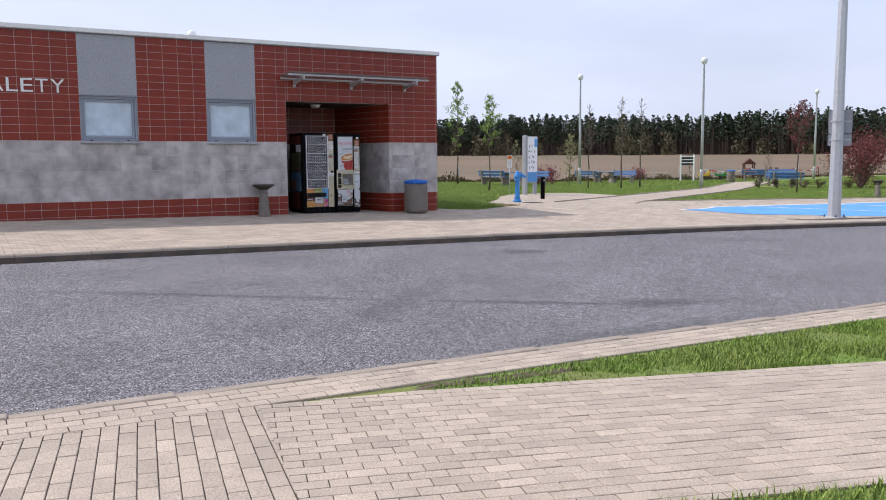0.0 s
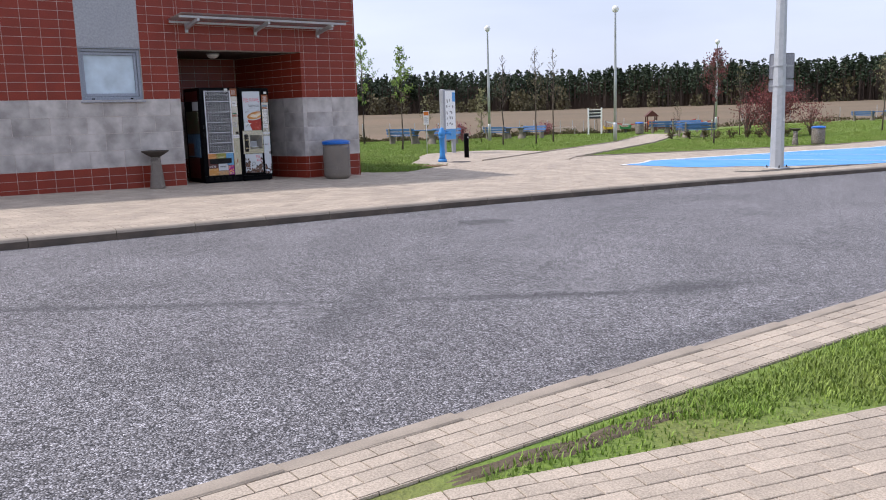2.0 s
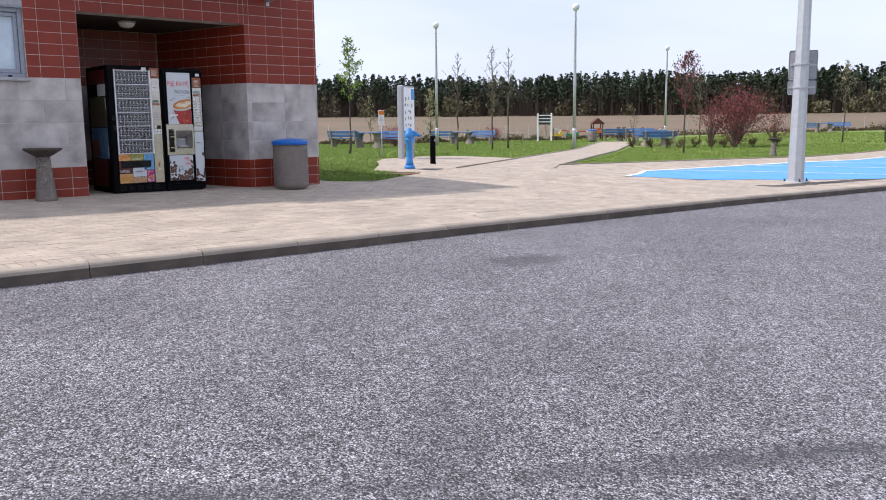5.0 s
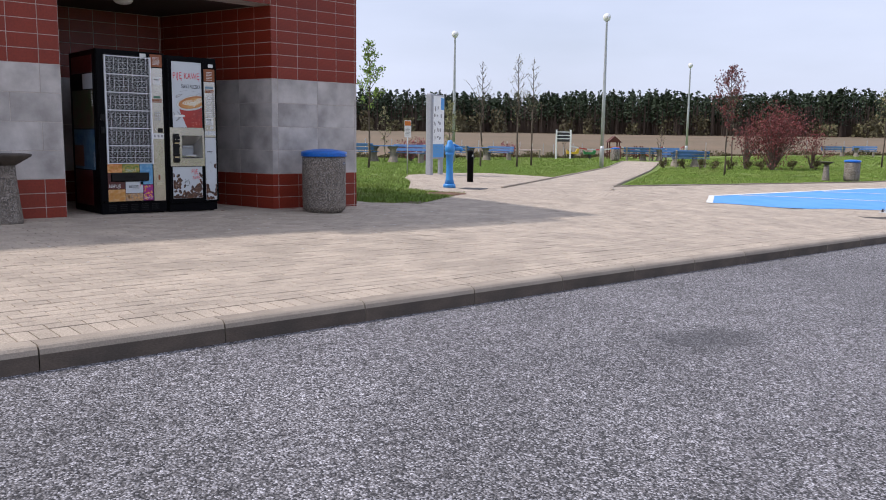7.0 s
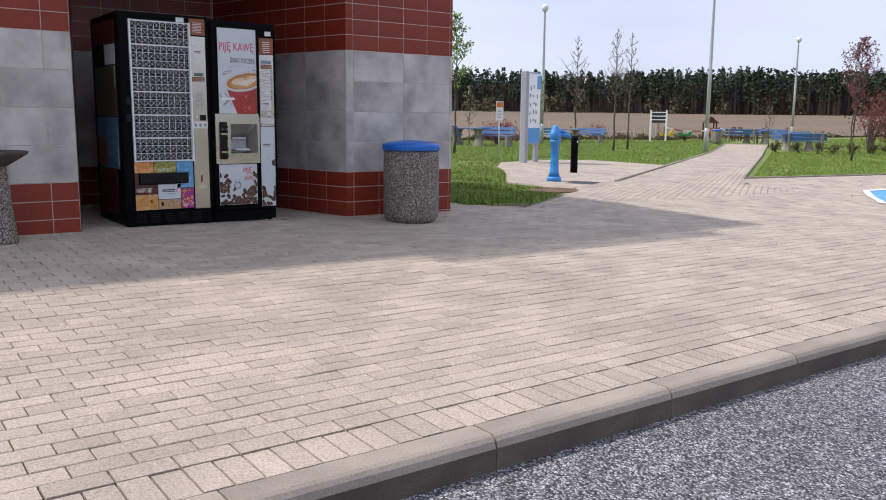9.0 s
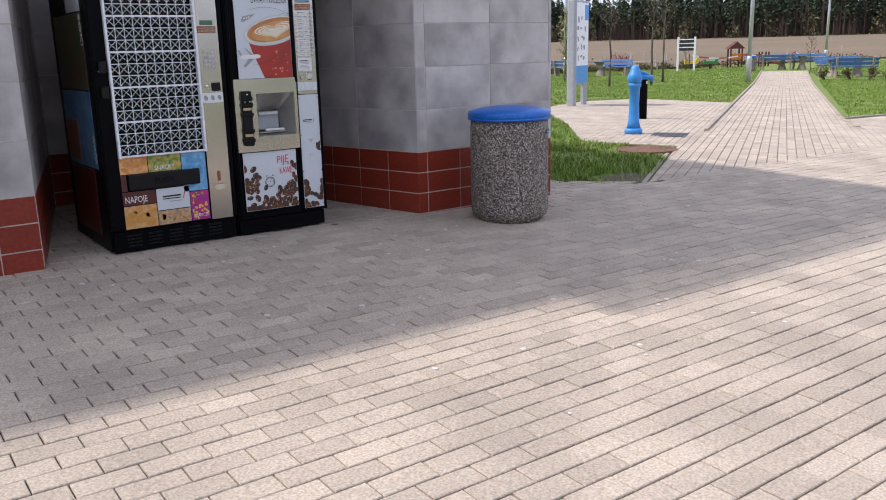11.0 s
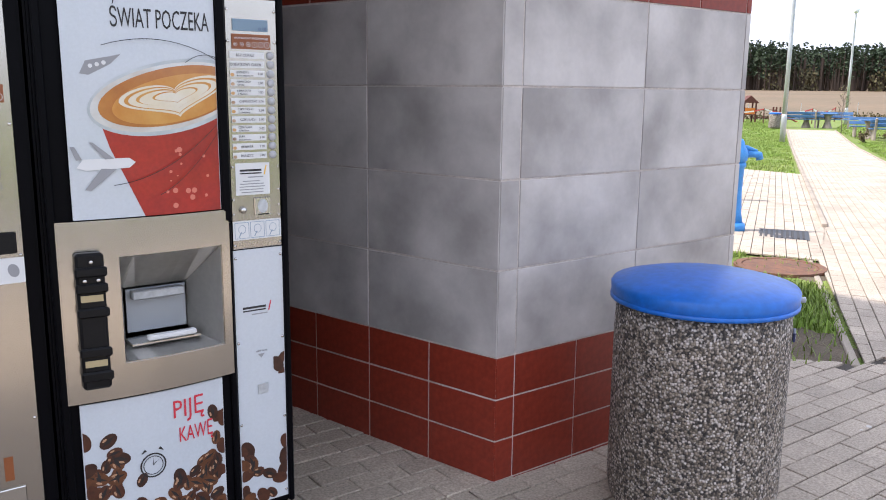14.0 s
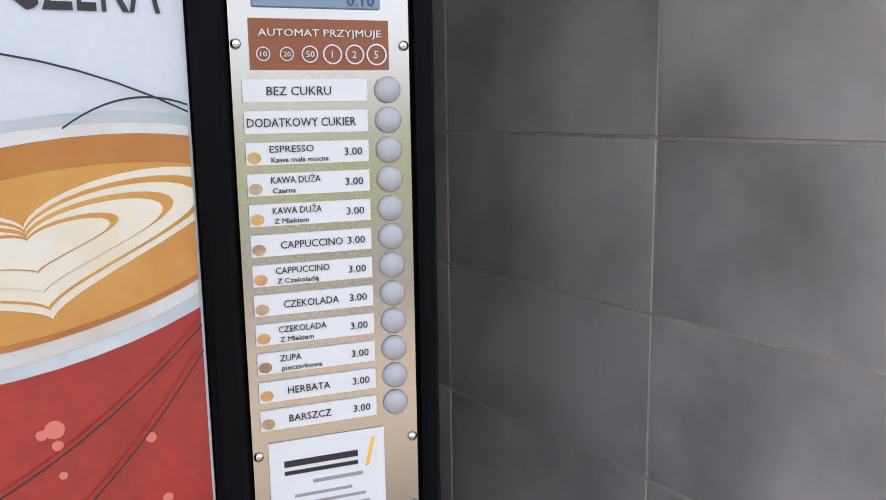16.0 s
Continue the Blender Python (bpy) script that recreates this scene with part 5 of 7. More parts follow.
    wpart("slot_mouth", flat(oval(-0.796, 1.02, 0.015, 0.019, 0, 16), yy - 0.005), M_GALV, slot)
    wpart("slot_shadow", box(-0.811, -0.780, yy - 0.0055, yy - 0.0035, 0.996, 0.999), M_BLACKP, slot)
    pict = wpart("pictogram_strip", flat(rect(sx0 + 0.001, sx1 - 0.002, 0.930, 0.982), yy - 0.0005, None, 0.001), P_LABEL, st, "white strip with three hand drawings")
    for k in range(3):
        bx = sx0 + 0.006 + k * 0.045
        fr = bmesh.new()
        for q in (rect(bx, bx + 0.041, 0.934, 0.9353), rect(bx, bx + 0.041, 0.9767, 0.978), rect(bx, bx + 0.0013, 0.9353, 0.9767), rect(bx + 0.0397, bx + 0.041, 0.9353, 0.9767)):
            flat(q, yy - 0.0012, fr, 0.0004)
        o, i = oval(bx + 0.021, 0.959, 0.011, 0.012, 0, 18), oval(bx + 0.021, 0.959, 0.0098, 0.0108, 0, 18)
        for j in range(18):
            flat([o[j], o[(j + 1) % 18], i[(j + 1) % 18], i[j]], yy - 0.0012, fr, 0.0004)
        flat([(bx + 0.01, 0.938), (bx + 0.013, 0.938), (bx + 0.02, 0.951), (bx + 0.018, 0.952)], yy - 0.0012, fr, 0.0004)
        wpart("pictogram", fr, P_BLUEGREY, pict)
    screws(st, [(sx0 + 0.006, z) for z in (0.915, 1.0, 1.04, 1.128, 1.455, 1.535)] + [(sx1 - 0.006, z) for z in (0.915, 0.992, 1.02, 1.062, 1.125, 1.455, 1.535)], FY - 0.004)
    lows = wpart("lower_strip", flat(rect(sx0, sx1, 0.15, 0.902), FY - 0.003, None, 0.003), P_WHITE, door, "white strip with coffee beans")
    logo(lows, sx0 + 0.022, 0.725, 0.085, FY - 0.004)
    wpart("arrow_mark", flat([(-0.822, 0.60), (-0.802, 0.60), (-0.812, 0.588)], FY - 0.004), P_GREYINK, lows)
    letters("odbiór monet", -0.828, 0.606, 0.010, FY - 0.004, P_GREYINK, lows, 0.034)
    wpart("coin_outlet", box(-0.826, -0.794, FY - 0.006, FY - 0.003, 0.482, 0.512, 0.001), M_GALV, lows)
    bean_field(lows, sx0 + 0.002, sx1 - 0.002, 0.152, 0.40, 26, FY - 0.0036, 21, 1.3)
    bean_field(lows, sx1 - 0.036, sx1 - 0.002, 0.53, 0.60, 3, FY - 0.0036, 22)
    screws(lows, [(sx0 + 0.006, z) for z in (0.17, 0.4, 0.64, 0.88)] + [(sx1 - 0.006, z) for z in (0.17, 0.4, 0.64, 0.88)], FY - 0.003)
    return ob


P_CRUST2 = gloss_print("printed_mid_crema", (0.52, 0.23, 0.04), 0.3, (0.62, 0.36, 0.11), 14, coat=0.6)
P_RIM2 = gloss_print("printed_rim_inside", (0.62, 0.64, 0.63), 0.3, (0.40, 0.30, 0.20), 9, coat=0.6)
P_PINK = plain("pink_drops", (0.62, 0.18, 0.13), 0.3)
P_TAPE = plain("old_tape", (0.42, 0.33, 0.18), 0.7)
P_BLUEINK = plain("blue_digits", (0.03, 0.05, 0.16), 0.4)
P_BLUEGREY = plain("blue_grey_ink", (0.22, 0.30, 0.38), 0.5)
snack_machine()
coffee_machine()

# ---- fittings of the building ----
def canopy():
    ob = empty("door_canopy", Matrix.Translation((-0.95, 0, 3.0)), "narrow steel and glass canopy on three brackets over the recess", "canopy")
    for bx in (-2.33, -0.95, 0.43):
        br = bmesh.new()
        box(bx - 0.03, bx + 0.03, -0.02, 0.0, 2.86, 3.06, 0.004, br)
        own = box(-0.025, 0.025, -0.62, 0.0, -0.035, 0.035, 0.006)
        merge(br, own, Matrix.Translation((bx, -0.02, 2.945)) @ Matrix.Rotation(radians(-9), 4, "X"))
        wpart("bracket", br, M_GALV, ob, "galvanised bracket arm")
    for y in (-0.62, -0.10):
        wpart("rail", box(-2.68, 0.74, y - 0.02, y + 0.02, 3.035 + (0.02 if y < -0.3 else -0.02), 3.075 + (0.02 if y < -0.3 else -0.02), 0.004), M_GALV, ob, "steel rail")
    own = box(-1.72, 1.72, -0.36, 0.36, -0.006, 0.006)
    merge(None, own, Matrix.Translation((-0.96, -0.38, 3.105)) @ Matrix.Rotation(radians(-3.5), 4, "X"))
    wpart("glass_sheet", own, M_CANOPY, ob, "dusty grey glass sheet")
    return ob


M_CANOPY = material("dusty_glass", (0.20, 0.21, 0.21), 0.3, second=(0.28, 0.28, 0.26), scale=3, grain=30, bump=0)
M_CANOPY.node_tree.nodes["Principled BSDF"].inputs["Alpha"].default_value = 0.5
canopy()
sign_ob = empty("wall_lettering", Matrix.Translation((-8.0, -0.01, 2.56)), "white raised letters spelling toalety on the red wall", "sign")
tx = -8.93
for ch, w in (("T", 0.22), ("O", 0.27), ("A", 0.27), ("L", 0.2), ("E", 0.21), ("T", 0.22), ("Y", 0.25)):
    letters(ch, tx, 2.575, 0.375, -0.02, M_WHITE, sign_ob, w, "letter")
    tx += w + 0.045
for c in sign_ob.children:
    for v in c.data.vertices:
        v.co.y = v.co.y if v.co.y < -0.005 else v.co.y + 0.018
vent = empty("roof_vent", Matrix.Translation((-4.3, 1.0, ROOF)), "small white domed vent on the flat roof", "vent")
part("pipe", lathe([(0.07, 0), (0.07, 0.12)], 16), M_WHITE, vent, smooth=True)
part("cowl", lathe([(0.09, 0.10), (0.11, 0.14), (0.11, 0.2), (0.08, 0.27), (0.02, 0.3)], 18), M_WHITE, vent, smooth=True)
lampw = empty("ceiling_lamp", Matrix.Translation((-1.55, 0.75, OPEN_T)), "round frosted lamp, unlit, under the recess ceiling", "lamp")
part("lamp_base", lathe([(0.13, 0.0), (0.13, -0.02), (0.12, -0.025)], 24), M_ALU, lampw, smooth=True)
part("lamp_shade", lathe([(0.118, -0.02), (0.112, -0.05), (0.085, -0.08), (0.04, -0.095), (0.002, -0.098)], 24), M_WHITE, lampw, "milky glass shade", smooth=True)


# ---- litter bins, ashtrays, pump, bollard ----
def litter_bin(x, y, s=1.0):
    z = level(x, y)
    ob = empty("litter_bin", Matrix.Translation((x, y, z)) @ Matrix.Scale(s, 4), "round litter bin of washed gravel concrete with blue lid", "litter bin", "gravel concrete litter bins")
    part("body", lathe([(0.22, -0.01), (0.238, 0.02), (0.262, 0.035), (0.272, 0.09), (0.272, 0.6), (0.268, 0.69), (0.24, 0.70)], 48), M_WASHED, ob, "exposed pebble concrete", smooth=True)
    lid = part("lid", lathe([(0.27, 0.695), (0.285, 0.70), (0.288, 0.746), (0.281, 0.756), (0.21, 0.774), (0.12, 0.786), (0.03, 0.792), (0.004, 0.792)], 48), M_BLUE, ob, "faded blue domed lid", smooth=True)
    part("lid_band", lathe([(0.280, 0.698), (0.289, 0.70), (0.289, 0.712), (0.281, 0.714)], 48), M_BLUE, lid, smooth=True)
    hx, hy = 0.283 * math.cos(-0.95), 0.283 * math.sin(-0.95)
    part("lid_bolt", lathe([(0.009, 0), (0.009, 0.018), (0.004, 0.02)], 10, m=Matrix.Translation((hx, hy, 0.722)) @ Matrix.Rotation(-0.95, 4, "Z") @ Matrix.Rotation(radians(90), 4, "Y")), M_GALV, lid)
    pl = box(-0.034, 0.034, -0.004, 0.004, -0.014, 0.014, 0.002)
    pl.transform(Matrix.Translation((0.276 * math.cos(-1.05), 0.276 * math.sin(-1.05), 0.615)) @ Matrix.Rotation(-1.05 + math.pi / 2, 4, "Z"))
    plate = part("name_plate", pl, P_NAVY, ob, "tiny dark blue plate")
    tb = text_bm("Autostrada A-2", 0.011, 0.055, Matrix.Translation((0.2805 * math.cos(-1.05), 0.2805 * math.sin(-1.05), 0.611)) @ Matrix.Rotation(-1.05 + math.pi / 2, 4, "Z") @ Matrix.Translation((-0.027, 0, 0)) @ UPRIGHT)
    part("lettering", tb, P_LABEL, plate)
    return ob


P_NAVY = plain("navy_plate", (0.012, 0.02, 0.09), 0.4)
litter_bin(0.47, -0.46, 1.01)
litter_bin(26.15, 3.25)
litter_bin(36.2, 21.2)


M_DISH = material("sooty_concrete", (0.075, 0.06, 0.048), 0.85, second=(0.045, 0.037, 0.032), scale=9, mix=0.8, grain=90, bump=0.5)


def ashtray(x, y):
    ob = empty("ashtray_stand", Matrix.Translation((x, y, level(x, y))), "pebble concrete ashtray stand with a wide dish", "ashtray", "concrete ashtray stands")
    part("pedestal", lathe([(0.135, -0.01), (0.135, 0.03), (0.115, 0.2), (0.095, 0.42), (0.085, 0.58)], 28), M_WASHED, ob, "tapering pebble concrete foot", smooth=True)
    part("dish", lathe([(0.085, 0.575), (0.13, 0.60), (0.235, 0.665), (0.242, 0.685), (0.225, 0.69), (0.12, 0.65), (0.003, 0.645)], 32), M_DISH, ob, "shallow dark dish", smooth=True)
    return ob


ashtray(-3.2, -0.3)
ashtray(25.46, 3.89)

pump = empty("water_pump", Matrix.Translation((5.83, 3.0, level(5.83, 3.0))) @ Matrix.Scale(0.785, 4), "light blue cast iron water pump with a spout", "water pump")
part("base", lathe([(0.16, -0.01), (0.16, 0.06), (0.15, 0.09), (0.125, 0.1)], 28), M_PUMP, pump, "chipped blue base", smooth=True)
part("column", lathe([(0.125, 0.1), (0.10, 0.22), (0.085, 0.5), (0.095, 0.82), (0.115, 0.84), (0.115, 0.88), (0.10, 0.90)], 28), M_PUMP, pump, smooth=True)
part("head", lathe([(0.10, 0.89), (0.125, 0.93), (0.13, 1.0), (0.115, 1.06), (0.085, 1.10), (0.075, 1.16), (0.05, 1.20), (0.004, 1.21)], 28), M_PUMP, pump, smooth=True)
sp = tube([(0.06, -0.03, 1.0), (0.2, -0.1, 1.0), (0.27, -0.135, 0.99), (0.285, -0.14, 0.93)], [0.05, 0.045, 0.05, 0.05], 12)
part("spout", sp, M_PUMP, pump, smooth=True)
part("lever", tube([(0.0, 0.0, 1.06), (0.1, -0.05, 1.09), (0.24, -0.12, 1.04)], [0.035, 0.03, 0.02], 8), M_PUMP, pump, smooth=True)
grate = empty("drain_grate", Matrix.Translation((6.05, 2.55, level(6.05, 2.55))) @ Matrix.Rotation(radians(31), 4, "Z"), "iron drain grate in the paving by the pump", "drain")
for k in range(9):
    part("bar", box(-0.25, 0.25, -0.2 + k * 0.05, -0.175 + k * 0.05, -0.01, 0.006, 0.002), M_IRON, grate)
part("frame", box(-0.29, 0.29, -0.24, 0.24, -0.012, 0.002), M_DARK, grate)
cover = empty("manhole_cover", Matrix.Translation((4.5, 1.65, level(4.5, 1.65) - 0.012)), "rusty round manhole cover in the grass", "manhole cover")
part("ring", lathe([(0.36, -0.05), (0.36, 0.012), (0.30, 0.014), (0.295, 0.004)], 32), M_RUST, cover)
part("lid", lathe([(0.29, -0.03), (0.29, 0.010), (0.2, 0.014), (0.02, 0.014)], 32), M_RUST, cover)



def earth_patch(cx, cy, rx, ry, turn, seed, label):
    """Uneven low patch of trodden soil with a ragged outline, lying on the ground."""
    rng = random.Random(seed)
    rings, spokes = 5, 26
    edge = [rng.uniform(0.6, 1.15) for _ in range(spokes)]
    verts, faces = [(cx, cy, terrain(cx, cy) - 0.016)], []
    for q in range(1, rings + 1):
        for a in range(spokes):
            u, v = [w * q / rings * edge[a] for w in (rx * math.cos(a * math.tau / spokes), ry * math.sin(a * math.tau / spokes))]
            x, y = cx + u * math.cos(turn) - v * math.sin(turn), cy + u * math.sin(turn) + v * math.cos(turn)
            verts.append((x, y, terrain(x, y) - (0.036 if q == rings else 0.02) + rng.uniform(-0.004, 0.006)))
    for a in range(spokes):
        b = (a + 1) % spokes
        faces.append((0, 1 + a, 1 + b))
        faces += [(1 + q * spokes + a, 1 + (q + 1) * spokes + a, 1 + (q + 1) * spokes + b, 1 + q * spokes + b) for q in range(rings - 1)]
    tagged(part("bare_earth", (verts, [], faces), M_BARE, smooth=True), label, "bare earth", kind="structure")


earth_patch(2.62, 0.32, 0.55, 0.28, 0.5, 3, "worn bare earth at the corner of the lawn")
earth_patch(4.55, 1.62, 0.5, 0.42, 0.5, 4, "trodden earth round the manhole cover")
earth_patch(-5.5, -12.93, 0.9, 0.075, -0.06, 5, "trodden brown earth at the tip of the grass wedge")
rust = prism([(-0.70, 0.06), (-0.685, 0.035), (-0.66, 0.04), (-0.65, 0.06), (-0.665, 0.08), (-0.69, 0.085)], level(-0.7, 0) + 0.0005, level(-0.7, 0) + 0.0025)
tagged(part("rust_stain", rust, M_RUST), "small rust stain on the paving by the machine", "stain", kind="structure")
boll = empty("bollard", Matrix.Translation((8.11, 4.76, level(8.11, 4.76))) @ Matrix.Scale(0.75, 4), "black cylindrical bollard with a flat cap", "bollard")
part("post", lathe([(0.10, -0.01), (0.10, 0.93), (0.095, 0.94)], 24), M_BLACK, boll, smooth=True)
part("cap", lathe([(0.108, 0.94), (0.108, 0.985), (0.10, 0.995), (0.002, 0.997)], 24), M_BLACKP, boll, smooth=True)
part("sticker", box(-0.02, 0.02, -0.105, -0.1, 0.80, 0.86), P_LABEL, boll)


# ---- signs ----
M_BOARDWHITE = material("white_board_print", (0.82, 0.83, 0.84), 0.35, second=(0.74, 0.77, 0.80), scale=3, grain=40, bump=0)
info = empty("information_board", pose(10.2, 8.33, level(10.2, 8.33), 0, 0, 22) @ Matrix.Scale(0.86, 4), "grey framed information totem with a map and blue foot", "information board")
part("side_post", box(-0.56, -0.40, -0.11, 0.11, -0.05, 2.62, 0.05, seg=3), M_ALU, info, "rounded aluminium side post")
part("panel", box(-0.40, 0.50, -0.05, 0.05, 0.52, 2.60, 0.012), M_ALU, info)
part("leg", box(0.22, 0.46, -0.04, 0.04, -0.05, 0.53, 0.006), M_ALU, info)
pa = part("map_print", box(-0.345, 0.455, -0.056, -0.05, 1.0, 2.55), M_BOARDWHITE, info, "white printed map with small drawings")
part("blue_print", box(-0.345, 0.455, -0.057, -0.05, 0.57, 0.995), P_SKY, info, "blue printed foot")
part("corner_print", box(0.22, 0.455, -0.060, -0.056, 2.12, 2.5), P_SKY, pa)
r9 = random.Random(9)
for k in range(14):
    cx, cz = -0.2 + (k % 3) * 0.2 + r9.uniform(-0.05, 0.05), 1.2 + (k // 3) * 0.24 + r9.uniform(-0.04, 0.04)
    part("map_drawing", flat(oval(cx, cz, r9.uniform(0.03, 0.06), r9.uniform(0.05, 0.09), r9.uniform(0, 3), 9), -0.060, None, 0.002), P_GREYINK, pa)
for k in range(3):
    part("wave_print", flat([(-0.3, 0.68 + k * 0.09), (-0.05, 0.74 + k * 0.09), (0.2, 0.69 + k * 0.09), (0.42, 0.75 + k * 0.09), (0.2, 0.71 + k * 0.09), (-0.05, 0.765 + k * 0.09)], -0.061, None, 0.002), P_WATER, info)

notice = empty("notice_post", pose(9.5, 8.75, level(9.5, 8.75), 0, 0, -30) @ Matrix.Scale(0.85, 4), "small notice with orange head on a thin steel post", "sign")
part("post", tube([(0, 0, -0.1), (0, 0, 1.72)], 0.022, 10), M_GALV, notice, smooth=True)
part("plate", box(-0.11, 0.11, -0.03, -0.022, 1.2, 1.75, 0.003), M_WHITE, notice)
part("orange_head", box(-0.10, 0.10, -0.034, -0.03, 1.58, 1.73), M_ORANGE, notice)
for k in range(6):
    part("print_bar", box(-0.08, 0.08 - 0.03 * (k % 2), -0.033, -0.03, 1.27 + k * 0.045, 1.285 + k * 0.045), P_GREYINK, notice)

mast = empty("road_mast", Matrix.Translation((12.45, -3.11, level(12.45, -3.11))), "tall tapered galvanised mast with bolted base and sign backs", "mast")
part("base_plate", box(-0.24, 0.24, -0.24, 0.24, -0.01, 0.025, 0.004), M_GALV, mast)
for a in range(4):
    part("bolt", lathe([(0.024, 0.02), (0.024, 0.05), (0.014, 0.052), (0.014, 0.09)], 6, m=Matrix.Translation((0.18 * (-1) ** a, 0.18 * (-1) ** (a // 2), 0))), M_IRON, mast)
part("pole", lathe([(0.185, 0.02), (0.175, 0.9), (0.15, 3.2), (0.11, 7.5), (0.07, 10.5)], 8, m=Matrix.Rotation(0.3, 4, "Z")), M_GALV, mast, "eight-sided tapered pole")
sg = Matrix.Rotation(radians(-55), 4, "Z")
for z0, z1, w in ((2.36, 3.02, 0.31), (2.02, 2.345, 0.31)):
    bm = box(-w + 0.06, w + 0.06, 0.17, 0.19, z0, z1, 0.03)
    bm.transform(sg)
    sb = part("sign_back", bm, M_ALU, mast, "grey back of a road sign")
    bm = box(-w + 0.08, w + 0.04, 0.155, 0.17, (z0 + z1) / 2 - 0.02, (z0 + z1) / 2 + 0.02)
    bm.transform(sg)
    part("sign_rail", bm, M_GALV, sb)
for z in (2.18, 2.7):
    part("clamp", lathe([(0.178, z - 0.02), (0.178, z + 0.02)], 12), M_GALV, mast)
part("sticker", box(-0.03, 0.03, -0.168, -0.16, 1.25, 1.34), P_LABEL, mast)


def street_lamp(x, y, h):
    ob = empty("street_lamp", Matrix.Translation((x, y, level(x, y))), "slim grey park lamp with a white globe", "street lamp", "globe park lamps")
    part("foot", lathe([(0.10, -0.02), (0.10, 0.9), (0.085, 1.0)], 14), M_GALV, ob, smooth=True)
    part("pole", lathe([(0.085, 0.98), (0.075, h * 0.5), (0.045, h - 0.25), (0.06, h - 0.2)], 12), M_GALV, ob, smooth=True)
    part("globe", lathe([(0.03, h - 0.2), (0.13, h - 0.14), (0.185, h), (0.16, h + 0.1), (0.09, h + 0.17), (0.004, h + 0.19)], 20), M_WHITE, ob, "white glass globe", smooth=True)


street_lamp(26.75, 15.05, 6.95)
street_lamp(25.54, 24.13, 6.75)
street_lamp(49.6, 24.6, 6.85)


# ---- picnic places ----
def bench(m, label="bench with blue slats on concrete legs"):
    ob = empty("bench", m, label, "bench", "blue slatted benches")
    for x in (-0.7, 0.7):
        bm = box(x - 0.045, x + 0.045, -0.24, 0.2, -0.03, 0.42, 0.015)
        own = box(-0.045, 0.045, -0.05, 0.05, 0, 0.5, 0.015)
        merge(bm, own, Matrix.Translation((x, 0.19, 0.36)) @ Matrix.Rotation(radians(-12), 4, "X"))
        part("leg", bm, M_CONC, ob, "concrete side leg")
    for k in range(3):
        part("seat_slat", box(-0.9, 0.9, -0.23 + k * 0.145, -0.10 + k * 0.145, 0.42, 0.46, 0.006), M_BLUEWOOD, ob, "blue plank")
    for k in range(2):
        bm = box(-0.9, 0.9, -0.02, 0.02, -0.065, 0.065, 0.006)
        bm.transform(Matrix.Translation((0, 0.205 + k * 0.035, 0.58 + k * 0.165)) @ Matrix.Rotation(radians(-12), 4, "X"))
        part("back_slat", bm, M_BLUEWOOD, ob, "blue plank")
    return ob


def picnic_table(m):
    ob = empty("picnic_table", m, "picnic table with blue planks on concrete pedestals", "table", "picnic tables")
    for x in (-0.5, 0.5):
        bm = lathe([(0.24, -0.03), (0.22, 0.05), (0.13, 0.3), (0.15, 0.55), (0.24, 0.70)], 10, m=Matrix.Translation((x, 0, 0)))
        part("pedestal", bm, M_CONC, ob)
    for k in range(4):
        part("plank", box(-0.9, 0.9, -0.36 + k * 0.182, -0.19 + k * 0.182, 0.70, 0.745, 0.006), M_BLUEWOOD, ob)
    return ob


def at(x, y, rz):
    return pose(x, y, level(x, y) - 0.02, 0, 0, rz)


bench_a = bench(at(17.0, 21.2, 110))
picnic_table(at(17.85, 20.5, 110))
for x, y, r in ((18.7, 19.8, -70), (28.5, 26.9, 105), (30.3, 25.3, -75), (32.0, 13.5, 125), (33.4, 15.0, -55), (38.9, 21.4, 120), (40.1, 20.3, -60), (62.4, 19.2, 100), (64.0, 17.5, -80)):
    copy_thing(bench_a, at(x, y, r))
picnic_table(at(29.4, 26.1, 105))
picnic_table(at(32.7, 14.25, 125))
picnic_table(at(39.5, 20.85, 120))
picnic_table(at(63.2, 18.3, 100))

board = empty("notice_board", pose(37.15, 26.05, level(37.15, 26.05), 0, 0, -50) @ Matrix.Scale(1.1, 4), "dark slatted board between two white posts", "notice board")
for x in (-0.42, 0.42):
    part("post", box(x - 0.05, x + 0.05, -0.05, 0.05, -0.05, 1.72, 0.01), M_WHITE, board, "white post")
for k in range(3):
    part("slat", box(-0.37, 0.37, -0.02, 0.02, 1.02 + k * 0.2, 1.16 + k * 0.2, 0.005), M_DARK, board, "dark slat")
    part("rail", box(-0.37, 0.37, -0.015, 0.015, 1.165 + k * 0.2, 1.215 + k * 0.2), M_WHITE, board)

# playground tower behind the path
play = empty("playground_tower", pose(52.3, 33.2, level(52.3, 33.2) - 0.02, 0, 0, -40) @ Matrix.Scale(0.82, 4), "small red-brown timber play tower with roof and bridge", "playground")
for x in (-0.5, 0.5):
    for y in (-0.5, 0.5):
        part("post", box(x - 0.06, x + 0.06, y - 0.06, y + 0.06, 0, 1.75, 0.01), M_WOODRED, play)
part("platform", box(-0.5, 0.5, -0.5, 0.5, 0.62, 0.70), M_WOODRED, play)
part("roof", prism([(-0.75, -0.02), (0.75, -0.02), (0, 0.62)], -0.6, 0.6, None, Matrix.Translation((0, 0, 1.7)) @ UPRIGHT), M_WOODRED, play, "gabled roof")
part("orange_panel", box(-0.44, 0.44, -0.56, -0.52, 0.72, 1.25, 0.01), M_ORANGE, play, "orange panel")
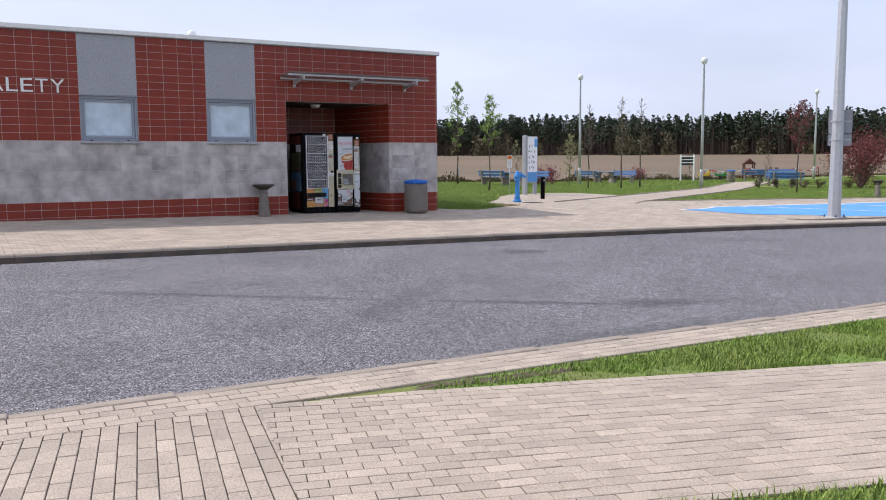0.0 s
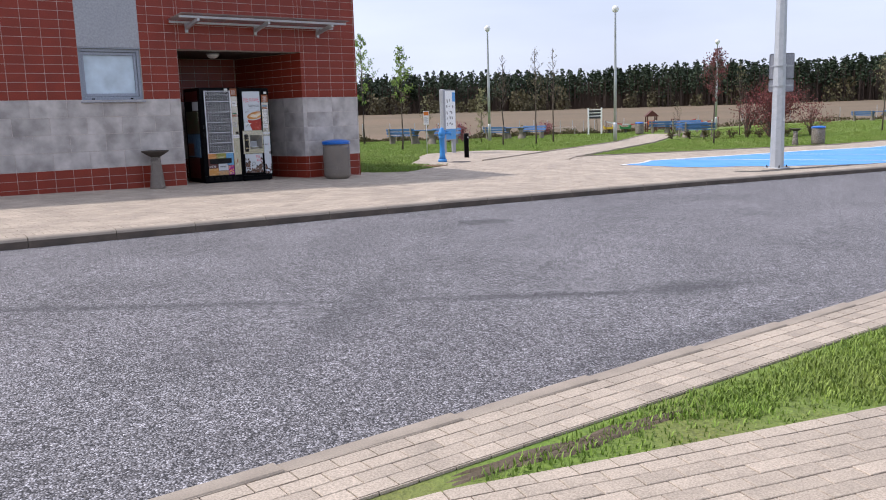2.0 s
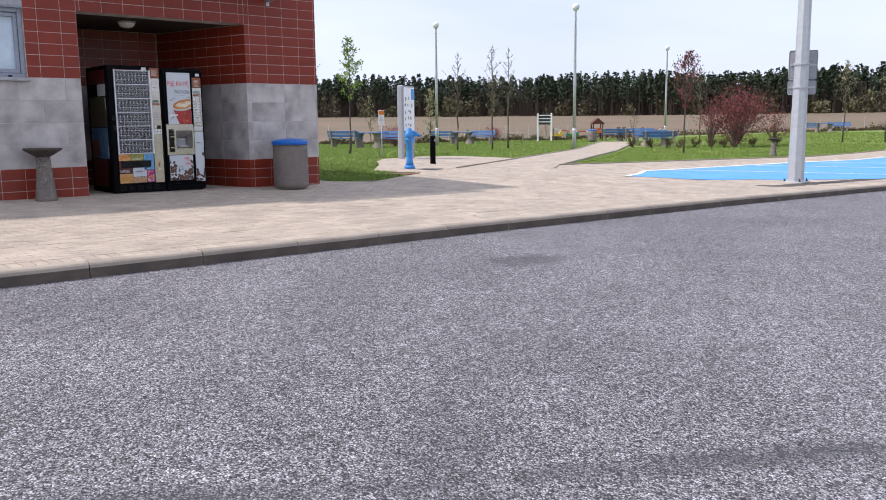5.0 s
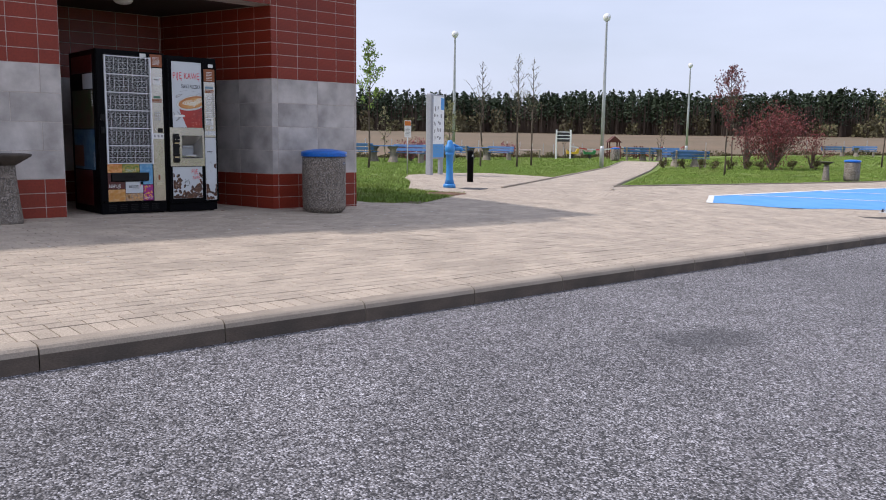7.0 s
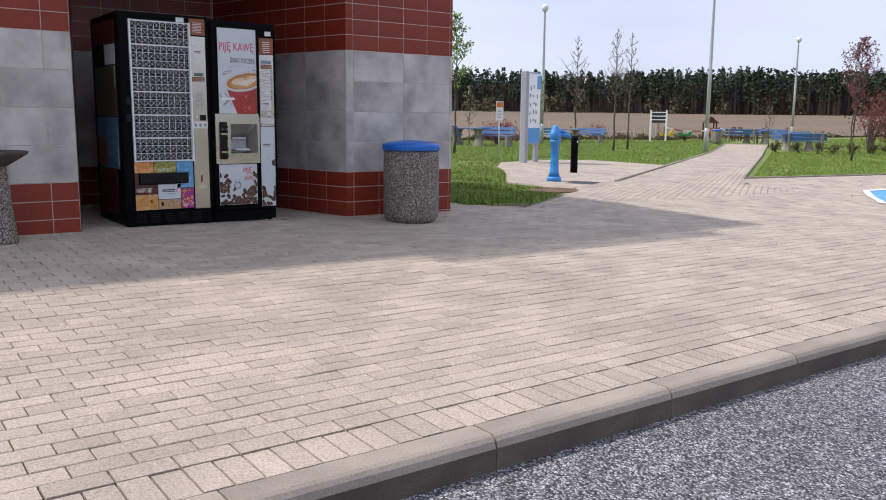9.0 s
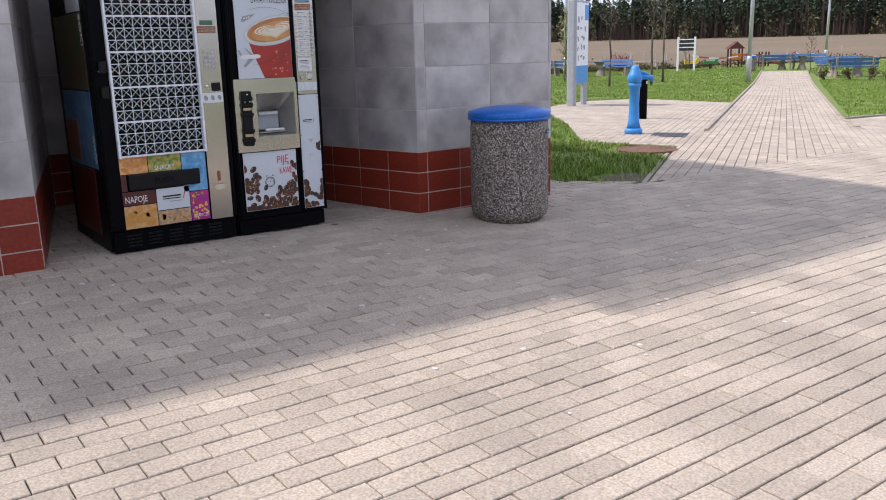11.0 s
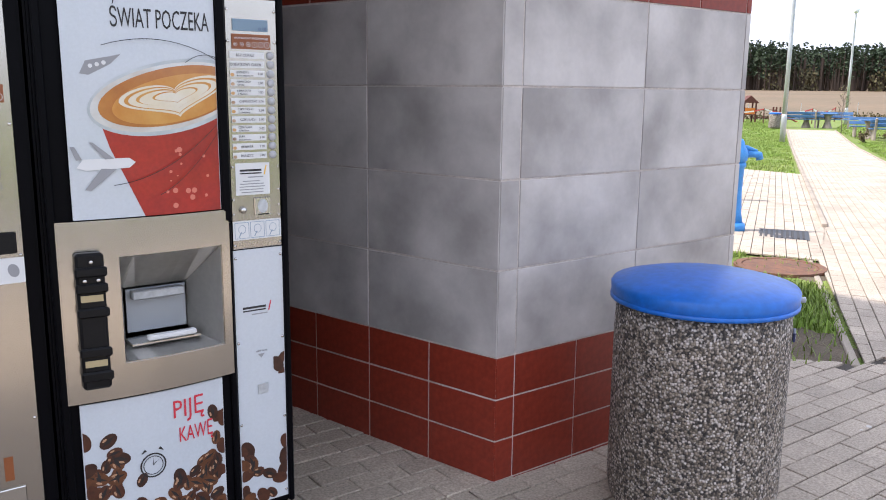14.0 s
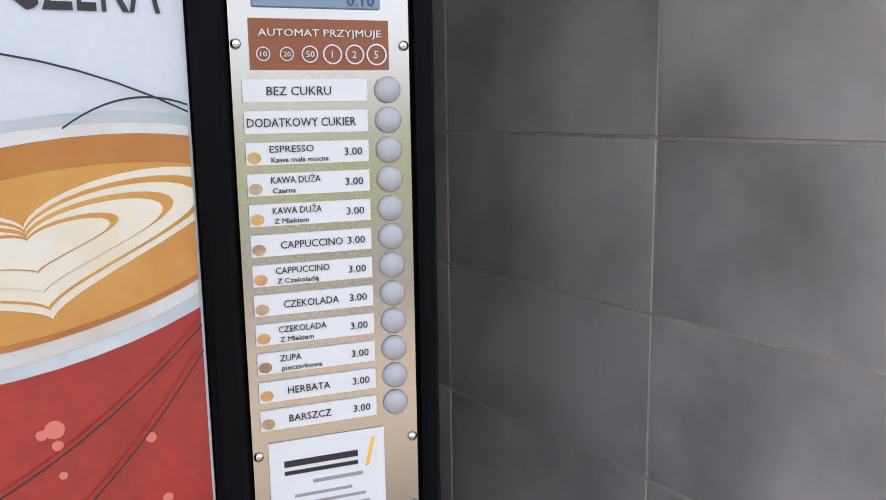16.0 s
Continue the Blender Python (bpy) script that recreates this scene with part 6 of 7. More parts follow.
for k in range(5):
    part("ladder_rung", box(-0.9 - k * 0.08, -0.55 - k * 0.08, -0.4, 0.4, 0.55 - k * 0.12, 0.59 - k * 0.12), M_WOODRED, play)
for x in (2.3, 2.9):
    for y in (-0.4, 0.4):
        part("post", box(x - 0.06, x + 0.06, y - 0.06, y + 0.06, 0, 1.35, 0.01), M_WOODRED, play)
part("bridge_rail", box(0.55, 2.3, -0.44, -0.38, 1.05, 1.13, 0.01), M_WOODRED, play)
part("bridge_deck", box(0.55, 2.3, -0.4, 0.4, 0.42, 0.48, 0.01), M_WOODRED, play)
sl = prism([(2.95, 0.75), (4.3, 0.08), (4.3, 0.02), (2.95, 0.68)], -0.25, 0.25, None, UPRIGHT)
part("slide", sl, M_REDP, play, "red slide")

for x, y, mt, lab in ((44.5, 31.2, M_YELLOW, "yellow spring rider on a low coil"), (45.8, 30.6, M_GREENP, "green spring rider on a low coil")):
    sr = empty("spring_rider", at(x, y, -40), lab, "spring rider", "spring riders")
    part("coil", lathe([(0.12, 0), (0.12, 0.05), (0.1, 0.2), (0.12, 0.38)], 12), M_IRON, sr)
    part("seat", prism([(-0.45, 0.38), (0.4, 0.38), (0.5, 0.75), (0.35, 0.8), (0.2, 0.55), (-0.3, 0.55), (-0.5, 0.7)], -0.12, 0.12, None, UPRIGHT), mt, sr)
tape = empty("barrier_tape", Matrix.Translation((46, 28, 0)), "red and white barrier tape tied round the playground", "tape")
pts = [(43.2, 30.4), (47.0, 28.6), (51.4, 27.8), (55.4, 28.4)]
for (ax, ay), (bx, by) in zip(pts, pts[1:]):
    for k in range(6):
        p, q = (ax + (bx - ax) * k / 6, ay + (by - ay) * k / 6), (ax + (bx - ax) * (k + 1) / 6, ay + (by - ay) * (k + 1) / 6)
        z0, z1 = [level(*c) + 0.95 - 0.25 * 4 * u * (1 - u) for c, u in ((p, k / 6), (q, (k + 1) / 6))]
        bm = bmesh.new()
        own = box(0, math.dist(p, q), -0.004, 0.004, -0.04, 0.04)
        d = Vector((q[0] - p[0], q[1] - p[1], z1 - z0))
        merge(bm, own, Matrix.Translation((p[0], p[1], z0)) @ d.to_track_quat("X", "Z").to_matrix().to_4x4())
        wpart("tape_piece", bm, P_TAPER if k % 2 else M_WHITE, tape)
for x, y in pts:
    wpart("stake", tube([(x, y, level(x, y) - 0.1), (x, y, level(x, y) + 1.0)], 0.03, 6), M_WOODRED, tape)
low = empty("sand_pit_rail", at(37.0, 29.0, -40), "low pale rail on short posts", "rail")
part("rail", box(-0.9, 0.9, -0.05, 0.05, 0.5, 0.6, 0.01), P_TAPER2, low)
for x in (-0.8, 0.8):
    part("post", box(x - 0.04, x + 0.04, -0.04, 0.04, -0.02, 0.5), M_CONC, low)


# ---- planting ----
def leaf_mesh(spots, size, rng, bm=None, aspect=0.55):
    verts, faces = [], []
    for p in spots:
        q = Euler((rng.uniform(0, 6.28), rng.uniform(0, 6.28), rng.uniform(0, 6.28))).to_matrix()
        s = size * rng.uniform(0.6, 1.3)
        base = len(verts)
        for u, v in ((-1, 0), (0, -aspect), (1, 0), (0, aspect)):
            verts.append(tuple(Vector(p) + q @ Vector((u * s, v * s, 0.25 * s * abs(u)))))
        faces.append((base, base + 1, base + 2, base + 3))
    return verts, [], faces


def young_tree(x, y, h, seed, leaf, label, leaves=300, crown=0.62, spread=0.8, lean=0.0, leafsize=0.05, low_at=0.42, branches=20):
    rng = random.Random(seed)
    ob = empty("young_tree", Matrix.Translation((x, y, level(x, y) - 0.03)), label, "tree", "young park trees")
    pts = [(lean * (i / 8) ** 2 * h + rng.uniform(-0.03, 0.03), rng.uniform(-0.03, 0.03), h * i / 8) for i in range(9)]
    rad = [0.05 * (1 - 0.86 * i / 8) * h / 5 for i in range(9)]
    part("trunk", tube(pts, rad, 8), M_BARK, ob, smooth=True)
    limbs, spots = bmesh.new(), []
    for k in range(branches):
        u = low_at + (0.97 - low_at) * (k + rng.random()) / branches
        i = min(7, int(u * 8))
        p0 = Vector(pts[i]).lerp(Vector(pts[i + 1]), u * 8 - i)
        az = k * 2.4 + rng.uniform(-0.4, 0.4)
        prof = math.sin(min(1, (u - low_at) / (crown - low_at + 0.01)) * math.pi / 2) if u < crown else max(0.12, 1 - (u - crown) / (1.05 - crown))
        ln = spread * prof * rng.uniform(0.6, 1.15)
        d = Vector((math.cos(az) + lean * 2.0, math.sin(az), rng.uniform(0.35, 1.2))).normalized()
        mid = p0 + d * ln * 0.55 + Vector((0, 0, 0.02))
        end = mid + (d + Vector((0, 0, 0.5))).normalized() * ln * 0.55
        tube([p0, mid, end], [0.014 * h / 5, 0.009, 0.003], 5, limbs)
        for _ in range(2):
            tw = p0.lerp(end, rng.uniform(0.4, 0.9))
            te = tw + Vector((rng.uniform(-1, 1), rng.uniform(-1, 1), rng.uniform(0.2, 1))).normalized() * ln * 0.4
            tube([tw, te], [0.006, 0.002], 4, limbs)
            for _ in range(max(1, leaves // branches // 3)):
                spots.append(tw.lerp(te, rng.random()) + Vector((rng.gauss(0, 0.05), rng.gauss(0, 0.05), rng.gauss(0, 0.05))))
        for _ in range(max(1, leaves // branches // 3)):
            spots.append(p0.lerp(end, rng.uniform(0.3, 1.05)) + Vector((rng.gauss(0, 0.06), rng.gauss(0, 0.06), rng.gauss(0, 0.06))))
    part("branchwork", limbs, M_BARK, ob)
    tagged(part("crown", leaf_mesh(spots, leafsize, rng), leaf, ob, "small scattered leaves"), kind="stuff")
    return ob


young_tree(11.3, 12.9, 4.15, 1, M_LEAF, "young tree with bright green spring leaves and bare top", 900, 0.56, 0.85, leafsize=0.045, low_at=0.46, branches=26)
young_tree(15.9, 23.3, 5.9, 2, M_LEAF, "taller young tree with fresh green leaves and bare tip", 1000, 0.5, 1.15, leafsize=0.055, low_at=0.36, branches=26)
young_tree(18.9, 15.3, 4.3, 3, M_BUD, "thin young tree just coming into bud", 160, 0.5, 1.0, leafsize=0.028, low_at=0.36, branches=30)
young_tree(21.1, 15.3, 4.8, 4, M_BUD, "slender bare young tree with few buds", 240, 0.46, 1.05, leafsize=0.03, low_at=0.34, branches=34)
young_tree(24.5, 17.5, 5.05, 5, M_BUD, "slender young tree with pale buds", 220, 0.46, 1.0, leafsize=0.03, low_at=0.34, branches=30)
young_tree(25.45, 7.93, 4.3, 6, M_REDLEAF, "young purple-leaved tree bent by the wind", 1500, 0.62, 1.1, 0.05, 0.04, low_at=0.44, branches=40)
young_tree(34.8, 17.1, 2.1, 7, M_BUD, "small bare sapling beside the footpath benches", 90, 0.5, 0.5, leafsize=0.03, low_at=0.2)
young_tree(42, 8.0, 4.6, 8, M_BUD, "young tree with sparse brownish buds", 420, 0.55, 0.9, leafsize=0.045, low_at=0.36, branches=30)
young_tree(43.8, 6.4, 4.5, 9, M_BUD, "young tree with sparse buds", 420, 0.55, 0.9, leafsize=0.045, low_at=0.36, branches=30)
young_tree(35.5, 13.2, 4.2, 10, M_BUD, "bare young tree behind the purple shrub", 160, 0.6, 0.8, leafsize=0.035)
young_tree(19.5, 22.5, 2.6, 12, M_BUD, "small budding sapling by the benches", 260, 0.5, 0.6, leafsize=0.04, low_at=0.2)
young_tree(21.6, 20.2, 3.0, 13, M_BUD, "small pale blossoming sapling on the lawn", 700, 0.5, 0.55, leafsize=0.045, low_at=0.2)
young_tree(14.6, 26.5, 2.4, 14, M_BUD, "small bare sapling by the hedge", 160, 0.5, 0.5, leafsize=0.035, low_at=0.2)
young_tree(38.6, 27.2, 2.4, 15, M_BUD, "small bare sapling by the board", 90, 0.5, 0.6, leafsize=0.03, low_at=0.15)


def shrub(x, y, h, w, n, seed, leaf, label, wind=0.0, size=0.06, category="shrub"):
    rng = random.Random(seed)
    ob = empty("shrub", Matrix.Translation((x, y, level(x, y) - 0.03)), label, category, "shrubs of the park")
    limbs, spots = bmesh.new(), []
    stems = max(7, min(40, n // 50))
    for k in range(stems):
        az, t = rng.uniform(0, 6.28), rng.uniform(0.15, 1.0)
        end = Vector((math.cos(az) * w / 2 * t + wind * h * 0.6, math.sin(az) * w / 2 * t, h * (1.02 - 0.45 * t * t) * rng.uniform(0.8, 1.05)))
        mid = Vector((end.x * 0.35, end.y * 0.35, end.z * 0.5))
        tube([(rng.uniform(-0.05, 0.05), rng.uniform(-0.05, 0.05), 0), mid, end], [0.03 * h / 2, 0.015 * h / 2, 0.004], 5, limbs)
        for j in range(n // stems):
            u = rng.random() ** 0.6
            p = mid.lerp(end, u * 1.05) if rng.random() > 0.12 else Vector((0, 0, 0)).lerp(mid, rng.uniform(0.4, 1))
            g = 0.085 * w * (0.4 + u)
            spots.append(p + Vector((rng.gauss(0, g), rng.gauss(0, g), rng.gauss(0, g * 0.8))))
    part("branchwork", limbs, M_BARK, ob)
    tagged(part("crown", leaf_mesh(spots, size, rng), leaf, ob), kind="stuff")


shrub(33.2, 9.8, 2.8, 3.7, 6000, 31, M_REDLEAF, "large purple-leaved shrub swept by the wind", 0.4, 0.05)
shrub(32.7, 10.9, 2.4, 1.7, 800, 32, M_REDLEAF, "purple shrub with bare twigs", 0.12, 0.045)
shrub(36.4, 9.3, 1.7, 2.0, 900, 33, M_REDLEAF, "low reddish shrub with thin leaves", 0.2, 0.04)
k = 0
for x, y in ((29.5, 13.4), (30.0, 12.6), (30.4, 12.0), (30.8, 11.5), (31.4, 11.0), (32.0, 10.4), (32.4, 9.9), (33.2, 8.8), (34.6, 8.3)):
    shrub(x, y, 0.5, 0.62, 300, 40 + k, M_HEDGE, "small clipped brownish shrub in the border", 0, 0.04)
    k += 1
for x, y in ((22.5, 23.0), (36.0, 30.0), (20.4, 21.6)):
    shrub(x, y, 1.0, 1.5, 700, 60 + k, M_PINKLEAF, "low pink flowering shrub on the lawn", 0, 0.05)
    k += 1
rng = random.Random(77)
spots = []
for i in range(14000):
    x = rng.uniform(-2, 75)
    u = rng.gauss(0, 0.22)
    spots.append((x, hedge_y(x) - 0.4 + u, level(x, hedge_y(x)) + abs(rng.gauss(0, 0.2)) * (0.7 + 0.5 * math.sin(x * 1.7))))
tagged(part("hedge", leaf_mesh(spots, 0.09, rng), M_HEDGE), "low brownish hedge between lawn and field", "hedge", kind="stuff")
fence = empty("field_fence", Matrix.Translation((20, 33, 0)), "thin wire fence on slim posts along the field", "fence")
for i in range(36):
    x = 2 + i * 2.1
    y = hedge_y(x) + 0.9
    wpart("post", tube([(x, y, level(x, y) - 0.1), (x, y, level(x, y) + 1.15)], 0.025, 5), M_GALV, fence)

# pine forest beyond the field
rng = random.Random(12)
tv, tf, lv, lf = [], [], [], []
for k in range(2300):
    az = radians(rng.uniform(2, 104))
    d = 235 + rng.random() ** 1.2 * 60 + 8 * math.sin(az * 9)
    x, y = d * math.cos(az), d * math.sin(az)
    z = terrain(x, y)
    h = rng.uniform(9.9, 12.7) + 0.5 * math.sin(az * 23)
    w = rng.uniform(1.3, 2.2)
    b = len(tv)
    for zz, r in ((z - 0.5, 0.2), (z + h * 0.8, 0.1)):
        for a in range(4):
            tv.append((x + r * math.cos(a * 1.57), y + r * math.sin(a * 1.57), zz))
    tf += [(b + a, b + (a + 1) % 4, b + 4 + (a + 1) % 4, b + 4 + a) for a in range(4)]
    low_c = rng.uniform(0.22, 0.55)
    for j in range(100):
        u = rng.random()
        zz = z + h * (low_c + (1 - low_c) * u)
        rr = w * (1.15 - 0.95 * u ** 1.5) * math.sqrt(rng.random())
        a = rng.uniform(0, 6.28)
        c = Vector((x + rr * math.cos(a), y + rr * math.sin(a), zz))
        s = rng.uniform(0.2, 0.5)
        b2 = len(lv)
        e = Euler((rng.uniform(-0.9, 0.9), rng.uniform(-0.9, 0.9), rng.uniform(0, 6.28))).to_matrix()
        for p in ((-s, 0, -0.3 * s), (0.4 * s, -0.7 * s, 0), (s, 0.2 * s, 0.35 * s), (-0.1 * s, 0.8 * s, 0.2 * s)):
            lv.append(tuple(c + e @ Vector(p)))
        lf.append((b2, b2 + 1, b2 + 2, b2 + 3))
for k in range(4200):
    az = radians(rng.uniform(2, 104))
    d = 236 + rng.random() * 62 + 8 * math.sin(az * 9)
    x, y = d * math.cos(az), d * math.sin(az)
    z, r = terrain(x, y) - 0.5, rng.uniform(0.09, 0.2)
    b = len(tv)
    tv += [(x - r, y + r, z), (x + r, y - r, z), (x + r * 0.6, y - r * 0.6, z + 8.5), (x - r * 0.6, y + r * 0.6, z + 8.5)]
    tf.append((b, b + 1, b + 2, b + 3))
# plain dark sheet added behind the trees in place of the forest's inner shade
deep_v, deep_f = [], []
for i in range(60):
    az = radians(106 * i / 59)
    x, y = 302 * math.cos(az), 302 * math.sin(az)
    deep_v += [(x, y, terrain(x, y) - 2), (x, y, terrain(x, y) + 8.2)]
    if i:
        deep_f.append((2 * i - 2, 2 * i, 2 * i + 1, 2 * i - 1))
tagged(part("backdrop", (deep_v, [], deep_f), M_PINEBARK), "plain dark backdrop standing in for shade deep in the far pine forest", "backdrop", kind="structure")
woods = empty("pine_forest", Matrix.Identity(4), "dark pine forest edge beyond the ploughed field", "forest", kind="stuff")
tagged(part("trunks", (tv, [], tf), M_PINEBARK, woods), kind="stuff")
tagged(part("needles", (lv, [], lf), M_PINE, woods), kind="stuff")
lv, lf = [], []
for k in range(110):
    az = radians(rng.uniform(5, 100))
    d = rng.uniform(228, 236)
    x, y = d * math.cos(az), d * math.sin(az)
    z, h, w = terrain(x, y), rng.uniform(2.5, 7), rng.uniform(1.2, 2.6)
    for j in range(120):
        a, rr, u = rng.uniform(0, 6.28), w * math.sqrt(rng.random()), rng.random()
        lv2 = Vector((x + rr * math.cos(a) * math.sin(math.pi * (0.15 + 0.8 * u)), y + rr * math.sin(a), z + h * u))
        b2, s = len(lv), rng.uniform(0.2, 0.45)
        e = Euler((rng.uniform(0, 6), rng.uniform(0, 6), 0)).to_matrix()
        lv += [tuple(lv2 + e @ Vector(p)) for p in ((-s, 0, 0), (0, -s, 0), (s, 0, 0), (0, s, 0))]
        lf.append((b2, b2 + 1, b2 + 2, b2 + 3))
tagged(part("undergrowth", (lv, [], lf), M_SCRUB, woods, "pale budding bushes at the forest edge"), kind="stuff")


# ---- grass ----
def blades(name, poly, density, height, label, seed, bare=None, width=0.004):
    rng = random.Random(seed)
    x0, x1, y0, y1 = min(p[0] for p in poly), max(p[0] for p in poly), min(p[1] for p in poly), max(p[1] for p in poly)
    verts, faces = [], []
    for _ in range(int((x1 - x0) * (y1 - y0) * density)):
        x, y = rng.uniform(x0, x1), rng.uniform(y0, y1)
        if not inside((x, y), poly):
            continue
        n = noise.noise(Vector((x * 1.3, y * 1.3, seed)))
        if n < -0.25 and rng.random() < 0.75 or (bare and bare(x, y) > rng.random()):
            continue
        h = height * rng.uniform(0.5, 1.25) * (1 + 0.6 * n)
        a, t = rng.uniform(0, 6.28), rng.uniform(0.1, 0.9)
        z = terrain(x, y) - 0.035
        dx, dy, w = math.cos(a), math.sin(a), width * rng.uniform(0.7, 1.4)
        b = len(verts)
        verts += [(x - dy * w, y + dx * w, z), (x + dy * w, y - dx * w, z), (x + dx * h * t * 0.4 + dy * w * 0.7, y + dy * h * t * 0.4 - dx * w * 0.7, z + h * 0.65),
                  (x + dx * h * t * 0.4 - dy * w * 0.7, y + dy * h * t * 0.4 + dx * w * 0.7, z + h * 0.65), (x + dx * h * t, y + dy * h * t, z + h)]
        faces += [(b, b + 1, b + 2, b + 3), (b + 3, b + 2, b + 4)]
    tagged(part(name, (verts, [], faces), M_GRASS), label, "grass", kind="stuff")


blades("grass", [(2.42, -0.05), (5.03, 1.64), (4.45, 2.7), (6.4, 4.9), (7.6, 6.6), (5.5, 10), (1.5, 6), (1.6, 0.6)], 2600, 0.065, "fresh green lawn beside the building", 1,
       lambda x, y: max(0.93 if math.hypot(x - 2.6, y - 0.25) < 0.38 else 0, 0.85 if math.hypot(x - 4.5, y - 1.6) < 0.55 else 0), 0.005)
blades("grass", [(5.5, 10), (7.6, 6.6), (9.2, 8.3), (11.6, 9.4), (13.3, 9.3), (13.6, 6.8), (30, 16.8), (30, 30), (14, 30.5), (2, 26), (2, 7)], 430, 0.05, "spring lawn round the picnic places", 2, None, 0.008)
blades("grass", [(10.85, 2.62), (40, 2.62), (40, 12), (30, 13.9), (12, 3.15)], 520, 0.05, "spring lawn beside the parking bay", 3, None, 0.008)
blades("grass", [(30, 16.8), (36, 20.5), (56, 33), (54, 37), (44, 33.5), (34, 30.5), (30, 30)], 150, 0.06, "far lawn by the playground", 6, None, 0.014)
blades("grass", [(40, 2.62), (66, 5), (64, 19), (56, 28), (37, 18.5), (31.5, 14.7), (40, 12)], 110, 0.06, "far lawn behind the border", 7, None, 0.015)
blades("grass", [(-6.15, -12.92), (-5.2, -12.84), (3, -12.84), (3, -15.35), (-6.0, -13.02)], 4600, 0.042, "narrow wedge of fresh grass between kerb strip and footpath", 4, lambda x, y: 0.6 if x < -5.2 else 0.25 if y > -12.95 else 0, 0.0042)
blades("grass", [(-7.5, -15.10), (-6.2, -15.22), (2, -17.50), (2, -19.10), (-7, -16.70)], 2600, 0.05, "grass edge beside the footpath", 5, None, 0.0045)

# ---- pieces: tiles of the walls ----
cache = {}
near = sorted(range(len(tiles)), key=lambda i: (tiles[i][1].translation - Vector((-0.2, 0, 1.0))).length)
single = set(near[:300])
rest = {"red": ([], [], []), "grey": ([], [], [])}
cladding = part("cladding", bmesh.new(), M_GROUT, building, "glazed wall tiles set in straight courses")
for i, (kind, m, w, h) in enumerate(tiles):
    mesh = tile_mesh(w, h)
    if i in single:
        key = (kind, w, h)
        if key not in cache:
            me = bpy.data.meshes.new("tile")
            me.from_pydata(*[mesh[0], [], mesh[1]])
            me.materials.append(M_GREY_OB if kind == "grey" else M_RED_OB)
            cache[key] = me
        o = new("tile", cache[key])
        o.parent = cladding
        o.matrix_basis = m
    else:
        v, _, f = rest[kind]
        base = len(v)
        v.extend(tuple(m @ Vector(p)) for p in mesh[0])
        f.extend(tuple(base + k for k in q) for q in mesh[1])
for kind, mat in (("red", M_RED), ("grey", M_GREY)):
    tagged(part("wall_tiles", rest[kind], mat, cladding), kind=("stuff"))


# ---- pieces: pavers ----
def paver_mesh(l, w, b=0.003, t=0.014):
    x, y = l / 2 - 0.0026, w / 2 - 0.0028
    v = [(-x, -y, -t), (x, -y, -t), (x, y, -t), (-x, y, -t), (-x, -y, -b), (x, -y, -b), (x, y, -b), (-x, y, -b),
         (-x + b, -y + b, 0), (x - b, -y + b, 0), (x - b, y - b, 0), (-x + b, y - b, 0)]
    f = [(8, 9, 10, 11)]
    for i in range(4):
        j = (i + 1) % 4
        f += [(i, j, 4 + j, 4 + i), (4 + i, 4 + j, 8 + j, 8 + i)]
    return v, f


rnd = random.Random(5)


def half_plane(pts, a, b):
    """Keep the part of a small polygon on the left of the line a to b."""
    out = []
    side = [(b[0] - a[0]) * (p[1] - a[1]) - (b[1] - a[1]) * (p[0] - a[0]) for p in pts]
    for k, p in enumerate(pts):
        q, s0, s1 = pts[(k + 1) % len(pts)], side[k], side[(k + 1) % len(pts)]
        if s0 >= 0:
            out.append(p)
        if (s0 >= 0) != (s1 >= 0):
            u = s0 / (s0 - s1)
            out.append((p[0] + u * (q[0] - p[0]), p[1] + u * (q[1] - p[1])))
    return out


def near_segment(c, a, b, r):
    d = Vector(b) - Vector(a)
    u = max(0, min(1, (Vector(c) - Vector(a)).dot(d) / d.length_squared))
    return (Vector(a) + d * u - Vector(c)).length < r


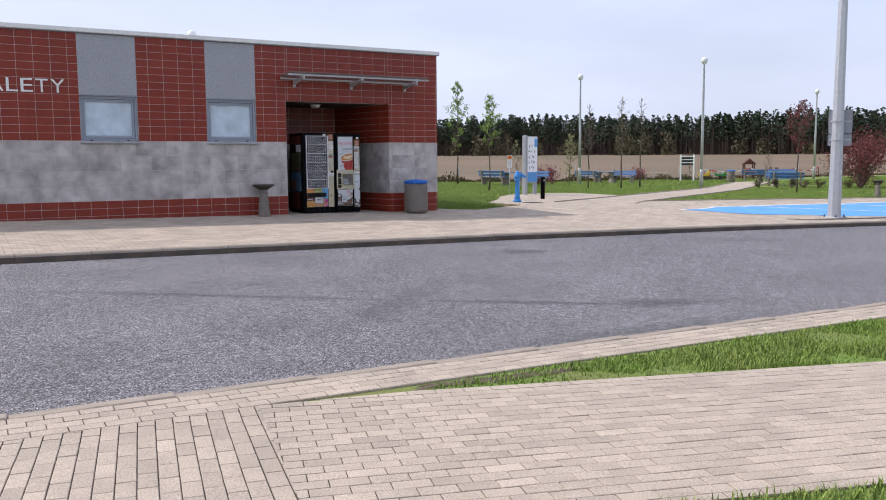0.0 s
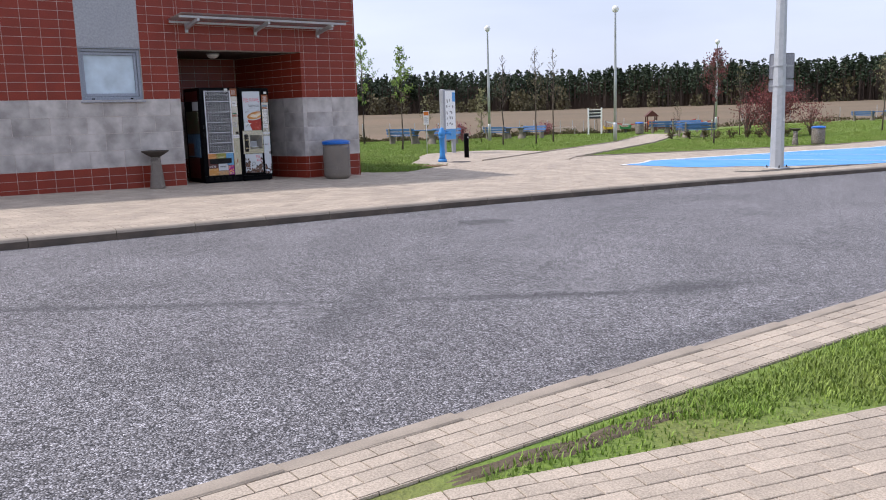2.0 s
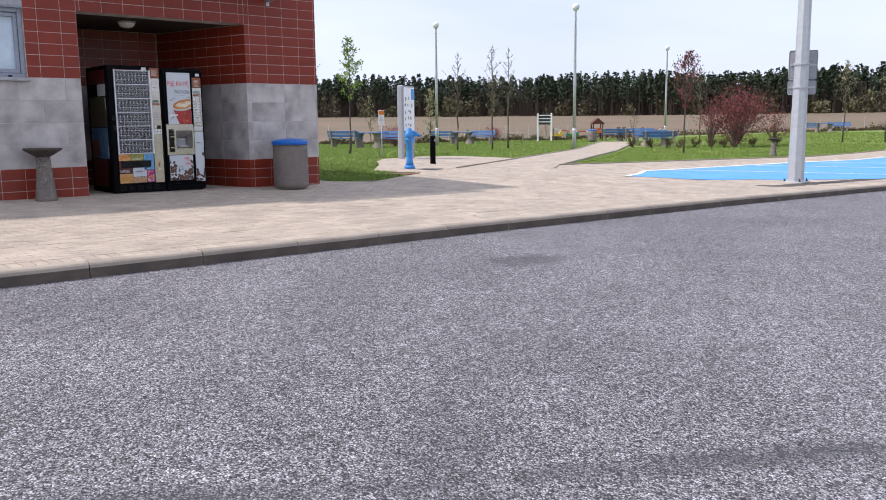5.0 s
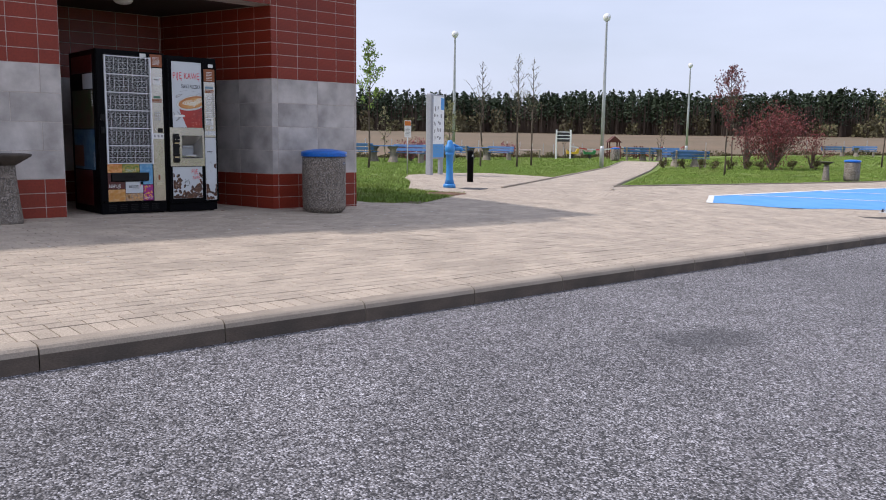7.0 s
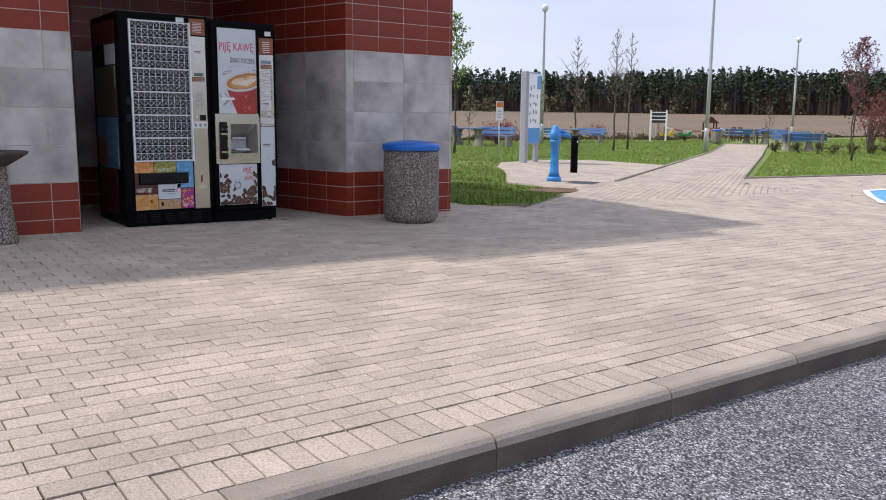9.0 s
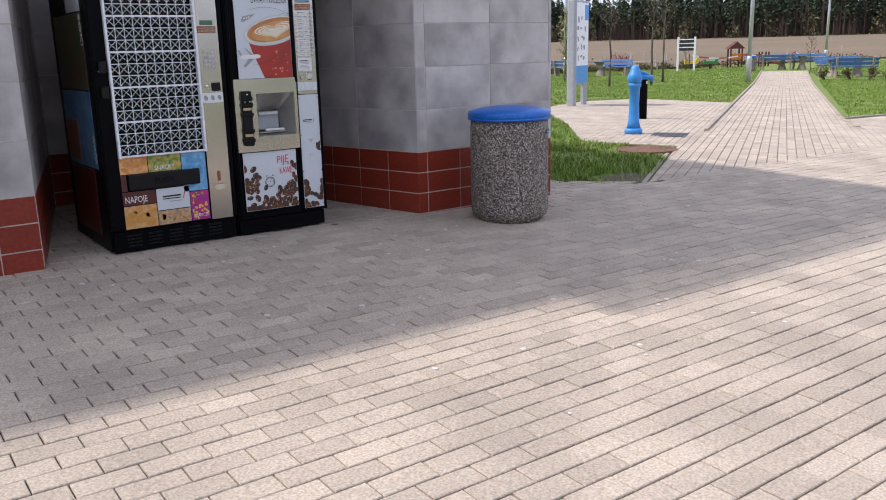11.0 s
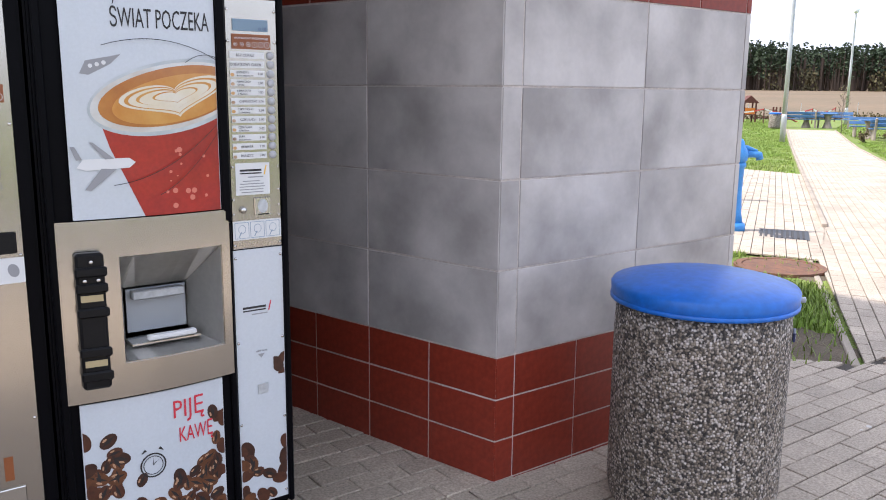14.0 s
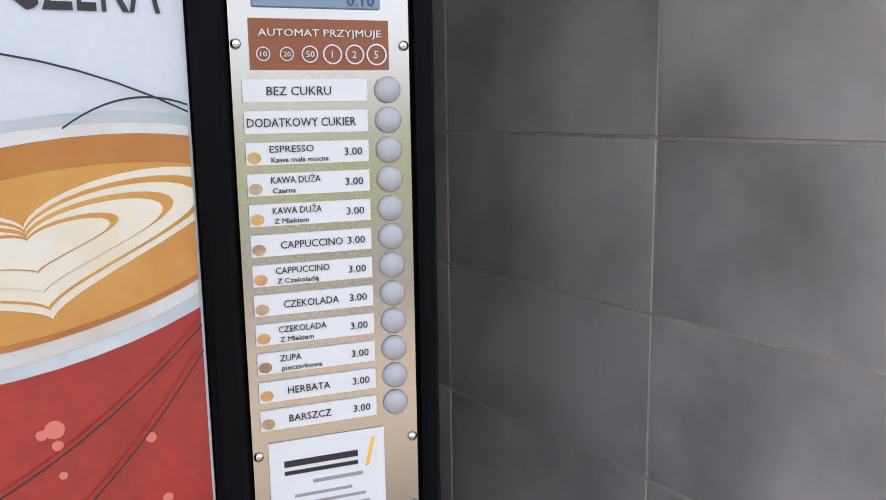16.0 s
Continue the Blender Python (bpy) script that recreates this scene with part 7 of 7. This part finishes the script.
def lay(parent, poly, angle, origin, count=0, centre=(0, 0), lift=0.0, xmax=30.0, length=0.2, width=0.1, skip=None, stagger=0.5):
    """Running bond of blocks over an outline, cut at its edge; the ones nearest to centre become objects of their own."""
    if sum(a[0] * b[1] - a[1] * b[0] for a, b in zip(poly, poly[1:] + poly[:1])) < 0:
        poly = poly[::-1]
    edges = list(zip(poly, poly[1:] + poly[:1]))
    c, s = math.cos(angle), math.sin(angle)
    us = [(x - origin[0]) * c + (y - origin[1]) * s for x, y in poly]
    vs = [-(x - origin[0]) * s + (y - origin[1]) * c for x, y in poly]
    spots, verts, faces = [], [], []
    for j in range(math.floor(min(vs) / width) - 1, math.ceil(max(vs) / width) + 1):
        shift = (j % 2) * length * stagger + rnd.uniform(-0.006, 0.006)
        for i in range(math.floor(min(us) / length) - 1, math.ceil(max(us) / length) + 1):
            u, v = (i + 0.5) * length + shift, (j + 0.5) * width
            x, y = origin[0] + u * c - v * s, origin[1] + u * s + v * c
            if x > xmax or (skip and skip(x, y)):
                continue
            near_edges = [e for e in edges if near_segment((x, y), *e, 0.113)]
            if not near_edges:
                if not inside((x, y), poly):
                    continue
                z = level(x, y) + lift + rnd.uniform(-0.0022, 0.0012)
                dx = (level(x + 0.1 * c, y + 0.1 * s) - level(x, y)) / 0.1
                dy = (level(x - 0.1 * s, y + 0.1 * c) - level(x, y)) / 0.1
                m = Matrix.Translation((x, y, z)) @ Matrix.Rotation(angle + rnd.gauss(0, 0.006), 4, "Z") @ Matrix.Rotation(-dx + rnd.gauss(0, 0.006), 4, "Y") @ Matrix.Rotation(dy + rnd.gauss(0, 0.009), 4, "X")
                spots.append((m, length))
                continue
            hl, hw = length / 2 - 0.004, width / 2 - 0.004
            pts = [(x + p * c - q * s, y + p * s + q * c) for p, q in ((-hl, -hw), (hl, -hw), (hl, hw), (-hl, hw))]
            for a, b in near_edges:
                pts = half_plane(pts, a, b)
            if len(pts) < 3 or abs(sum(a[0] * b[1] - a[1] * b[0] for a, b in zip(pts, pts[1:] + pts[:1]))) < 0.0012:
                continue
            base, n = len(verts), len(pts)
            verts.extend((px, py, level(px, py) + lift - 0.001) for px, py in pts)
            verts.extend((px, py, level(px, py) + lift - 0.014) for px, py in pts)
            faces.append(tuple(range(base, base + n)))
            faces.extend((base + k, base + n + k, base + n + (k + 1) % n, base + (k + 1) % n) for k in range(n))
    spots.sort(key=lambda q: math.hypot(q[0].translation.x - centre[0], q[0].translation.y - centre[1]))
    if "paver" not in cache:
        vv, ff = paver_mesh(length, width)
        cache["paver"] = bpy.data.meshes.new("paver")
        cache["paver"].from_pydata(vv, [], ff)
        cache["paver"].materials.append(M_PAVER_OB)
    for m, l in spots[:count]:
        o = new("paver", cache["paver"])
        o.parent = parent
        o.matrix_basis = m
    vv, ff = paver_mesh(length, width)
    vv = [Vector(p) for p in vv]
    for m, l in spots[count:]:
        base = len(verts)
        verts.extend((m @ p)[:] for p in vv)
        faces.extend(tuple(base + k for k in q) for q in ff)
    tagged(part("pavers", (verts, [], faces), M_PAVER, parent), kind="stuff")


def under_building(x, y):
    if y < 0.12 or x > BX1 - 0.12 or x < BX0:
        return False
    return not (y < REC + 0.1 and OPEN_L + SPLAY * y - 0.18 < x < OPEN_R - SPLAY * y + 0.18)


lay(pavement, BOND, 0.0, (-14, KERB_Y + 0.362), 260, (-1.2, -1.5), xmax=46, skip=under_building)
lay(pavement, SOLDIERS, math.radians(90), (-14, KERB_Y + 0.158), 40, (-2.5, -5), stagger=0.0)
lay(park_path, PARK_PATH, math.atan2(PATH_DIR.y, PATH_DIR.x), (6.95, 2.6), 200, (6, 1.2), xmax=45)
lay(pump_plaza, PUMP_PLAZA, math.atan2(PATH_DIR.y, PATH_DIR.x), (6.9, 2.58), 60, (6, 3))
lay(near_strip, NEAR_STRIP, 0.0, (-16, NEAR_Y - 0.11), 120, (-6, -12.4), lift=0.02, xmax=12)
lay(near_walk, NEAR_WALK, math.radians(-15.6), (-6.2, -12.96), 250, (-6.5, -14), lift=0.02, xmax=8)
lay(near_left, NEAR_LEFT, math.radians(80), (-7.66, -14.76), 150, (-8, -13.5), lift=0.02)

# trodden gum spots on the blocks before the machines
rng = random.Random(15)
gum = bmesh.new()
for _ in range(70):
    x, y, r = rng.uniform(-3.4, 2.2), rng.uniform(-3.2, -0.15), rng.uniform(0.006, 0.016)
    prism([(x + r * math.cos(a * 0.9) * rng.uniform(0.75, 1.2), y + r * math.sin(a * 0.9) * rng.uniform(0.75, 1.2)) for a in range(7)], level(x, y) - 0.002, level(x, y) + 0.0022, gum)
tagged(part("chewing_gum", gum, M_GUM), "flattened pale chewing gum spots on the paving", "litter", kind="stuff")
